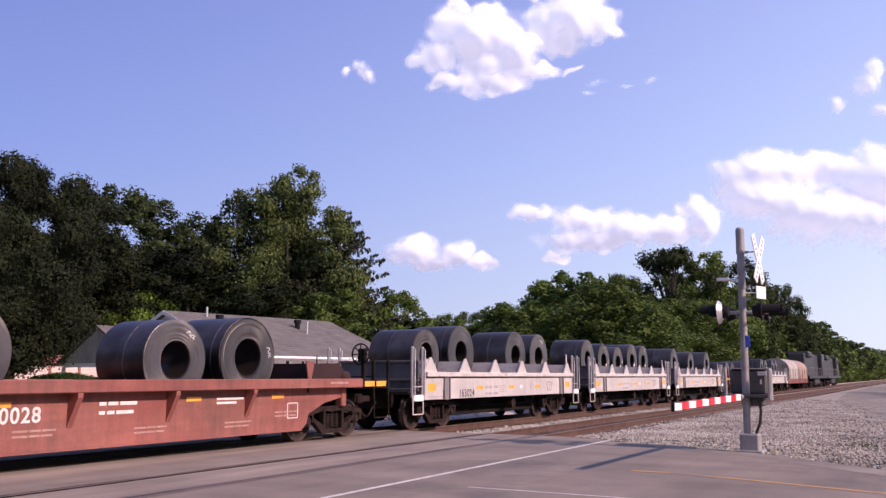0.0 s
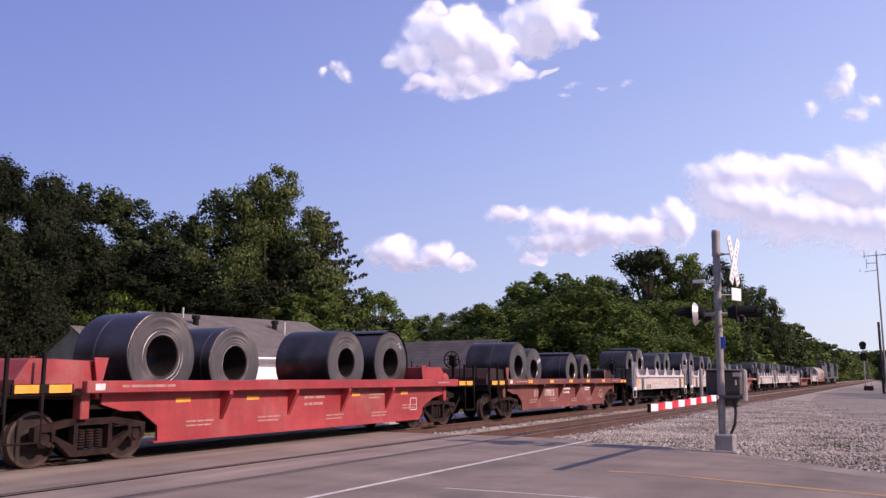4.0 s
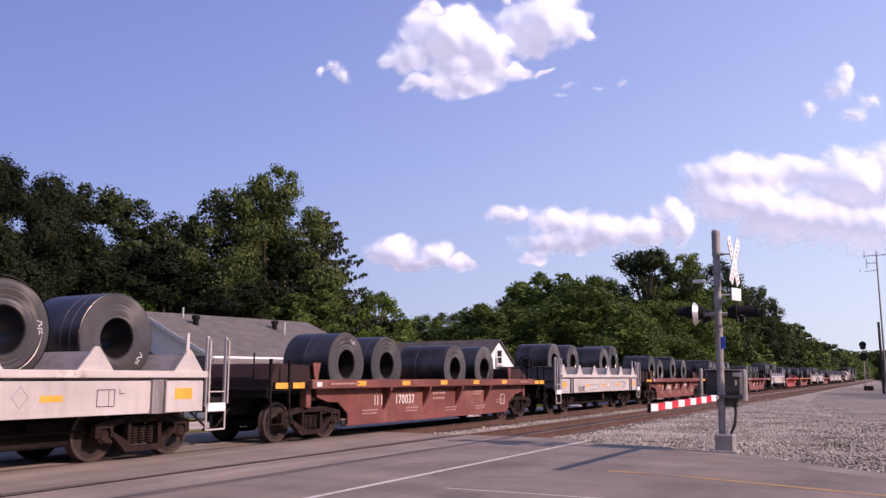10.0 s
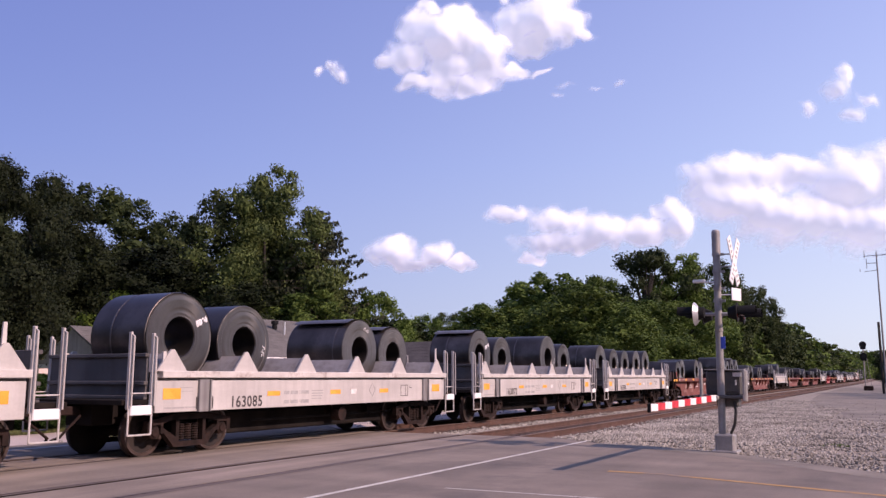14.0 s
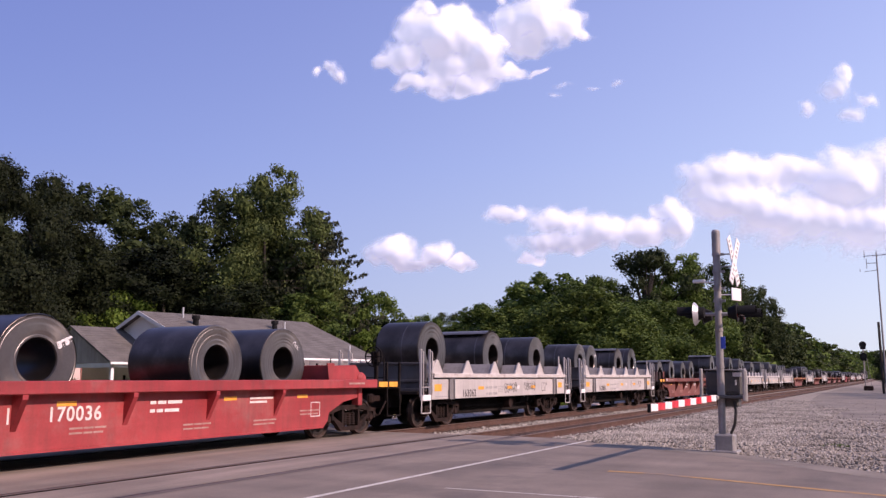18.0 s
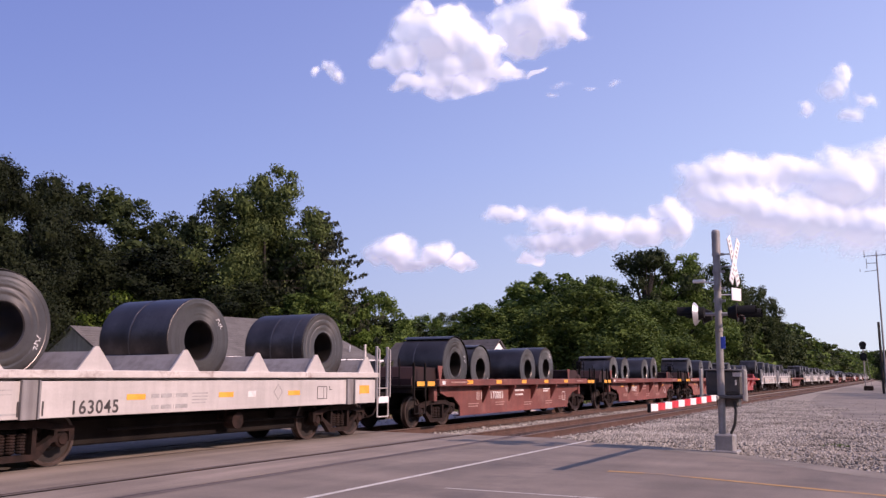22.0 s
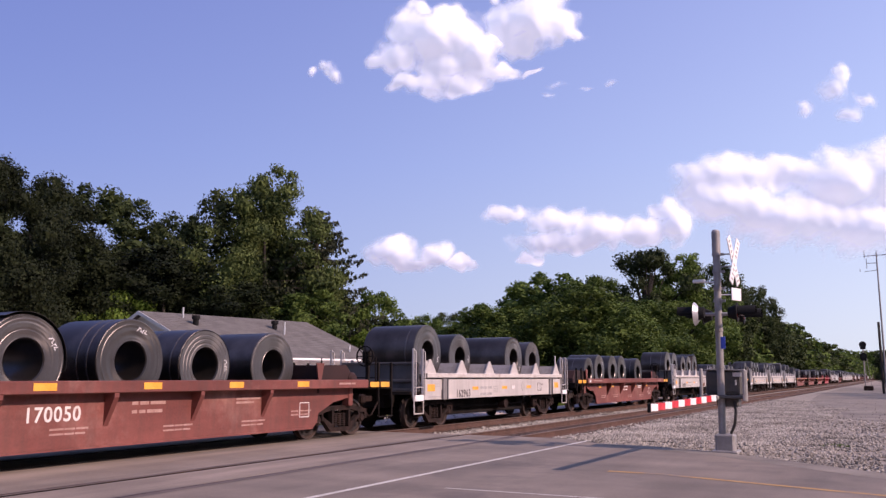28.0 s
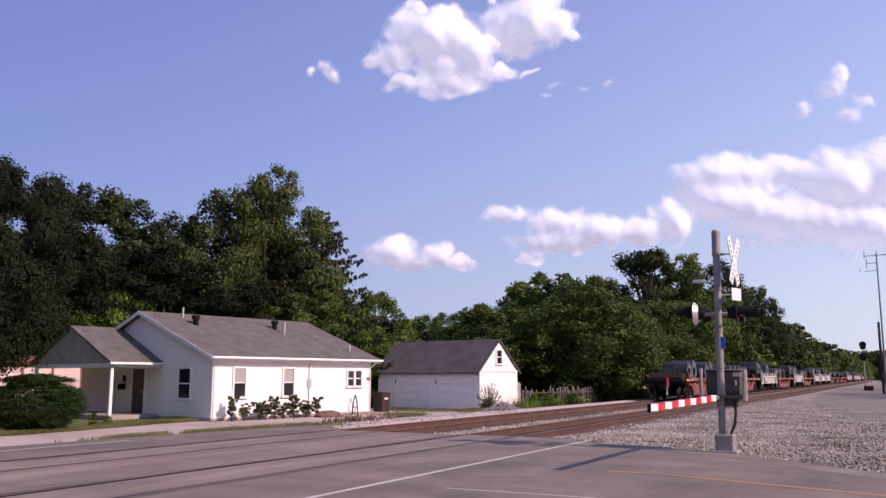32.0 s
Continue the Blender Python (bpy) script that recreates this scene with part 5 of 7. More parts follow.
# small gains and losses against an even pace: seconds, metres
PACE = ((0.0, 0.44), (1.0, 0.43), (2.0, 0.29), (3.0, 0.17), (6.0, 0.13), (8.0, 0.13), (9.0, 0.10), (10.0, 0.05), (11.0, 0.06), (12.0, -0.02), (13.0, 0.16), (14.0, -0.23), (17.0, -0.14), (18.0, -0.06), (19.0, 0.02), (20.0, 0.07), (21.0, 0.05), (22.0, 0.20), (23.0, 0.24), (24.0, 0.38), (28.0, 0.42), (29.0, 0.62), (30.0, 0.90), (31.0, 1.15), (32.0, 1.22))


def motions():
    for ob, x, y, z, rx in TRAIN:
        walk(ob, [(t, pose(x, y + SPEED * t + d, z, rx)) for t, d in PACE])
    for ob, m, d in CLOUDS:
        walk(ob, [(0.0, m), (32.0, Matrix.Translation(d) @ m)])


# ---- house and garage ----
def siding(bm, axis, at, a, b, z0, z1, out, peak=None, step=0.13):
    """Lapped boards on a wall: courses that each lean out at the foot. peak: (middle, top) for a gable."""
    z = z0
    while z < (peak[1] if peak else z1) - 0.01:
        t = min(z + step, peak[1] if peak else z1)
        la, lb, ta, tb = a, b, a, b
        if peak and z >= z1:
            f = (z - z1) / (peak[1] - z1)
            la, lb = a + (peak[0] - a) * f, b + (peak[0] - b) * f
        if peak and t > z1:
            f = (t - z1) / (peak[1] - z1)
            ta, tb = a + (peak[0] - a) * f, b + (peak[0] - b) * f
        def p(s, zz, o):
            return (at + out * o, s, zz) if axis == "x" else (s, at + out * o, zz)
        q = [p(la, z, 0.022), p(lb, z, 0.022), p(tb, t, 0.006), p(ta, t, 0.006)]
        v = [bm.verts.new(c) for c in q]
        bm.faces.new(v if len({(round(c[0], 4), round(c[1], 4), round(c[2], 4)) for c in q}) == 4 else v[:3])
        w = [bm.verts.new(c) for c in (p(la, z, 0.006), p(lb, z, 0.006))]
        bm.faces.new((v[0], v[1], w[1], w[0]))
        z = t


def sash(parent, axis, at, c, z0, w, h, out, blind=False):
    def b(bm, s, z, sw, sh, o, t):
        if axis == "x":
            box(bm, at + out * o, s, z, t, sw, sh, 0.005)
        else:
            box(bm, s, at + out * o, z, sw, t, sh, 0.005)
        return bm
    bm = bmesh.new()
    f = 0.09
    b(bm, c - w / 2 - f / 2, z0 + h / 2, f, h + 2 * f, 0.05, 0.07)
    b(bm, c + w / 2 + f / 2, z0 + h / 2, f, h + 2 * f, 0.05, 0.07)
    b(bm, c, z0 + h + f / 2, w, f, 0.05, 0.07)
    b(bm, c, z0 + h / 2, w, 0.05, 0.045, 0.05)
    win = part("window", bm, M_TRIM, parent, "white-framed sash window")
    bm = bmesh.new()
    b(bm, c, z0 - f / 2, w + 0.3, f * 0.8, 0.07, 0.12)
    part("window_sill", bm, M_TRIM, win)
    for k in (0.25, 0.75):
        bm = bmesh.new()
        b(bm, c, z0 + h * k, w - 0.02, h / 2 - 0.05, 0.03, 0.012)
        part("pane", bm, M_BLIND if blind and k > 0.5 else M_GLASS, win, "pane with a pale drawn blind" if blind and k > 0.5 else "")
    return win


def roof_slab(a, b, c, d, t=0.09):
    """A roof slope from four corners (eave, eave, ridge, ridge), t thick."""
    bm = bmesh.new()
    top = [bm.verts.new(p) for p in (a, b, c, d)]
    low = [bm.verts.new((p[0], p[1], p[2] - t)) for p in (a, b, c, d)]
    bm.faces.new(top)
    bm.faces.new(low[::-1])
    for i in range(4):
        j = (i + 1) % 4
        bm.faces.new((top[i], low[i], low[j], top[j]))
    return bm


TURN = -10.3
HOUSE_OF = pose(-26.70, 28.25, -0.44, 0, 0, TURN)


def shingled(parent, eave_a, eave_b, ridge_a, ridge_b, material, name="roof"):
    """A roof slope with lapped courses."""
    r = part(name, roof_slab(eave_a, eave_b, ridge_b, ridge_a), material, parent, "grey asphalt-shingle roof slope")
    ea, eb, ra, rb = map(Vector, (eave_a, eave_b, ridge_a, ridge_b))
    n = (eb - ea).cross(ra - ea).normalized()
    if n.z < 0:
        n = -n
    k = max(4, int((ra - ea).length / 0.28))
    bm = bmesh.new()
    for i in range(k):
        f0, f1 = i / k, (i + 1) / k
        q = [ea.lerp(ra, f0) + n * 0.010, eb.lerp(rb, f0) + n * 0.010, eb.lerp(rb, f1) + n * 0.004, ea.lerp(ra, f1) + n * 0.004]
        v = [bm.verts.new(p) for p in q]
        bm.faces.new(v)
        w = [bm.verts.new(q[0] - n * 0.012), bm.verts.new(q[1] - n * 0.012)]
        bm.faces.new((v[0], v[1], w[1], w[0]))
    tagged(part("shingling", bm, material, r), kind="stuff")
    return r


def house():
    h = thing("house", HOUSE_OF, "white-sided single-storey house with a grey shingle roof and porch", "house")
    W, L, E, R = 11.2, 10.12, 2.90, 5.10
    m = -W / 2
    bm = bmesh.new()
    prism(bm, [(-W, 0), (0, 0), (0, E), (m, R - 0.12), (-W, E)], "y", 0, L)
    body = part("wall", bm, M_SIDING, h)
    bm = bmesh.new()
    siding(bm, "x", 0, 0, L, 0.12, E - 0.05, 1)
    siding(bm, "y", 0, -W, 0, 0.12, E, -1, (m, R - 0.15))
    part("siding", bm, M_SIDING, body, "white lapped siding")
    bm = bmesh.new()
    box(bm, 0.01, L / 2, 0.06, 0.05, L + 0.04, 0.12)
    box(bm, m, -0.01, 0.06, W, 0.05, 0.12)
    part("foundation", bm, M_OLDWOOD, h)
    o = 0.42
    slope = (R - E) / (W / 2)
    e = E - 0.05 - o * slope * 0.2
    part_l = [(o, -0.35, e), (o, L + 0.45, e), (m, -0.35, R), (m, L + 0.45, R)]
    shingled(h, *part_l, M_SHINGLE)
    shingled(h, (-W - o, -0.35, e), (-W - o, L + 0.45, e), (m, -0.35, R), (m, L + 0.45, R), M_SHINGLE)
    bm = bmesh.new()
    box(bm, o + 0.02, L / 2 + 0.05, e - 0.07, 0.03, L + 0.8, 0.15, 0.005)
    box(bm, 0.035, L / 2, e - 0.19, 0.03, L, 0.14, 0.005)
    part("fascia", bm, M_TRIM, h)
    bm = bmesh.new()
    prism(bm, [(o + 0.035, e - 0.10), (o + 0.15, e - 0.08), (o + 0.15, e + 0.01), (o + 0.13, e + 0.01), (o + 0.13, e - 0.07), (o + 0.035, e - 0.08)], "y", -0.35, L + 0.45)
    part("gutter", bm, M_TRIM, h, "white roof gutter")
    part("soffit", box(bmesh.new(), o / 2, L / 2, e - 0.12, o, L + 0.7, 0.02), M_TRIM, h)
    for y, k in ((0.06, -1), (L - 0.05, 1)):
        bm = bmesh.new()
        rod(bm, (o + 0.09, y + k * 0.1, e - 0.1), (0.06, y, e - 0.42), 0.035, 8)
        rod(bm, (0.06, y, e - 0.42), (0.06, y, 0.1), 0.035, 8)
        part("downpipe", bm, M_TRIM, h)
    for x0, x1 in ((o, m), (-W - o, m)):
        bm = bmesh.new()
        d = Vector((x1 - x0, 0, R - e))
        box(bm, (x0 + x1) / 2, -0.36, (R + e) / 2 - 0.09, d.length, 0.03, 0.17, 0.004, Matrix.Rotation(-math.atan2(d.z, d.x), 4, "Y"))
        part("rake_board", bm, M_TRIM, h)
    for x, y in ((0.0, 0.0), (0.0, L)):
        part("corner_board", box(bmesh.new(), x + 0.01, y + (0.04 if y == 0 else -0.04), E / 2, 0.05, 0.13, E), M_TRIM, h)
    sash(h, "x", 0, 1.46, 1.02, 0.62, 1.28, 1, True)
    sash(h, "x", 0, 4.38, 1.02, 0.62, 1.28, 1, True)
    sash(h, "x", 0, 8.62, 1.45, 0.42, 0.78, 1)
    sash(h, "x", 0, 9.18, 1.45, 0.42, 0.78, 1)
    sash(h, "y", 0, -2.02, 0.95, 0.9, 1.35, -1)
    # front door under the porch
    bm = bmesh.new()
    box(bm, -5.73, -0.05, 1.25, 0.98, 0.05, 2.1, 0.01)
    d = part("door", bm, M_DARKDOOR, h, "dark panelled front door")
    bm = bmesh.new()
    for x in (-6.29, -5.17):
        box(bm, x, -0.06, 1.27, 0.12, 0.07, 2.2)
    box(bm, -5.73, -0.06, 2.36, 1.24, 0.07, 0.12)
    part("door_frame", bm, M_TRIM, d)
    part("door_handle", rod(bmesh.new(), (-5.35, -0.08, 1.2), (-5.35, -0.14, 1.2), 0.03, 8), M_ALU, d)
    bm = bmesh.new()
    box(bm, -7.15, -0.1, 1.45, 0.5, 0.14, 0.28, 0.02)
    box(bm, -7.0, -0.08, 1.85, 0.12, 0.1, 0.3, 0.02)
    part("letter_box", bm, M_BLACKMETAL, h, "black wall-hung letter box")
    # porch
    p0, p1, pm, D = -4.1, -11.1, -7.6, 2.45
    part("porch_floor", box(bmesh.new(), (p0 + p1) / 2, -D / 2, 0.1, p0 - p1, D, 0.2, 0.01), M_OLDWOOD, h)
    pr = shingled(h, (p0 + 0.25, -D - 0.25, 2.62), (p0 + 0.25, 0.0, 2.62), (pm, -D - 0.25, 4.35), (pm, 0.0, 4.35), M_SHINGLE, "porch_roof")
    shingled(h, (p1 - 0.25, -D - 0.25, 2.62), (p1 - 0.25, 0.0, 2.62), (pm, -D - 0.25, 4.35), (pm, 0.0, 4.35), M_SHINGLE, "porch_roof")
    bm = bmesh.new()
    prism(bm, [(p0, 2.55), (pm, 4.25), (p1, 2.55)], "y", -D - 0.1, -D)
    part("porch_gable", bm, M_GABLE_SHADED, h, "beige boarded gable, its colour darkened for shade")
    bm = bmesh.new()
    box(bm, p0 + 0.31, -D / 2 - 0.12, 2.53, 0.1, D + 0.3, 0.11, 0.01)
    part("gutter", bm, M_TRIM, h)
    part("porch_beam", box(bmesh.new(), p0, -D / 2, 2.44, 0.16, D, 0.2), M_TRIM, h)
    part("porch_beam", box(bmesh.new(), (p0 + p1) / 2, -D, 2.44, p0 - p1, 0.16, 0.2), M_TRIM, h)
    for x in (p0, p1):
        part("post", box(bmesh.new(), x, -D, 1.27, 0.15, 0.15, 2.14, 0.012), M_TRIM, h, "square white porch post")
    bm = bmesh.new()
    box(bm, -8.6, -D + 0.35, 0.62, 1.0, 0.06, 0.5, 0.02)
    box(bm, -8.6, -D + 0.6, 0.5, 1.0, 0.5, 0.05, 0.01)
    for x in (-9.05, -8.15):
        for y in (0.38, 0.8):
            box(bm, x, -D + y, 0.34, 0.05, 0.05, 0.3)
    bench = new("bench", mesh_of("bench", bm, M_GREYDARK))
    bench.matrix_basis = h.matrix_basis
    tagged(bench, "small dark bench on the porch", "bench")
    # vents and pipes on the roof
    for x, y, hh, mat, rad in ((-3.9, 1.75, 0.62, M_BLACKMETAL, 0.2), (-3.9, 6.75, 0.62, M_BLACKMETAL, 0.2)):
        z = e + (o - x) * (R - e) / (o - m)
        bm = bmesh.new()
        rod(bm, (x, y, z - 0.1), (x, y, z + hh * 0.6), rad * 0.7, 14)
        rod(bm, (x, y, z + hh * 0.45), (x, y, z + hh * 0.75), rad, 14)
        part("roof_vent", bm, mat, h, "black round roof vent")
    for x, y, hh in ((-3.1, 6.75, 0.66), (-5.0, 1.75, 0.5), (-0.75, 9.3, 0.36)):
        z = e + (o - x) * (R - e) / (o - m)
        bm = rod(bmesh.new(), (x, y, z - 0.1), (x, y, z + hh), 0.05, 10)
        part("vent_pipe", bm, M_ALU, h, "thin bright vent pipe")
    bm = bmesh.new()
    box(bm, 0.08, 5.7, 1.62, 0.12, 0.24, 0.42, 0.03)
    rod(bm, (0.06, 5.7, 1.4), (0.06, 5.7, 0.1), 0.025, 8)
    rod(bm, (0.06, 5.7, 1.8), (0.06, 5.7, 2.7), 0.025, 8)
    part("meter_box", bm, M_ALU, h, "grey electric meter box with conduit")
    part("wall_lamp", box(bmesh.new(), 0.09, 9.95, 1.85, 0.12, 0.2, 0.14, 0.03), M_GALV, h)
    return h


house()


def garage():
    g = thing("garage", pose(-21.7, 45.1, -0.44, 0, 0, TURN), "old white wooden garage with two doors and a steep dark roof", "garage")
    W, L, E, R = 8.1, 4.05, 2.28, 4.22
    m = L / 2
    part("wall", prism(bmesh.new(), [(0, 0), (L, 0), (L, E), (m, R - 0.1), (0, E)], "x", -W, 0), M_SIDING, g)
    bm = bmesh.new()
    siding(bm, "x", 0, 0, L, 0.02, E, 1, (m, R - 0.12), 0.2)
    part("siding", bm, M_SIDING, g, "white lapped boards")
    shingled(g, (-W - 0.3, -0.25, E - 0.1), (0.14, -0.25, E - 0.1), (-W - 0.3, m, R), (0.14, m, R), M_SHINGLE_OLD)
    shingled(g, (-W - 0.3, L + 0.25, E - 0.1), (0.14, L + 0.25, E - 0.1), (-W - 0.3, m, R), (0.14, m, R), M_SHINGLE_OLD)
    for a, b in ((-0.55, -3.2), (-3.7, -6.5)):
        bm = bmesh.new()
        w = abs(b - a)
        for k in range(4):
            box(bm, (a + b) / 2, -0.03, 0.26 + k * 0.5, w, 0.04, 0.485, 0.012)
        d = part("garage_door", bm, M_TRIM, g, "white panelled garage door")
        bm = bmesh.new()
        box(bm, a + 0.07, -0.04, 1.02, 0.14, 0.07, 2.1)
        box(bm, b - 0.07, -0.04, 1.02, 0.14, 0.07, 2.1)
        box(bm, (a + b) / 2, -0.04, 2.1, w + 0.3, 0.07, 0.14)
        part("door_frame", bm, M_SIDING, d)
        part("hinge", box(bmesh.new(), b - 0.03, -0.09, 1.62, 0.06, 0.03, 0.24), M_BLACKMETAL, d)
    sash(g, "x", 0, m, 2.72, 0.5, 0.8, 1)
    part("corner_board", box(bmesh.new(), 0.015, 0.05, E / 2, 0.05, 0.14, E), M_TRIM, g)
    part("band_board", box(bmesh.new(), 0.035, m, E, 0.04, L, 0.1), M_TRIM, g)
    part("lean_to", prism(bmesh.new(), [(L, 0), (L + 1.3, 0), (L + 1.3, 1.5), (L, 2.0)], "x", -5, -0.6), M_OLDWOOD, g)
    return g


garage()

sh = thing("shed", HOUSE_OF @ pose(-15.6, -0.9, -0.02), "pale pink-sided outbuilding seen past the open porch", "shed")
part("wall", box(bmesh.new(), 0, 0, 1.32, 3.2, 5.4, 2.64), M_PINK, sh)
bm = bmesh.new()
siding(bm, "x", 1.6, -2.7, 2.7, 0.05, 2.62, 1)
part("siding", bm, M_PINK, sh, "pale pink lapped siding")
part("roof", prism(bmesh.new(), [(-1.9, 2.62), (1.9, 2.62), (0, 3.1)], "y", -2.9, 2.9), M_BRICKRED, sh)
bm = bmesh.new()
for k in range(4):
    box(bm, 1.64, 1.55, 0.36 + 0.52 * k, 0.05, 1.5, 0.5, 0.01)
part("door", bm, M_PINK, sh, "pink panelled door")
for y in (-0.9, 0.72, 2.36):
    part("post", box(bmesh.new(), 1.66, y, 1.3, 0.06, 0.12, 2.6), M_BRICKRED, sh)

# bins, parasol and small things by the house wall
def at_house(x, y, z=0.02, rz=0):
    return HOUSE_OF @ pose(x, y, z, 0, 0, rz)


bm = bmesh.new()
prism(bm, [(-0.3, 0.05), (0.3, 0.05), (0.36, 1.0), (-0.36, 1.0)], "y", -0.3, 0.3)
b = new("wheeled_bin", mesh_of("wheeled_bin", bm, M_BINRED))
b.matrix_basis = at_house(0.1, 10.95)
tagged(b, "dark red-brown wheeled bin beside the house", "bin")
part("lid", box(bmesh.new(), 0, 0, 1.04, 0.78, 0.66, 0.08, 0.02), M_BINRED, b)
part("badge", box(bmesh.new(), 0.345, 0, 0.75, 0.01, 0.3, 0.1), M_WHITE, b)
bm = bmesh.new()
for k in (-1, 1):
    bend = [(k * 0.19, 0.0), (k * 0.17, 0.35), (k * 0.11, 0.68), (0.0, 0.98)]
    for (y0, z0), (y1, z1) in zip(bend, bend[1:]):
        rod(bm, (0, y0, z0), (0.0, y1, z1), 0.032, 8)
rod(bm, (0, -0.17, 0.35), (0, 0.17, 0.35), 0.022, 8)
rod(bm, (0, 0, 0.0), (0, 0, 0.36), 0.022, 8)
b = new("garden_ornament", mesh_of("garden_ornament", bm, M_BLACKMETAL))
b.matrix_basis = at_house(0.3, 8.72)
tagged(b, "dark pointed metal frame leaning at the white wall", "ornament")


bm = bmesh.new()
bmesh.ops.create_icosphere(bm, subdivisions=3, radius=1.0)
for v in bm.verts:
    v.co = Vector((v.co.x * 0.5, v.co.y * 0.85, max(-0.05, v.co.z * 0.27))) * (1 + 0.14 * noise.noise(v.co * 3))
mound = new("mulch_mound", mesh_of("mulch_mound", bm, M_MULCH, True))
mound.matrix_basis = at_house(0.8, 6.35)
tagged(mound, "low mound of brown mulch by the house wall", "mulch")


# ---- fence ----
def fence(x0, y0, x1, y1, n, h, label, wood=None, skip=0.0):
    f = thing("fence", pose(0, 0, 0), label, "fence")
    d = Vector((x1 - x0, y1 - y0))
    rz = math.degrees(math.atan2(d.y, d.x))
    first = None
    rnd = random.Random(int(n))
    for i in range(n):
        t = (i + 0.5) / n
        hh = rnd.uniform(0.8, 1.1)
        if rnd.random() < skip:
            continue
        m = pose(x0 + d.x * t, y0 + d.y * t, -0.35, rnd.uniform(-3, 3), rnd.uniform(-4, 4), rz) @ Matrix.Diagonal((1, 1, hh, 1))
        if first is None:
            w = d.length / n * 0.86
            first = part("picket", prism(bmesh.new(), [(-w / 2, 0), (w / 2, 0), (w / 2, h - 0.1), (0, h), (-w / 2, h - 0.1)], "y", -0.012, 0.012), wood or M_OLDWOOD, f)
            first.matrix_basis = m
        else:
            share(first, f, m)
    for z in (0.3, h - 0.35):
        r = part("fence_rail", box(bmesh.new(), 0, 0, 0, d.length, 0.05, 0.09), wood or M_OLDWOOD, f)
        r.matrix_basis = pose((x0 + x1) / 2, (y0 + y1) / 2, z - 0.35, 0, 0, rz)


fence(-20.0, 47.5, -18.2, 60.0, 60, 1.2, "old weathered picket fence with gaps, darkened for tree shade", M_SHADEDWOOD, 0.3)
fence(-18.2, 60.0, -16.6, 66.5, 26, 1.3, "pale weathered wooden picket fence")
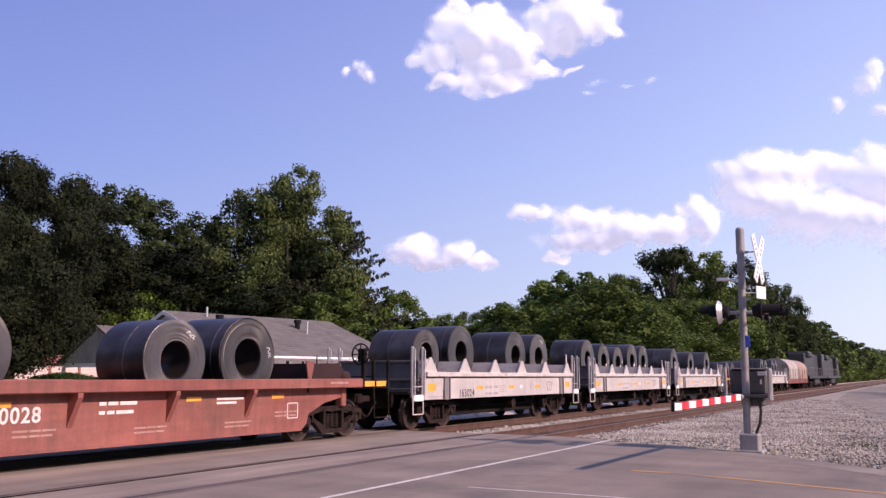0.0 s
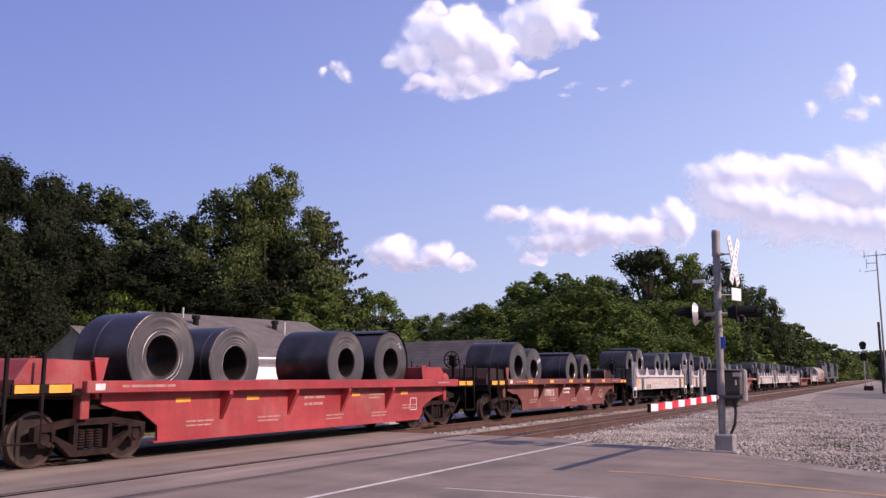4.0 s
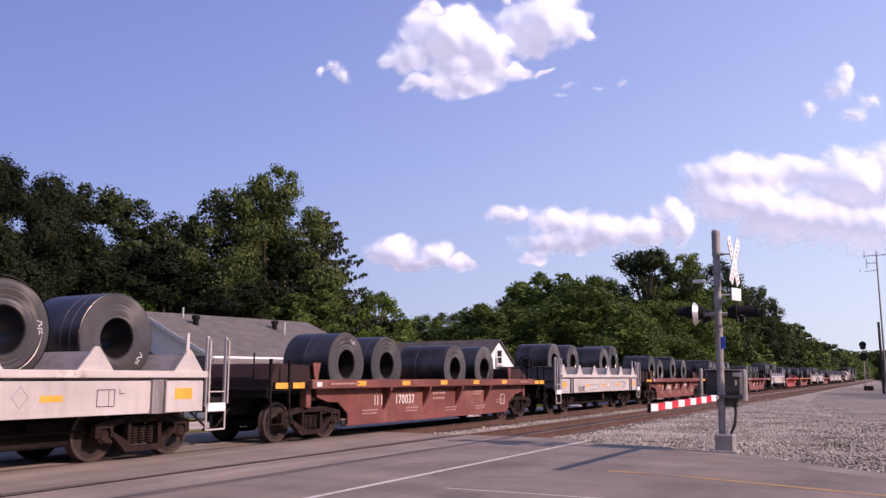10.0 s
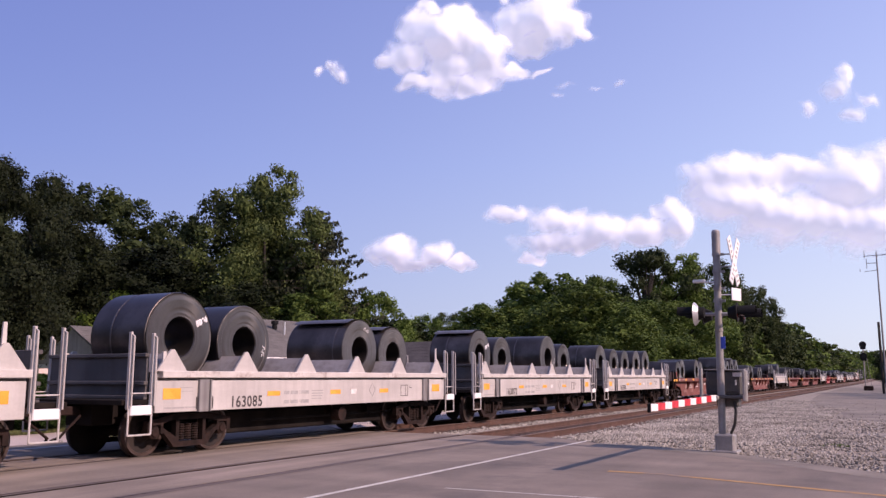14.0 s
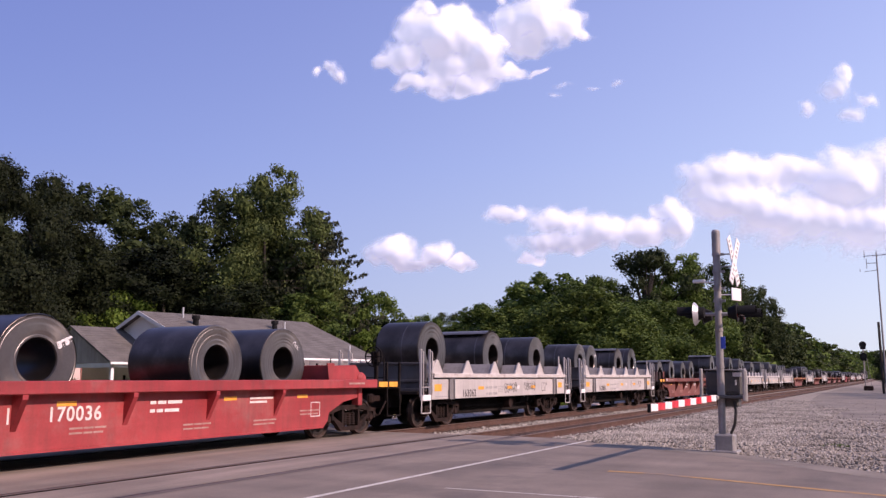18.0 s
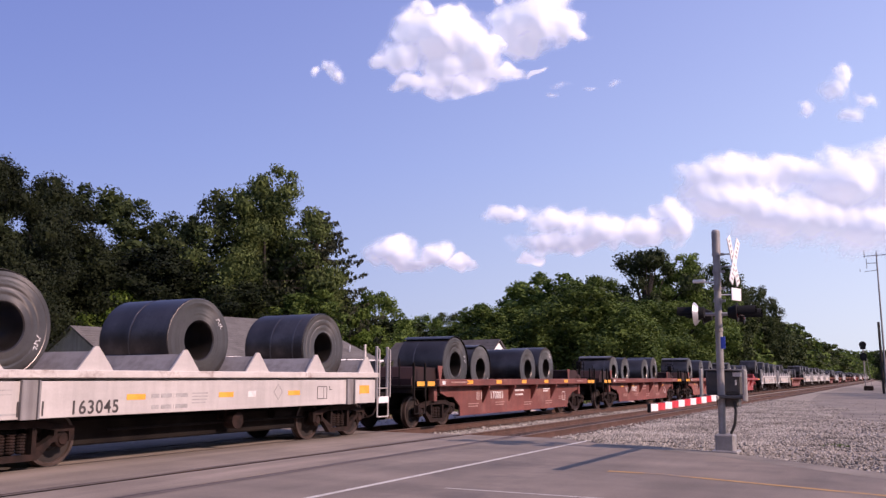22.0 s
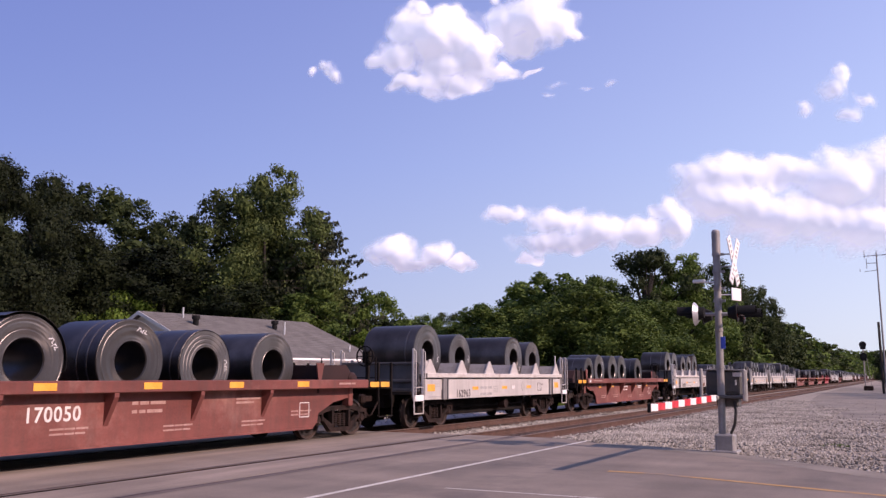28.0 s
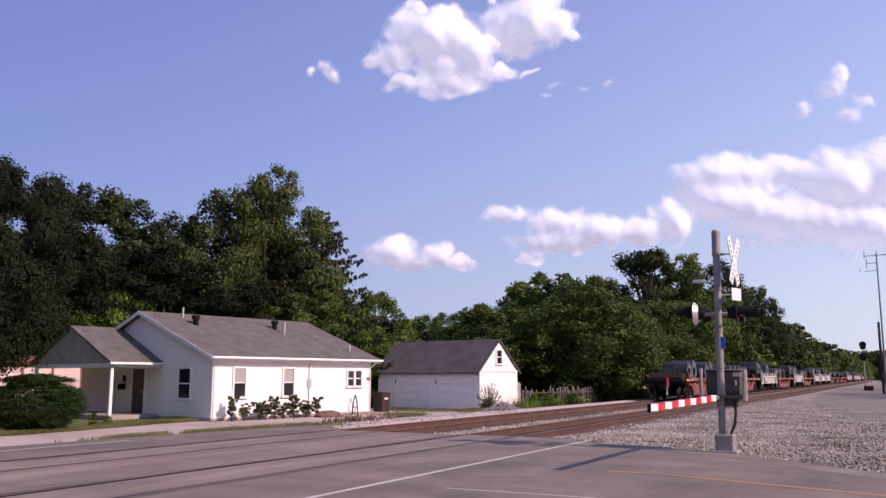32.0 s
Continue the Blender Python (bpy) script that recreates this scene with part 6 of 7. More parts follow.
# ---- crossing signal ----
def crossing_signal():
    s = thing("crossing_signal", pose(-3.12, 17.62, 0, 0, 0.8, 0), "galvanised level-crossing mast with crossbuck, lamps and lowered striped gate", "crossing signal")
    bm = bmesh.new()
    box(bm, 0.06, 0, 0.17, 0.36, 0.36, 0.36, 0.03)
    box(bm, 0.06, 0, 0.0, 0.5, 0.5, 0.08, 0.02)
    part("base", bm, M_GALV, s, "grey cast junction base")
    pole = part("mast", rod(bmesh.new(), (0, 0, 0.3), (0, 0, 4.4), 0.073, 20), M_GALV, s, "grey steel mast", True)
    bm = bmesh.new()
    lathe(bm, [(3.95, 0.07), (3.95, 0.085), (4.42, 0.085), (4.46, 0.06), (4.46, 0.0)], "z", 18, closed=False)
    part("cap", bm, M_GALV, pole)
    for z in (3.0, 3.25, 3.6, 3.95):
        bm = bmesh.new()
        lathe(bm, [(z - 0.03, 0.066), (z - 0.03, 0.09), (z + 0.03, 0.09), (z + 0.03, 0.066)], "z", 14)
        box(bm, 0.1, 0, z, 0.1, 0.05, 0.05)
        part("clamp", bm, M_GALV, s)
    # crossbuck: two blades facing along the road
    for k in (-1, 1):
        b = part("crossbuck_blade", box(bmesh.new(), 0, 0, 0, 0.02, 1.06, 0.20, 0.004), M_WHITESTRIPE, s, "white reflective crossbuck blade")
        b.matrix_basis = pose(0.34 + 0.012 * k, 0.0, 3.80, k * 60, 0, -9)
        bm = bmesh.new()
        for i in range(9):
            if i != 4:
                box(bm, 0.012, -0.44 + i * 0.11, 0, 0.003, 0.045, 0.085)
        tagged(part("letter_bar", bm, M_FAINT, b), kind="stuff")
    bm = bmesh.new()
    for z in (3.7, 3.95):
        rod(bm, (0.05, 0, z), (0.34, 0, z), 0.014, 8)
    part("sign_bracket", bm, M_GALV, s)
    bm = bmesh.new()
    box(bm, 0.36, 0.0, 3.12, 0.02, 0.36, 0.25, 0.004, Matrix.Rotation(radians(-20), 4, "Z"))
    rod(bm, (0.05, 0, 3.12), (0.36, 0, 3.12), 0.012, 8)
    part("track_plate", bm, M_WHITESTRIPE, s, "small white plate under the crossbuck")
    bm = bmesh.new()
    rod(bm, (-0.05, 0, 3.38), (-0.45, -0.05, 3.39), 0.015, 8)
    box(bm, -0.35, -0.05, 3.41, 0.25, 0.1, 0.06, 0.01)
    part("side_plate", bm, M_WHITESTRIPE, s, "small white bracket box")
    # lamps in pairs, one pair each way
    bm = bmesh.new()
    rod(bm, (0.42, -0.42, 2.73), (0.42, 0.42, 2.73), 0.03, 8)
    rod(bm, (-0.40, -0.42, 2.73), (-0.40, 0.42, 2.73), 0.03, 8)
    rod(bm, (-0.40, 0, 2.73), (0.42, 0, 2.73), 0.035, 8)
    part("lamp_arm", bm, M_GALV, s)
    for d, x in ((1, 0.42), (-1, -0.36)):
        for y in (-0.4, 0.4):
            bm = bmesh.new()
            lathe(bm, [(0, 0.001), (0, 0.19), (0.02, 0.19), (0.02, 0.001)], "x", 24, closed=False)
            lathe(bm, [(-0.16, 0.001), (-0.16, 0.10), (-0.02, 0.15), (0, 0.15)], "x", 18, closed=False)
            u = part("lamp_unit", bm, M_BLACKMETAL, s, "black round crossing lamp", True)
            u.matrix_basis = pose(x, y, 2.73, 0, 0, 0 if d == 1 else 180)
            bm = bmesh.new()
            prof = [(0.13 * math.cos(radians(a)), 0.13 * math.sin(radians(a))) for a in range(-20, 201, 20)]
            inner = [(0.122 * math.cos(radians(a)), 0.122 * math.sin(radians(a))) for a in range(200, -21, -20)]
            prism(bm, prof + inner, "x", 0.02, 0.36)
            part("visor", bm, M_BLACKMETAL, u)
            part("lens", rod(bmesh.new(), (0.02, 0, 0), (0.03, 0, 0), 0.12, 20), M_REDLENS, u)
    for y in (-0.42, 0.2):
        bm = bmesh.new()
        lathe(bm, [(0, 0.001), (0.0, 0.12), (0.06, 0.2), (0.09, 0.22), (0.09, 0.001)], "x", 20, closed=False)
        u = part("lamp_back", bm, M_ALU, s, "bright silver lamp housing", True)
        u.matrix_basis = pose(-0.30 if y < 0 else -0.42, y, 2.73, 0, 0, 180)
    # gate machine
    bm = bmesh.new()
    box(bm, 0.03, 0.34, 1.35, 0.70, 0.45, 0.5, 0.04)
    box(bm, 0.0, 0.20, 1.08, 0.86, 0.72, 0.06, 0.01)
    box(bm, 0.11, 0.22, 0.97, 0.42, 0.4, 0.18, 0.03)
    gm = part("gate_machine", bm, M_MACHINE, s, "grey gate mechanism box")
    part("machine_door", box(bmesh.new(), 0.03, 0.108, 1.36, 0.58, 0.012, 0.38, 0.01), M_MACHINE, gm)
    part("latch", box(bmesh.new(), 0.27, 0.095, 1.36, 0.03, 0.02, 0.1, 0.005), M_ALU, gm)
    for x in (-0.38, 0.38):
        part("bolt", rod(bmesh.new(), (x, -0.1, 1.06), (x, -0.1, 1.13), 0.02, 8), M_GALV, gm)
    part("top_plate", box(bmesh.new(), 0.03, 0.34, 1.612, 0.74, 0.5, 0.025, 0.008), M_GALV, gm)
    for z in (1.02, 1.66, 2.4):
        bm = bmesh.new()
        lathe(bm, [(z - 0.02, 0.07), (z - 0.02, 0.082), (z + 0.02, 0.082), (z + 0.02, 0.07)], "z", 16)
        box(bm, 0.0, -0.09, z, 0.05, 0.04, 0.04)
        part("pole_band", bm, M_GALV, s)
    for x in (-0.36, 0.46):
        bm = bmesh.new()
        box(bm, x, -0.12, 1.32, 0.05, 0.12, 0.62, 0.01)
        for k in range(5):
            rod(bm, (x - 0.03, -0.12, 1.1 + k * 0.11), (x + 0.03, -0.12, 1.1 + k * 0.11), 0.025, 8)
        if x > 0:
            box(bm, 0.49, -0.1, 1.3, 0.05, 0.14, 0.62, 0.02)
        part("counterweight", bm, M_GALV, s, "bolted grey counterweight bar")
    bm = bmesh.new()
    box(bm, 0.3, 0.09, 1.52, 0.16, 0.05, 0.08)
    part("light_bracket", bm, M_ALU, s)
    # arm
    A, B = Vector((-0.06, -0.32, 1.06)), Vector((-0.23, -4.72, 0.995))
    n = 11
    d = (B - A) / n
    rz = math.degrees(math.atan2(-d.x, d.y))
    arm = part("gate_arm", rod(bmesh.new(), A + Vector((0, 0.4, 0.005)), A, 0.05, 8), M_GALV, s, "lowered red and white striped gate arm")
    for i in range(n):
        c = A + d * (i + 0.5)
        st = part("arm_stripe", box(bmesh.new(), 0, 0, 0, 0.035, d.length - 0.001, 0.12 - 0.001 * i), M_WHITESTRIPE if i % 2 == 0 else M_REDSTRIPE, arm)
        st.matrix_basis = Matrix.Translation(c) @ pose(0, 0, 0, math.degrees(math.atan2(-d.z, d.length)), 0, rz)
    part("arm_end", box(bmesh.new(), B.x, B.y - 0.02, B.z, 0.05, 0.03, 0.13), M_BLACKMETAL, arm)
    part("emblem_plate", box(bmesh.new(), 0.08, -0.06, 2.15, 0.09, 0.012, 0.24, 0.004), M_BLUE, s, "small blue enamel plate")
    pts = [Vector((0.25, -0.05, 1.0)), Vector((0.28, -0.06, 0.8)), Vector((0.25, -0.06, 0.55)), Vector((0.17, -0.05, 0.36))]
    bm = bmesh.new()
    for p, q in zip(pts, pts[1:]):
        rod(bm, p, q, 0.028, 8)
    part("cable", bm, M_CABLE, s, "black flexible conduit")
    return s


crossing_signal()


def block_signal(x, y, top, label):
    s = thing("block_signal", pose(x, y, -0.05), label, "railway signal")
    part("mast", rod(bmesh.new(), (0, 0, 0), (0, 0, top), 0.07, 10), M_GREYDARK, s)
    for z in (top - 0.3, top - 1.65):
        bm = bmesh.new()
        rod(bm, (0, -0.12, z), (0, -0.16, z), 0.40, 18)
        rod(bm, (0, 0.1, z), (0, -0.12, z), 0.25, 12)
        box(bm, 0, -0.14, z - 0.3, 0.6, 0.05, 0.5, 0.05)
        part("signal_head", bm, M_BLACKMETAL, s, "black round signal head")
    bm = bmesh.new()
    for k in (-0.2, 0.2):
        rod(bm, (0.5 + k, 0.3, 0), (0.1 + k * 0.5, 0.1, top - 0.4), 0.02, 6)
    part("ladder", bm, M_GREYDARK, s)
    part("case", box(bmesh.new(), 0.4, -3.4, 0.26, 1.0, 0.6, 0.55, 0.08), M_TRUCK, s, "low dark relay case")


block_signal(-3.2, 112.0, 5.65, "tall black two-head railway signal beside the track")
block_signal(-17.2, 118.0, 6.4, "dark railway signal before the trees")


def radio_mast():
    s = thing("radio_mast", pose(-0.80, 90.0, -0.05), "slender grey steel radio mast with dipole antennas", "radio mast")
    part("pole", rod(bmesh.new(), (0, 0, 0), (0, 0, 13.4), 0.10, 10, 0.065), M_GREYDARK, s)
    bm = bmesh.new()
    rod(bm, (-1.1, 0, 13.1), (0.9, 0, 13.15), 0.035, 6)
    rod(bm, (-0.9, 0, 12.4), (0.0, 0, 12.4), 0.03, 6)
    for x, z0, z1 in ((-1.05, 12.9, 13.7), (0.0, 12.9, 13.6), (0.9, 12.7, 13.8), (-0.9, 11.9, 12.9), (-1.5, 11.6, 11.9)):
        rod(bm, (x, 0, z0), (x, 0, z1), 0.03, 6)
    rod(bm, (-1.1, 0, 11.6), (0.0, 0, 11.7), 0.025, 6)
    part("antenna", bm, M_GREYDARK, s)
    s2 = thing("utility_pole", pose(-1.05, 88.0, -0.05), "short dark wooden pole beside the mast", "pole")
    part("shaft", rod(bmesh.new(), (0, 0, 0), (0, 0, 6.6), 0.115, 10), M_BARK, s2)


radio_mast()
# ---- trees ----
def leaf_cloud(rnd, centres, radii, per, size, squash=0.8, core=9):
    """Leaves as small triangles set through clumps, on a few broad ones deep inside."""
    pts, sz, outs = [], [], []
    for c, r in zip(centres, radii):
        n = int(per * r * r)
        d = rnd.normal(size=(n, 3))
        d /= np.linalg.norm(d, axis=1)[:, None]
        rad = r * (rnd.uniform(0.25, 1.0, n) ** 0.6 + 0.05 * rnd.normal(size=n) ** 2)
        pts.append(c + d * rad[:, None] * np.array([1, 1, squash]))
        sz.append(size * rnd.uniform(0.6, 1.4, n))
        outs.append(d)
        d = rnd.normal(size=(core, 3))
        d /= np.linalg.norm(d, axis=1)[:, None]
        pts.append(c + d * r * 0.42)
        sz.append(np.full(core, r * 0.42))
        outs.append(d)
    p = np.concatenate(pts)
    n = len(p)
    # leaves lie roughly along the clump's skin
    out = np.concatenate(outs) + 0.55 * rnd.normal(size=(n, 3))
    a = np.cross(out, rnd.normal(size=(n, 3)))
    a /= np.linalg.norm(a, axis=1)[:, None]
    b = np.cross(out, a)
    b /= np.linalg.norm(b, axis=1)[:, None]
    s = np.concatenate(sz)[:, None]
    v = np.stack([p - a * s * 0.8 - b * s * 0.6, p + a * s * 1.1, p - a * s * 0.5 + b * s * 0.8], 1).reshape(-1, 3)
    f = (np.arange(n * 3).reshape(-1, 3))
    return v, f


def fast_mesh(name, v, f, material):
    me = bpy.data.meshes.new(name)
    n, k = len(f), f.shape[1]
    me.vertices.add(len(v))
    me.vertices.foreach_set("co", np.ascontiguousarray(v, dtype=np.float32).ravel())
    me.loops.add(n * k)
    me.loops.foreach_set("vertex_index", np.ascontiguousarray(f, dtype=np.int32).ravel())
    me.polygons.add(n)
    me.polygons.foreach_set("loop_start", np.arange(0, n * k, k, dtype=np.int32))
    me.update(calc_edges=True)
    me.materials.append(material)
    return me


def limbs(rnd, height, reach, base, r0, ends):
    """Trunk and main limbs, tapered."""
    bm = bmesh.new()
    lean = Vector((rnd.uniform(-0.3, 0.3), rnd.uniform(-0.3, 0.3), 0))
    a = Vector((0, 0, -0.3))
    for i in range(4):
        b = Vector((lean.x * (i + 1) / 4, lean.y * (i + 1) / 4, height * 0.72 * (i + 1) / 4))
        rod(bm, a, b, r0 * (1 - i * 0.2), 9, r0 * (1 - (i + 1) * 0.2))
        a = b
    for c in ends:
        z = min(height * 0.6, max(base * 0.8, c[2] * 0.55))
        s = Vector((lean.x * 0.6, lean.y * 0.6, z))
        e = Vector(c)
        m = s.lerp(e, 0.5) + Vector((0, 0, 0.3))
        rod(bm, s, m, r0 * 0.4, 6, r0 * 0.26)
        rod(bm, m, e, r0 * 0.26, 6, r0 * 0.08)
    return bm


def make_tree(kind, seed, material, fine=1.0):
    """A tree about 10 m high with a crown about 4 m in radius, to be scaled."""
    rnd = np.random.RandomState(seed)
    t = thing("tree", pose(0, 0, 0), "", "")
    H, R = 10.0, 3.6
    centres, radii = [], []
    if kind in ("broad", "raised", "tall"):
        base, n, per, size = 1.4, 64, 400, 0.095
        for i in range(n):
            h = (i + rnd.uniform(0.1, 0.9)) / n
            if kind != "tall":
                w = R * (0.35 + 0.65 * math.sin(math.pi * (0.10 + 0.80 * h))) * (1 if h < 0.7 else 1 - 1.6 * (h - 0.7))
            else:
                w = R * 0.82 * (1.08 - h ** 1.8)
            a = i * 2.4 + rnd.uniform(-0.5, 0.5)
            q = 0.4 if i % 4 == 0 else rnd.uniform(0.68, 1.06)
            r = rnd.uniform(0.65, 1.1) * (1.22 - 0.5 * h)
            foot = 2.5 if kind == "raised" else 1.0
            centres.append((w * q * math.cos(a), w * q * math.sin(a), foot + h * (H - foot - r * 0.75)))
            radii.append(r)
        for i in range(9):
            a, h = rnd.uniform(0, 6.28), rnd.uniform(0.7, 1.0)
            w = R * (1.15 - h) * 1.6
            centres.append((w * math.cos(a), w * math.sin(a), h * H))
            radii.append(rnd.uniform(0.28, 0.45))
    elif kind == "sparse":
        base, n, per, size = 3.0, 34, 480, 0.09
        for i in range(n):
            h = rnd.uniform(0.38, 1.0)
            w = R * 1.1 * math.sin(math.pi * (0.15 + 0.75 * h))
            a, q = rnd.uniform(0, 6.28), rnd.uniform(0.3, 1.0)
            r = rnd.uniform(0.5, 1.05)
            centres.append((w * q * math.cos(a), w * q * math.sin(a), min(H - r * 0.7, h * H)))
            radii.append(r)
    elif kind == "shrub":
        base, n, per, size = 0.3, 26, 420, 0.13
        for i in range(n):
            h = rnd.uniform(0.05, 0.95)
            a, q = rnd.uniform(0, 6.28), rnd.uniform(0.2, 1.0)
            w = R * 1.15 * (1.15 - h ** 2)
            r = rnd.uniform(1.0, 1.9) * (1.2 - 0.5 * h)
            centres.append((w * q * math.cos(a), w * q * math.sin(a), min(H - r * 0.8, max(r * 0.6, h * H))))
            radii.append(r)
    elif kind == "bush":
        base, n, per, size = 0.5, 150, 420, 0.075
        for i in range(n):
            h = (i + 0.5) / n
            a, w = i * 2.4, 3.35 * (1 - abs(2 * h - 0.9) ** 2.6 * 0.75)
            centres.append((w * math.cos(a), w * math.sin(a), 0.8 + h * 8.2 + rnd.uniform(-0.35, 0.35)))
            radii.append(rnd.uniform(0.72, 1.0))
        for i in range(30):
            a, q = i * 2.4, math.sqrt(i / 30)
            centres.append((2.6 * q * math.cos(a), 2.6 * q * math.sin(a), 8.6 + 0.9 * (1 - q * q)))
            radii.append(rnd.uniform(0.6, 0.8))
    elif kind == "ragged":
        base, n, per, size = 2.0, 30, 110, 0.34
        for i in range(n):
            a, q, h = rnd.uniform(0, 6.28), rnd.uniform(0.2, 1.0), rnd.uniform(0.15, 1.0)
            centres.append((3.0 * q * math.cos(a), 3.0 * q * math.sin(a), 1.0 + h * 8.2))
            radii.append(rnd.uniform(0.5, 1.0))
    centres = np.array(centres)
    v, f = leaf_cloud(rnd, centres, radii, per * fine, size / math.sqrt(fine), core=0 if kind == "ragged" else 9)
    trunk = part("trunk", limbs(rnd, H, R, base, 0.22, centres[: (n if kind == "sparse" else 12)]), M_BARK, t)
    c = new("crown", fast_mesh("crown", v, f, material))
    c.parent = t
    return t


def make_spruce(seed):
    rnd = np.random.RandomState(seed)
    t = thing("tree", pose(0, 0, 0), "", "")
    H = 10.0
    part("trunk", rod(bmesh.new(), (0, 0, -0.3), (0, 0, H * 0.97), 0.2, 9, 0.03), M_BARK, t)
    bm = bmesh.new()
    P = []
    z, whorl = 1.0, 0
    while z < H - 0.15:
        w = 3.5 * (1 - z / H) ** 0.7 + 0.12
        for i in range(5):
            a = whorl * 0.9 + i * 1.257 + rnd.uniform(-0.2, 0.2)
            L = w * rnd.uniform(0.62, 1.08)
            zb = z + rnd.uniform(-0.15, 0.15)
            ca, sa = math.cos(a), math.sin(a)
            def along(q):
                return zb - 0.42 * L * math.sin(q * 2.3) * 0.55 + 0.16 * L * q * q
            for k in range(max(4, int(L * 13))):
                q = 0.12 + 0.88 * (k + rnd.rand()) / max(4, int(L * 13))
                side = rnd.normal() * 0.16 * (1.15 - q) * L * 0.5
                drop = rnd.uniform(0.12, 0.50) * (1.1 - 0.55 * q)
                for j in range(int(34 * drop) + 3):
                    t0 = rnd.rand()
                    P.append((q * L * ca - side * sa + rnd.normal() * 0.025, q * L * sa + side * ca + rnd.normal() * 0.025, along(q) - drop * t0))
            prev = Vector((0, 0, zb))
            for q in (0.3, 0.6, 0.97):
                nxt = Vector((q * L * ca, q * L * sa, along(q)))
                rod(bm, prev, nxt, 0.04 * (1.1 - q), 5, 0.04 * (0.85 - 0.75 * q))
                prev = nxt
        z += 0.62 * (1 - 0.35 * z / H)
        whorl += 1
    tagged(part("bough_wood", bm, M_BARK, t), kind="stuff")
    p = np.array(P)
    n = len(p)
    a = np.stack([rnd.normal(size=n) * 0.35, rnd.normal(size=n) * 0.35, -np.ones(n)], 1)
    a /= np.linalg.norm(a, axis=1)[:, None]
    b = np.cross(a, rnd.normal(size=(n, 3)))
    b /= np.linalg.norm(b, axis=1)[:, None]
    s = rnd.uniform(0.05, 0.12, n)[:, None]
    v = np.stack([p - a * s, p - b * s * 0.35, p + a * s, p + b * s * 0.35], 1).reshape(-1, 3)
    c = new("crown", fast_mesh("crown", v, np.arange(n * 4).reshape(-1, 4), M_NEEDLE))
    c.parent = t
    return t


STOCK = {"near": make_tree("raised", 41, M_LEAF_SHADE, 3.0), "deep": make_tree("broad", 43, M_LEAF_DEEPSHADE, 1.8), "dark1": make_tree("broad", 1, M_LEAF_DARK, 1.5), "dark2": make_tree("broad", 2, M_LEAF_DARK, 1.5), "olive": make_tree("broad", 42, M_LEAF_OLIVE, 2.2), "dark3": make_tree("tall", 3, M_LEAF_OLIVE),
         "mid1": make_tree("broad", 4, M_LEAF_MID, 0.8), "mid2": make_tree("tall", 5, M_LEAF_MID, 0.8), "mid3": make_tree("broad", 6, M_LEAF_MID, 0.8),
         "sparse": make_tree("sparse", 7, M_LEAF_DARK), "sparse2": make_tree("sparse", 12, M_LEAF_MID), "bright": make_tree("shrub", 8, M_LEAF_BRIGHT), "shrub": make_tree("shrub", 9, M_LEAF_MID),
         "hedge": make_tree("shrub", 10, M_LEAF_DARK), "bush": make_tree("bush", 31, M_LEAF_BOX), "ragged": make_tree("ragged", 32, M_LEAF_PALE), "ragged2": make_tree("ragged", 33, M_LEAF_DUSTY), "weeds": make_tree("ragged", 34, M_LEAF_BRIGHT),
         "far1": make_tree("broad", 21, M_LEAF_MID, 0.18), "far2": make_tree("tall", 22, M_LEAF_MID, 0.18),
         "far3": make_tree("broad", 23, M_LEAF_DARK, 0.18), "far4": make_tree("shrub", 24, M_LEAF_MID, 0.2), "spruce": make_spruce(11)}
LABELS = {"deep": "tall deep green broadleaf tree, shade painted into its leaves", "olive": "tall olive green broadleaf tree in full leaf", "near": "green broadleaf tree overhanging the porch, leaves darkened for shade", "dark1": "tall dark green broadleaf tree in full leaf", "dark2": "tall dark green broadleaf tree in full leaf", "dark3": "tall narrow olive green tree",
          "mid1": "green broadleaf tree in full leaf", "mid2": "tall green tree in full leaf", "mid3": "green broadleaf tree in full leaf", "sparse": "tall open-crowned tree with bare limbs showing",
          "sparse2": "tall open-crowned green tree", "bright": "bright yellow-green young tree", "shrub": "green leafy shrub in full leaf", "hedge": "dense dark green rounded shrub", "bush": "large dense clipped dark green bush", "ragged": "small ragged pale green garden bush", "ragged2": "small ragged green bush", "weeds": "patch of low green weeds", "far1": "distant green broadleaf tree", "far2": "distant tall green tree", "far3": "distant dark green tree", "far4": "distant green leafy shrub",
          "spruce": "old spruce with drooping ragged boughs"}
FRESH = set(STOCK)
_turn = random.Random(77)


def plant(kind, x, y, height, radius, z=-0.45, name="tree", category="tree", group="", turn=None):
    s = radius / (3.6 if kind != "spruce" else 3.2)
    m = pose(x, y, z, 0, 0, _turn.uniform(0, 360) if turn is None else turn) @ Matrix.Diagonal((s, s, height / 10.0, 1))
    if kind in FRESH:
        FRESH.discard(kind)
        t = STOCK[kind]
        t.matrix_basis = m
    else:
        k = STOCK[kind].scale
        t = copy_thing(STOCK[kind], m @ Matrix.Diagonal((1 / k.x, 1 / k.y, 1 / k.z, 1)))
    t.name = name
    return tagged(t, LABELS[kind], category, group)


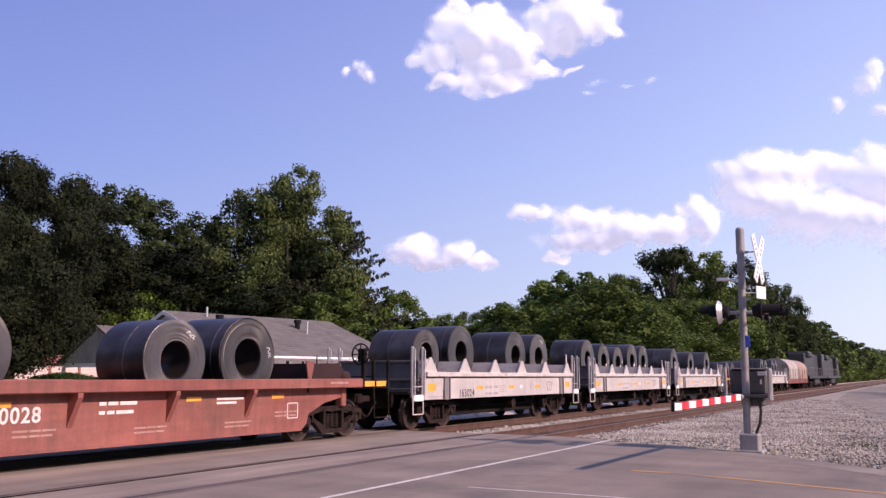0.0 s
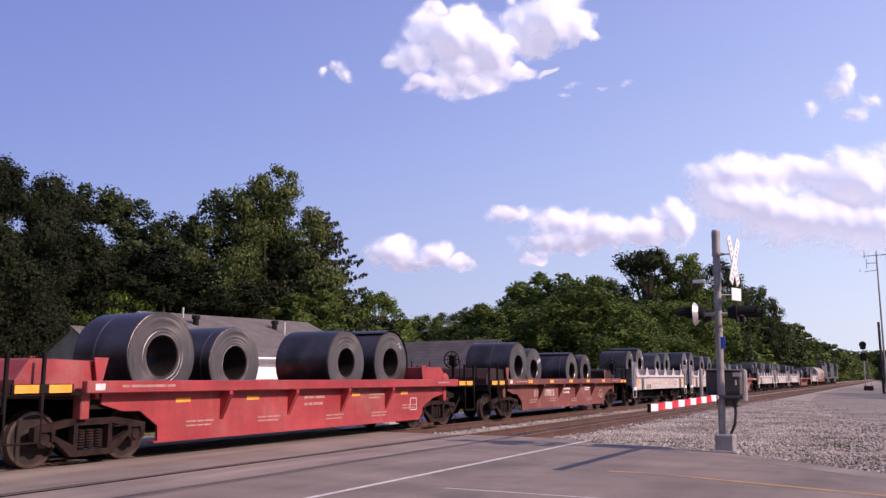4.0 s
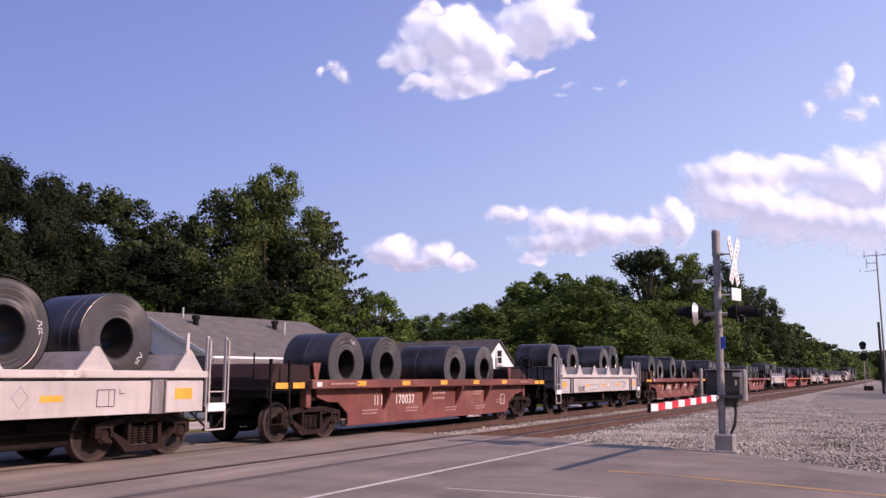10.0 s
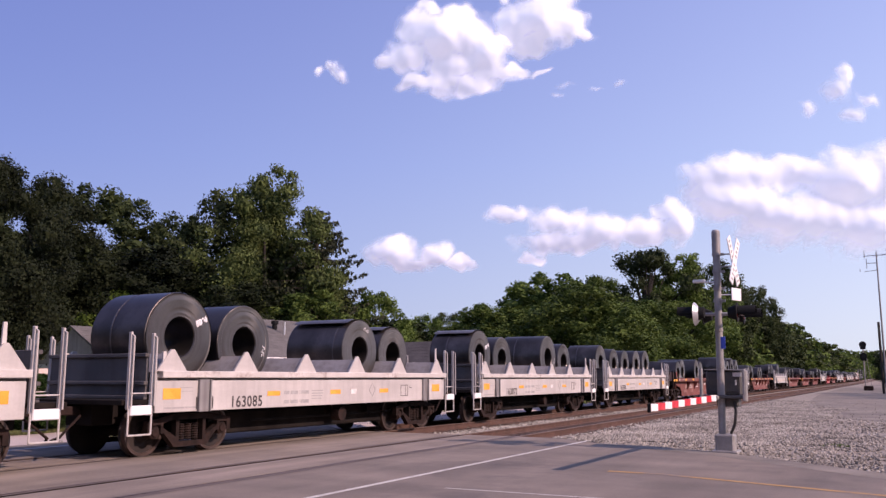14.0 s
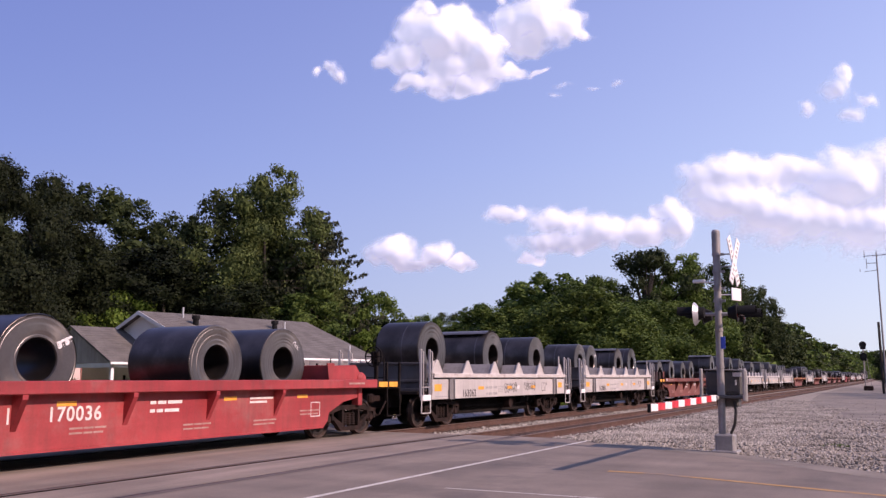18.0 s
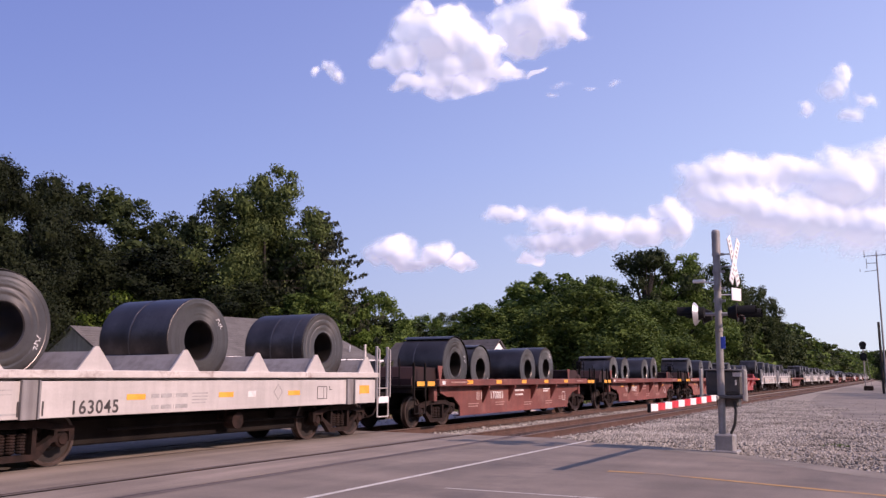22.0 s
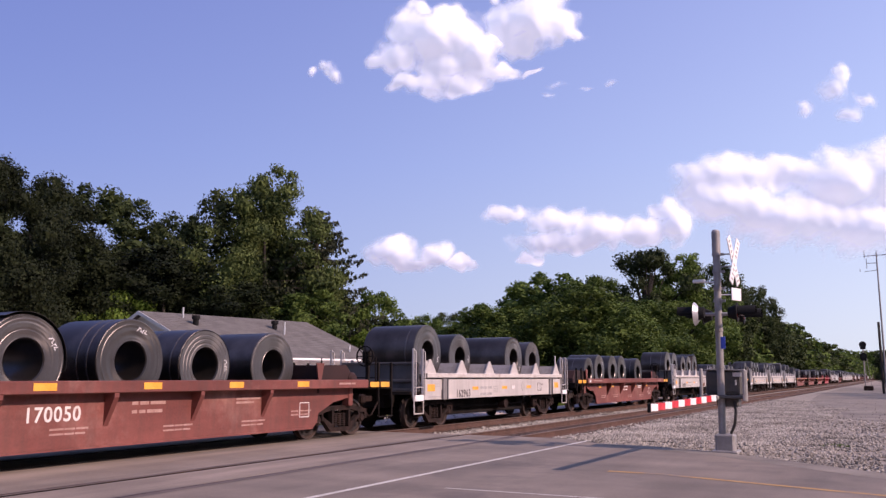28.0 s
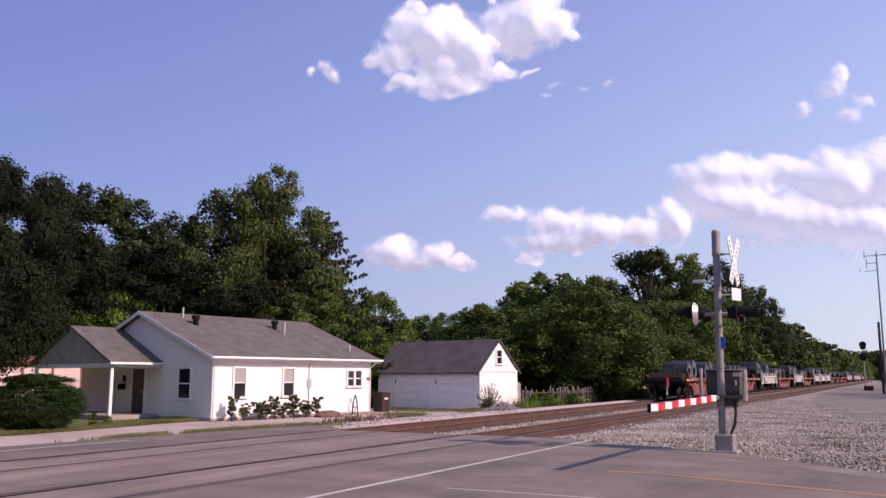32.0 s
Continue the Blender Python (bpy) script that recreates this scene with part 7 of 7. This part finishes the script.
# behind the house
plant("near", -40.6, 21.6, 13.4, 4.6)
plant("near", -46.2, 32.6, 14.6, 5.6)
plant("dark1", -53.9, 44.7, 16.7, 7.0)
plant("dark2", -52.3, 49.5, 15.3, 5.4)
plant("dark2", -42.0, 45.6, 15.6, 4.8)
plant("olive", -38.6, 46.0, 16.4, 5.5)
plant("dark3", -40.2, 47.6, 16.0, 4.2)
plant("spruce", -36.1, 48.2, 14.2, 8.2, turn=20)
plant("mid1", -33.6, 52.2, 8.4, 3.3)
plant("bright", -41.7, 35.9, 7.3, 2.7)
plant("bright", -32.2, 48.3, 5.3, 2.6)
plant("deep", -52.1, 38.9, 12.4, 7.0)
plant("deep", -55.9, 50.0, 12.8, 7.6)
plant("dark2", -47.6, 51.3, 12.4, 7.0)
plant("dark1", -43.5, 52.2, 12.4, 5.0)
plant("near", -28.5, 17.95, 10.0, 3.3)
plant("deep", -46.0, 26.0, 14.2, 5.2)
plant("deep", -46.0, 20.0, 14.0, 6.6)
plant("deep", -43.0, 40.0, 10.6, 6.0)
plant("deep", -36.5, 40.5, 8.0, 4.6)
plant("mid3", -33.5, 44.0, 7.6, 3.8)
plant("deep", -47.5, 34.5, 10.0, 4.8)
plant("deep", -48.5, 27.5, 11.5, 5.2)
for i, (x, y, h, r) in enumerate(((-60, 35, 11, 8), (-62, 46, 12, 8), (-58, 58, 12, 8), (-50, 60, 12, 8), (-47, 63, 11, 7), (-38, 62, 7, 5), (-52, 26, 12, 8), (-58, 40, 13, 7), (-49, 44, 12, 6.5))):
    plant("far3", x, y, h, r)
# across the middle distance
plant("mid1", -68.9, 121.9, 12.4, 5.5)
plant("dark2", -69.3, 133.0, 13.7, 6.0)
plant("mid2", -56.1, 117.3, 13.5, 6.5)
plant("dark1", -48.0, 112.0, 12.0, 6.5)
plant("dark2", -76.0, 128.0, 11.5, 6.5)
plant("dark1", -63.0, 126.0, 10.0, 6.5)
plant("dark1", -40.0, 100.0, 10.0, 6.0)
# beyond the garage, and along the track
plant("mid2", -29.1, 69.1, 10.6, 4.8)
plant("mid3", -24.4, 65.6, 10.5, 5.2)
plant("mid1", -20.0, 59.5, 8.8, 5.2)
plant("mid2", -18.4, 60.2, 7.6, 4.2)
plant("mid1", -26.5, 57.5, 7.4, 4.6)
plant("sparse", -23.8, 92.0, 15.9, 5.6)
plant("sparse2", -27.2, 86.5, 12.6, 4.6)
plant("mid3", -21.0, 97.8, 15.9, 6.0)
plant("dark2", -19.7, 108.2, 16.7, 5.6)
plant("dark2", -17.7, 133.9, 15.8, 4.2)
rnd = random.Random(31)
for i in range(44):
    y = 66 + 6.0 * i + 0.16 * i * i
    h = np.interp(y, [60, 80, 92, 128, 160, 205, 265, 370, 600], [9, 10.4, 12, 14, 13.6, 13.4, 12.6, 13.4, 13.4]) + 0.4
    for row in range(2):
        k = ("mid1", "mid2", "mid3", "dark2", "sparse2", "mid1")[rnd.randrange(6)] if y < 94 and row == 0 else ("far1", "far2", "far1", "far3")[rnd.randrange(4)]
        plant(k, -21.2 - row * 5.5 + rnd.uniform(-1, 1), y + rnd.uniform(-2, 2), h * rnd.uniform(0.8, 1.02) * (1 if row == 0 else 1.06), rnd.uniform(4.8, 6.0) + y * 0.008,
              group="trees along the track")
    plant("shrub" if y < 100 else "far4", -18.6 + rnd.uniform(-0.6, 0.6), y + rnd.uniform(-2, 2), rnd.uniform(2.6, 4.2), rnd.uniform(2.2, 3.0), name="shrub", category="shrub", group="shrubs along the track")
for i in range(12):
    plant(("far1", "far3", "far2")[i % 3], -30 + i * 5.5 + rnd.uniform(-2, 2), 640 + rnd.uniform(0, 60), rnd.uniform(15, 24), rnd.uniform(9, 13), group="distant trees")
# off to the right, where the lot ends
for x, y, h, r in ((0.6, 118.0, 4.6, 2.4), (8.0, 86.0, 9.2, 3.6), (1.0, 150.0, 6.5, 4.0), (6.0, 190.0, 9.0, 6.0)):
    plant("dark1" if h > 6 else "hedge", x, y, h, r, -0.1)
for x, y, h, r in ((8.2, 68.5, 7.4, 3.0), (9.0, 77.0, 8.8, 3.6)):
    plant("dark2", x, y, h, r, -0.1)
plant("hedge", 1.3, 103.0, 3.6, 1.8, -0.1, "shrub", "shrub")
# shrubs by the house
plant("bush", -27.3, 20.0, 2.05, 1.56, -0.44, "bush", "bush")
rnd = random.Random(8)
for i, y in enumerate((0.6, 1.2, 1.95, 2.45, 3.05, 3.55, 4.15, 4.95, 5.65)):
    p = at_house(0.75 + rnd.uniform(-0.1, 0.1), y).translation
    plant("ragged" if i % 2 else "ragged2", p.x, p.y, rnd.uniform(0.75, 1.15), rnd.uniform(0.32, 0.48), p.z - 0.02, "garden_bush", "bush", "bushes along the house wall")
plant("weeds", -18.9, 48.5, 1.0, 1.1, -0.42, "weeds", "weeds")
plant("weeds", -18.2, 52.5, 0.9, 0.9, -0.42, "weeds", "weeds")
plant("weeds", -1.25, 20.7, 0.06, 0.40, -0.06, "weeds", "weeds")
for x, y, h, r in ((-27.4, 22.6, 0.6, 0.22), (-27.6, 23.4, 0.4, 0.25), (-27.9, 27.6, 0.25, 0.5)):
    plant("weeds", x, y, h, r, lie(x) - 0.04, "weeds", "weeds")
for k in FRESH:
    bpy.data.objects.remove(STOCK[k])
def grass(spots, label, seed, material=M_BLADE, tall=1.0, per=9):
    """Upright blades in tufts, one mesh."""
    r = np.random.RandomState(seed)
    p = np.repeat(np.array(spots), per, axis=0)
    n = len(p)
    p = p + np.stack([r.normal(size=n) * 0.05, r.normal(size=n) * 0.05, np.zeros(n)], 1)
    a = r.uniform(0, 6.28, n)
    w, h = r.uniform(0.006, 0.012, n) * tall ** 0.5, r.uniform(0.05, 0.17, n) * tall
    side = np.stack([np.cos(a) * w, np.sin(a) * w, np.zeros(n)], 1)
    tip = np.stack([r.normal(size=n) * 0.04 * tall, r.normal(size=n) * 0.04 * tall, h], 1)
    v = np.stack([p - side, p + side, p + tip], 1).reshape(-1, 3)
    ob = new("grass", fast_mesh("grass", v, np.arange(n * 3).reshape(-1, 3), material))
    return tagged(ob, label, "grass", kind="stuff")


def spiky_shrub(x, y, z, h, r, seed, label):
    """Long stems fanning out of one root, each set with narrow leaves."""
    rnd = np.random.RandomState(seed)
    t = thing("bush", pose(x, y, z), label, "bush")
    bm, leaf = bmesh.new(), []
    for i in range(46):
        a, q = i * 2.4, math.sqrt((i + 0.5) / 46)
        tip = np.array((r * q * math.cos(a), r * q * math.sin(a), h * (1.08 - 0.62 * q * q) * rnd.uniform(0.8, 1.08)))
        rod(bm, (0.03 * math.cos(a), 0.03 * math.sin(a), 0), tip, 0.008, 5, 0.003)
        for k in range(34):
            f = rnd.uniform(0.3, 1.0)
            p = tip * f + rnd.normal(size=3) * 0.02
            d = tip / np.linalg.norm(tip) + rnd.normal(size=3) * 0.55
            d *= rnd.uniform(0.06, 0.13) / np.linalg.norm(d)
            b = np.cross(d, rnd.normal(size=3))
            b *= 0.014 / np.linalg.norm(b)
            leaf += [p, p + d * 0.5 + b, p + d, p + d * 0.5 - b]
    tagged(part("branchwork", bm, M_BARK, t), kind="stuff")
    v = np.array(leaf)
    c = new("leaves", fast_mesh("leaves", v, np.arange(len(v)).reshape(-1, 4), M_LEAF_DUSTY))
    c.parent = t


rs = np.random.RandomState(9)
tufts = []
for _ in range(1500):
    f = rs.rand()
    x = np.interp(f, [0, 0.4, 1], [-20.8, -19.6, -16.6]) + rs.normal() * 0.5
    y = np.interp(f, [0, 0.4, 1], [17.6, 20.2, 22.4]) + rs.normal() * 0.5
    if noise.noise(Vector((x * 1.1, y * 1.1, 3.0))) < -0.05:
        continue
    tufts.append((x, y, lie(x) - 0.03))
grass(tufts, "thin yellow-green grass tufts beside the road", 3)
tufts = []
for _ in range(3200):
    y = rs.uniform(16.0, 28.0)
    edge = np.interp(y, [14, 19, 21.5, 23.2, 25.4, 28.3], [-26.5, -26.15, -26.5, -26.7, -27.3, -27.3])
    x = edge + 0.12 - abs(rs.normal()) * 0.7
    tufts.append((x, y, lie(x) - 0.03))
grass(tufts, "uneven grass along the edge of the lawn", 4)
tufts = []
for cx, cy, rx, ry, k in ((-18.6, 31.9, 0.5, 0.9, 150), (-19.6, 33.6, 0.4, 0.7, 60), (-22.6, 37.4, 0.8, 0.9, 200), (-21.2, 43.2, 1.2, 0.8, 160), (-17.6, 35.4, 0.3, 0.5, 30), (-18.4, 38.4, 0.4, 0.7, 50), (-25.0, 42.5, 2.2, 0.8, 260)):
    for _ in range(k):
        x = cx + rs.normal() * rx * 0.6
        tufts.append((x, cy + rs.normal() * ry * 0.6, lie(x) - 0.04))
grass(tufts, "scattered green grass before the garage", 5, tall=1.2)
tufts = []
for cx, cy, k in ((-18.2, 26.7, 36), (-17.9, 27.5, 22), (-18.6, 26.0, 20), (-17.5, 28.3, 10)):
    for _ in range(k):
        x = cx + rs.normal() * 0.2
        tufts.append((x, cy + rs.normal() * 0.25, lie(x) - 0.04))
tagged(grass(tufts, "dry reddish-brown weeds beside the track", 6, M_LEAF_DRY, 2.4, 5), category="weeds")
tufts = [(-18.9 + rs.normal() * 0.35, 46.5 + rs.uniform(-2.5, 8.0), -0.42) for _ in range(160)]
grass(tufts, "tall green weeds along the old fence", 7, M_LEAF_BRIGHT, 5.5, 8)
spiky_shrub(-19.7, 42.2, -0.42, 1.45, 0.8, 12, "ragged spiky green shrub at the garage corner")
spiky_shrub(-20.6, 43.7, -0.42, 0.6, 0.5, 13, "small ragged green shrub at the garage corner")
# ---- clouds ----
def cloud_material():
    m = bpy.data.materials.new("cloud_vapour")
    m.use_nodes = True
    nt = m.node_tree
    add, link = nt.nodes.new, nt.links.new
    out = nt.nodes["Material Output"]
    nt.nodes.remove(nt.nodes["Principled BSDF"])
    at = add("ShaderNodeAttribute")
    at.attribute_name = "thickness"
    tc = add("ShaderNodeTexCoord")
    no = add("ShaderNodeTexNoise")
    no.inputs["Scale"].default_value, no.inputs["Detail"].default_value = 0.02, 8
    no.inputs["Roughness"].default_value = 0.6
    link(tc.outputs["Object"], no.inputs["Vector"])
    su = add("ShaderNodeMath")
    su.operation = "SUBTRACT"
    su.inputs[1].default_value = 0.5
    link(no.outputs["Fac"], su.inputs[0])
    mu = add("ShaderNodeMath")
    mu.operation = "MULTIPLY_ADD"
    mu.inputs[1].default_value = 0.75
    link(su.outputs[0], mu.inputs[0])
    link(at.outputs["Fac"], mu.inputs[2])
    mr = add("ShaderNodeMapRange")
    mr.interpolation_type = "SMOOTHSTEP"
    mr.inputs["From Min"].default_value, mr.inputs["From Max"].default_value = 0.1, 1.0
    link(mu.outputs[0], mr.inputs["Value"])
    df = add("ShaderNodeBsdfDiffuse")
    df.inputs["Color"].default_value = (0.76, 0.80, 0.86, 1)
    tl = add("ShaderNodeBsdfTranslucent")
    tl.inputs["Color"].default_value = (0.82, 0.88, 0.93, 1)
    # weak glow added as fill for light scattered inside the cloud
    em = add("ShaderNodeEmission")
    em.inputs["Color"].default_value = (0.80, 0.83, 1.0, 1)
    em.inputs["Strength"].default_value = 0.2
    mix = add("ShaderNodeMixShader")
    mix.inputs[0].default_value = 0.3
    link(df.outputs[0], mix.inputs[1])
    link(tl.outputs[0], mix.inputs[2])
    sm = add("ShaderNodeAddShader")
    link(mix.outputs[0], sm.inputs[0])
    link(em.outputs[0], sm.inputs[1])
    tp = add("ShaderNodeBsdfTransparent")
    m2 = add("ShaderNodeMixShader")
    link(mr.outputs["Result"], m2.inputs[0])
    link(tp.outputs[0], m2.inputs[1])
    link(sm.outputs[0], m2.inputs[2])
    link(m2.outputs[0], out.inputs["Surface"])
    return m


M_CLOUD = cloud_material()
CLOUDS = []
FAR = 3000.0
VIEW = pose(0, 0, EYE[2], 98.72, 0, 28.145)
CELL = 8.0


def cloud(puffs, drift, label, seed, full=1.0, depth=1.2):
    """A heap of vapour: puffs of (right, up, width, height) in metres on a plane 3 km off, with a billowed front."""
    x0 = min(p[0] - p[2] for p in puffs) - 30
    x1 = max(p[0] + p[2] for p in puffs) + 30
    y0 = min(p[1] - p[3] for p in puffs) - 30
    y1 = max(p[1] + p[3] for p in puffs) + 30
    cx, cy = (x0 + x1) / 2, (y0 + y1) / 2
    nx, ny = int((x1 - x0) / CELL) + 1, int((y1 - y0) / CELL) + 1
    vs, th = [], []
    for j in range(ny):
        for i in range(nx):
            x, y = x0 + i * CELL, y0 + j * CELL
            d = -1.0
            q = Vector((x * 0.011, y * 0.011, seed * 7.3))
            wx = x + 26 * noise.noise(q * 1.7) + 5 * noise.noise(q * 5)
            wy = y + 26 * noise.noise(q * 1.7 + Vector((9, 3, 1))) + 5 * noise.noise(q * 5 + Vector((4, 7, 2)))
            hgt = 0.0
            for a, b, w, h in puffs:
                s = 1 - math.hypot((wx - a) / w, (wy - b) / h)
                d = max(d, s * 1.9)
                t = math.exp(-1.3 * (((x - a) / w) ** 2 + ((y - b) / h) ** 2)) * min(w, h)
                hgt = math.log(math.exp(hgt / 22) + math.exp(t / 22)) * 22
            d = d * full + 0.15 * noise.noise(q * 3)
            bil = noise.fractal(q * 1.1, 1.2, 2.1, 3)
            vs.append((x - cx, y - cy, hgt * depth + bil * 10))
            th.append(d)
    faces, keep = [], {}
    vv, tt = [], []
    for j in range(ny - 1):
        for i in range(nx - 1):
            c = (j * nx + i, j * nx + i + 1, (j + 1) * nx + i + 1, (j + 1) * nx + i)
            if max(th[k] for k in c) < -0.1:
                continue
            f = []
            for k in c:
                if k not in keep:
                    keep[k] = len(vv)
                    vv.append(vs[k])
                    tt.append(th[k])
                f.append(keep[k])
            faces.append(f)
    ob = raw("cloud", vv, faces, M_CLOUD, smooth=True)
    at = ob.data.attributes.new("thickness", "FLOAT", "POINT")
    at.data.foreach_set("value", tt)
    m = VIEW @ Matrix.Translation((cx, cy, -FAR))
    ob.matrix_basis = m
    ob.visible_shadow = False
    tagged(ob, label, "cloud", kind="structure")
    d = VIEW.to_3x3() @ Vector((drift, 0, 0))
    CLOUDS.append((ob, m, d))
    return ob


cloud([(28, 732, 142, 126), (-53, 762, 97, 93), (109, 742, 134, 111), (180, 681, 118, 105), (-93, 667, 105, 81), (-158, 647, 69, 49), (69, 634, 142, 77), (191, 614, 122, 53), (-12, 837, 53, 45), (89, 813, 81, 61), (272, 626, 73, 28), (373, 620, 61, 16), (-73, 590, 61, 32), (20, 572, 140, 52), (150, 566, 120, 46), (-70, 580, 80, 40)], -76, "sunlit white cumulus cloud", 1, 1.0)
cloud([(373, 793, 134, 126), (464, 782, 97, 89), (332, 707, 105, 57), (525, 742, 57, 36), (414, 874, 118, 81), (247, 874, 32, 36), (272, 772, 81, 101)], -76, "sunlit white cumulus cloud", 2, 1.0)
cloud([(-350, 632, 36, 62), (-340, 606, 34, 42), (-420, 622, 30, 30), (-378, 651, 32, 36)], -49, "small torn wisp of cloud", 3, 0.65)
cloud([(470, 576, 45, 20), (440, 541, 28, 16), (653, 592, 41, 18), (572, 570, 49, 12)], -73, "thin faint wisp of cloud", 4, 0.4)
cloud([(1395, 562, 72, 74), (1431, 614, 44, 60), (1300, 495, 46, 32), (1451, 474, 70, 44), (1512, 520, 56, 44)], -28, "small ragged white cloud", 5, 0.55)
cloud([(1026, 255, 223, 91), (1208, 266, 223, 85), (1411, 225, 223, 152), (1573, 245, 182, 162), (1046, 164, 223, 101), (1249, 112, 324, 125), (1512, 75, 263, 125), (945, 205, 122, 61), (1776, 164, 284, 182)], -57, "broad grey-bellied cumulus bank", 6, 1.0, 1.5)
cloud([(235, 120, 111, 41), (407, 93, 152, 65), (559, 63, 152, 81), (701, 63, 142, 71), (823, 83, 91, 85), (793, 134, 71, 51), (438, 22, 223, 51), (316, -28, 71, 28)], -16, "long low bank of white cumulus", 7, 0.95, 1.4)
cloud([(-180, -8, 126, 73), (-28, -18, 91, 61), (63, -49, 71, 28), (-130, -49, 122, 41)], 2, "low white cumulus cloud above the trees", 8, 1.0)

motions()
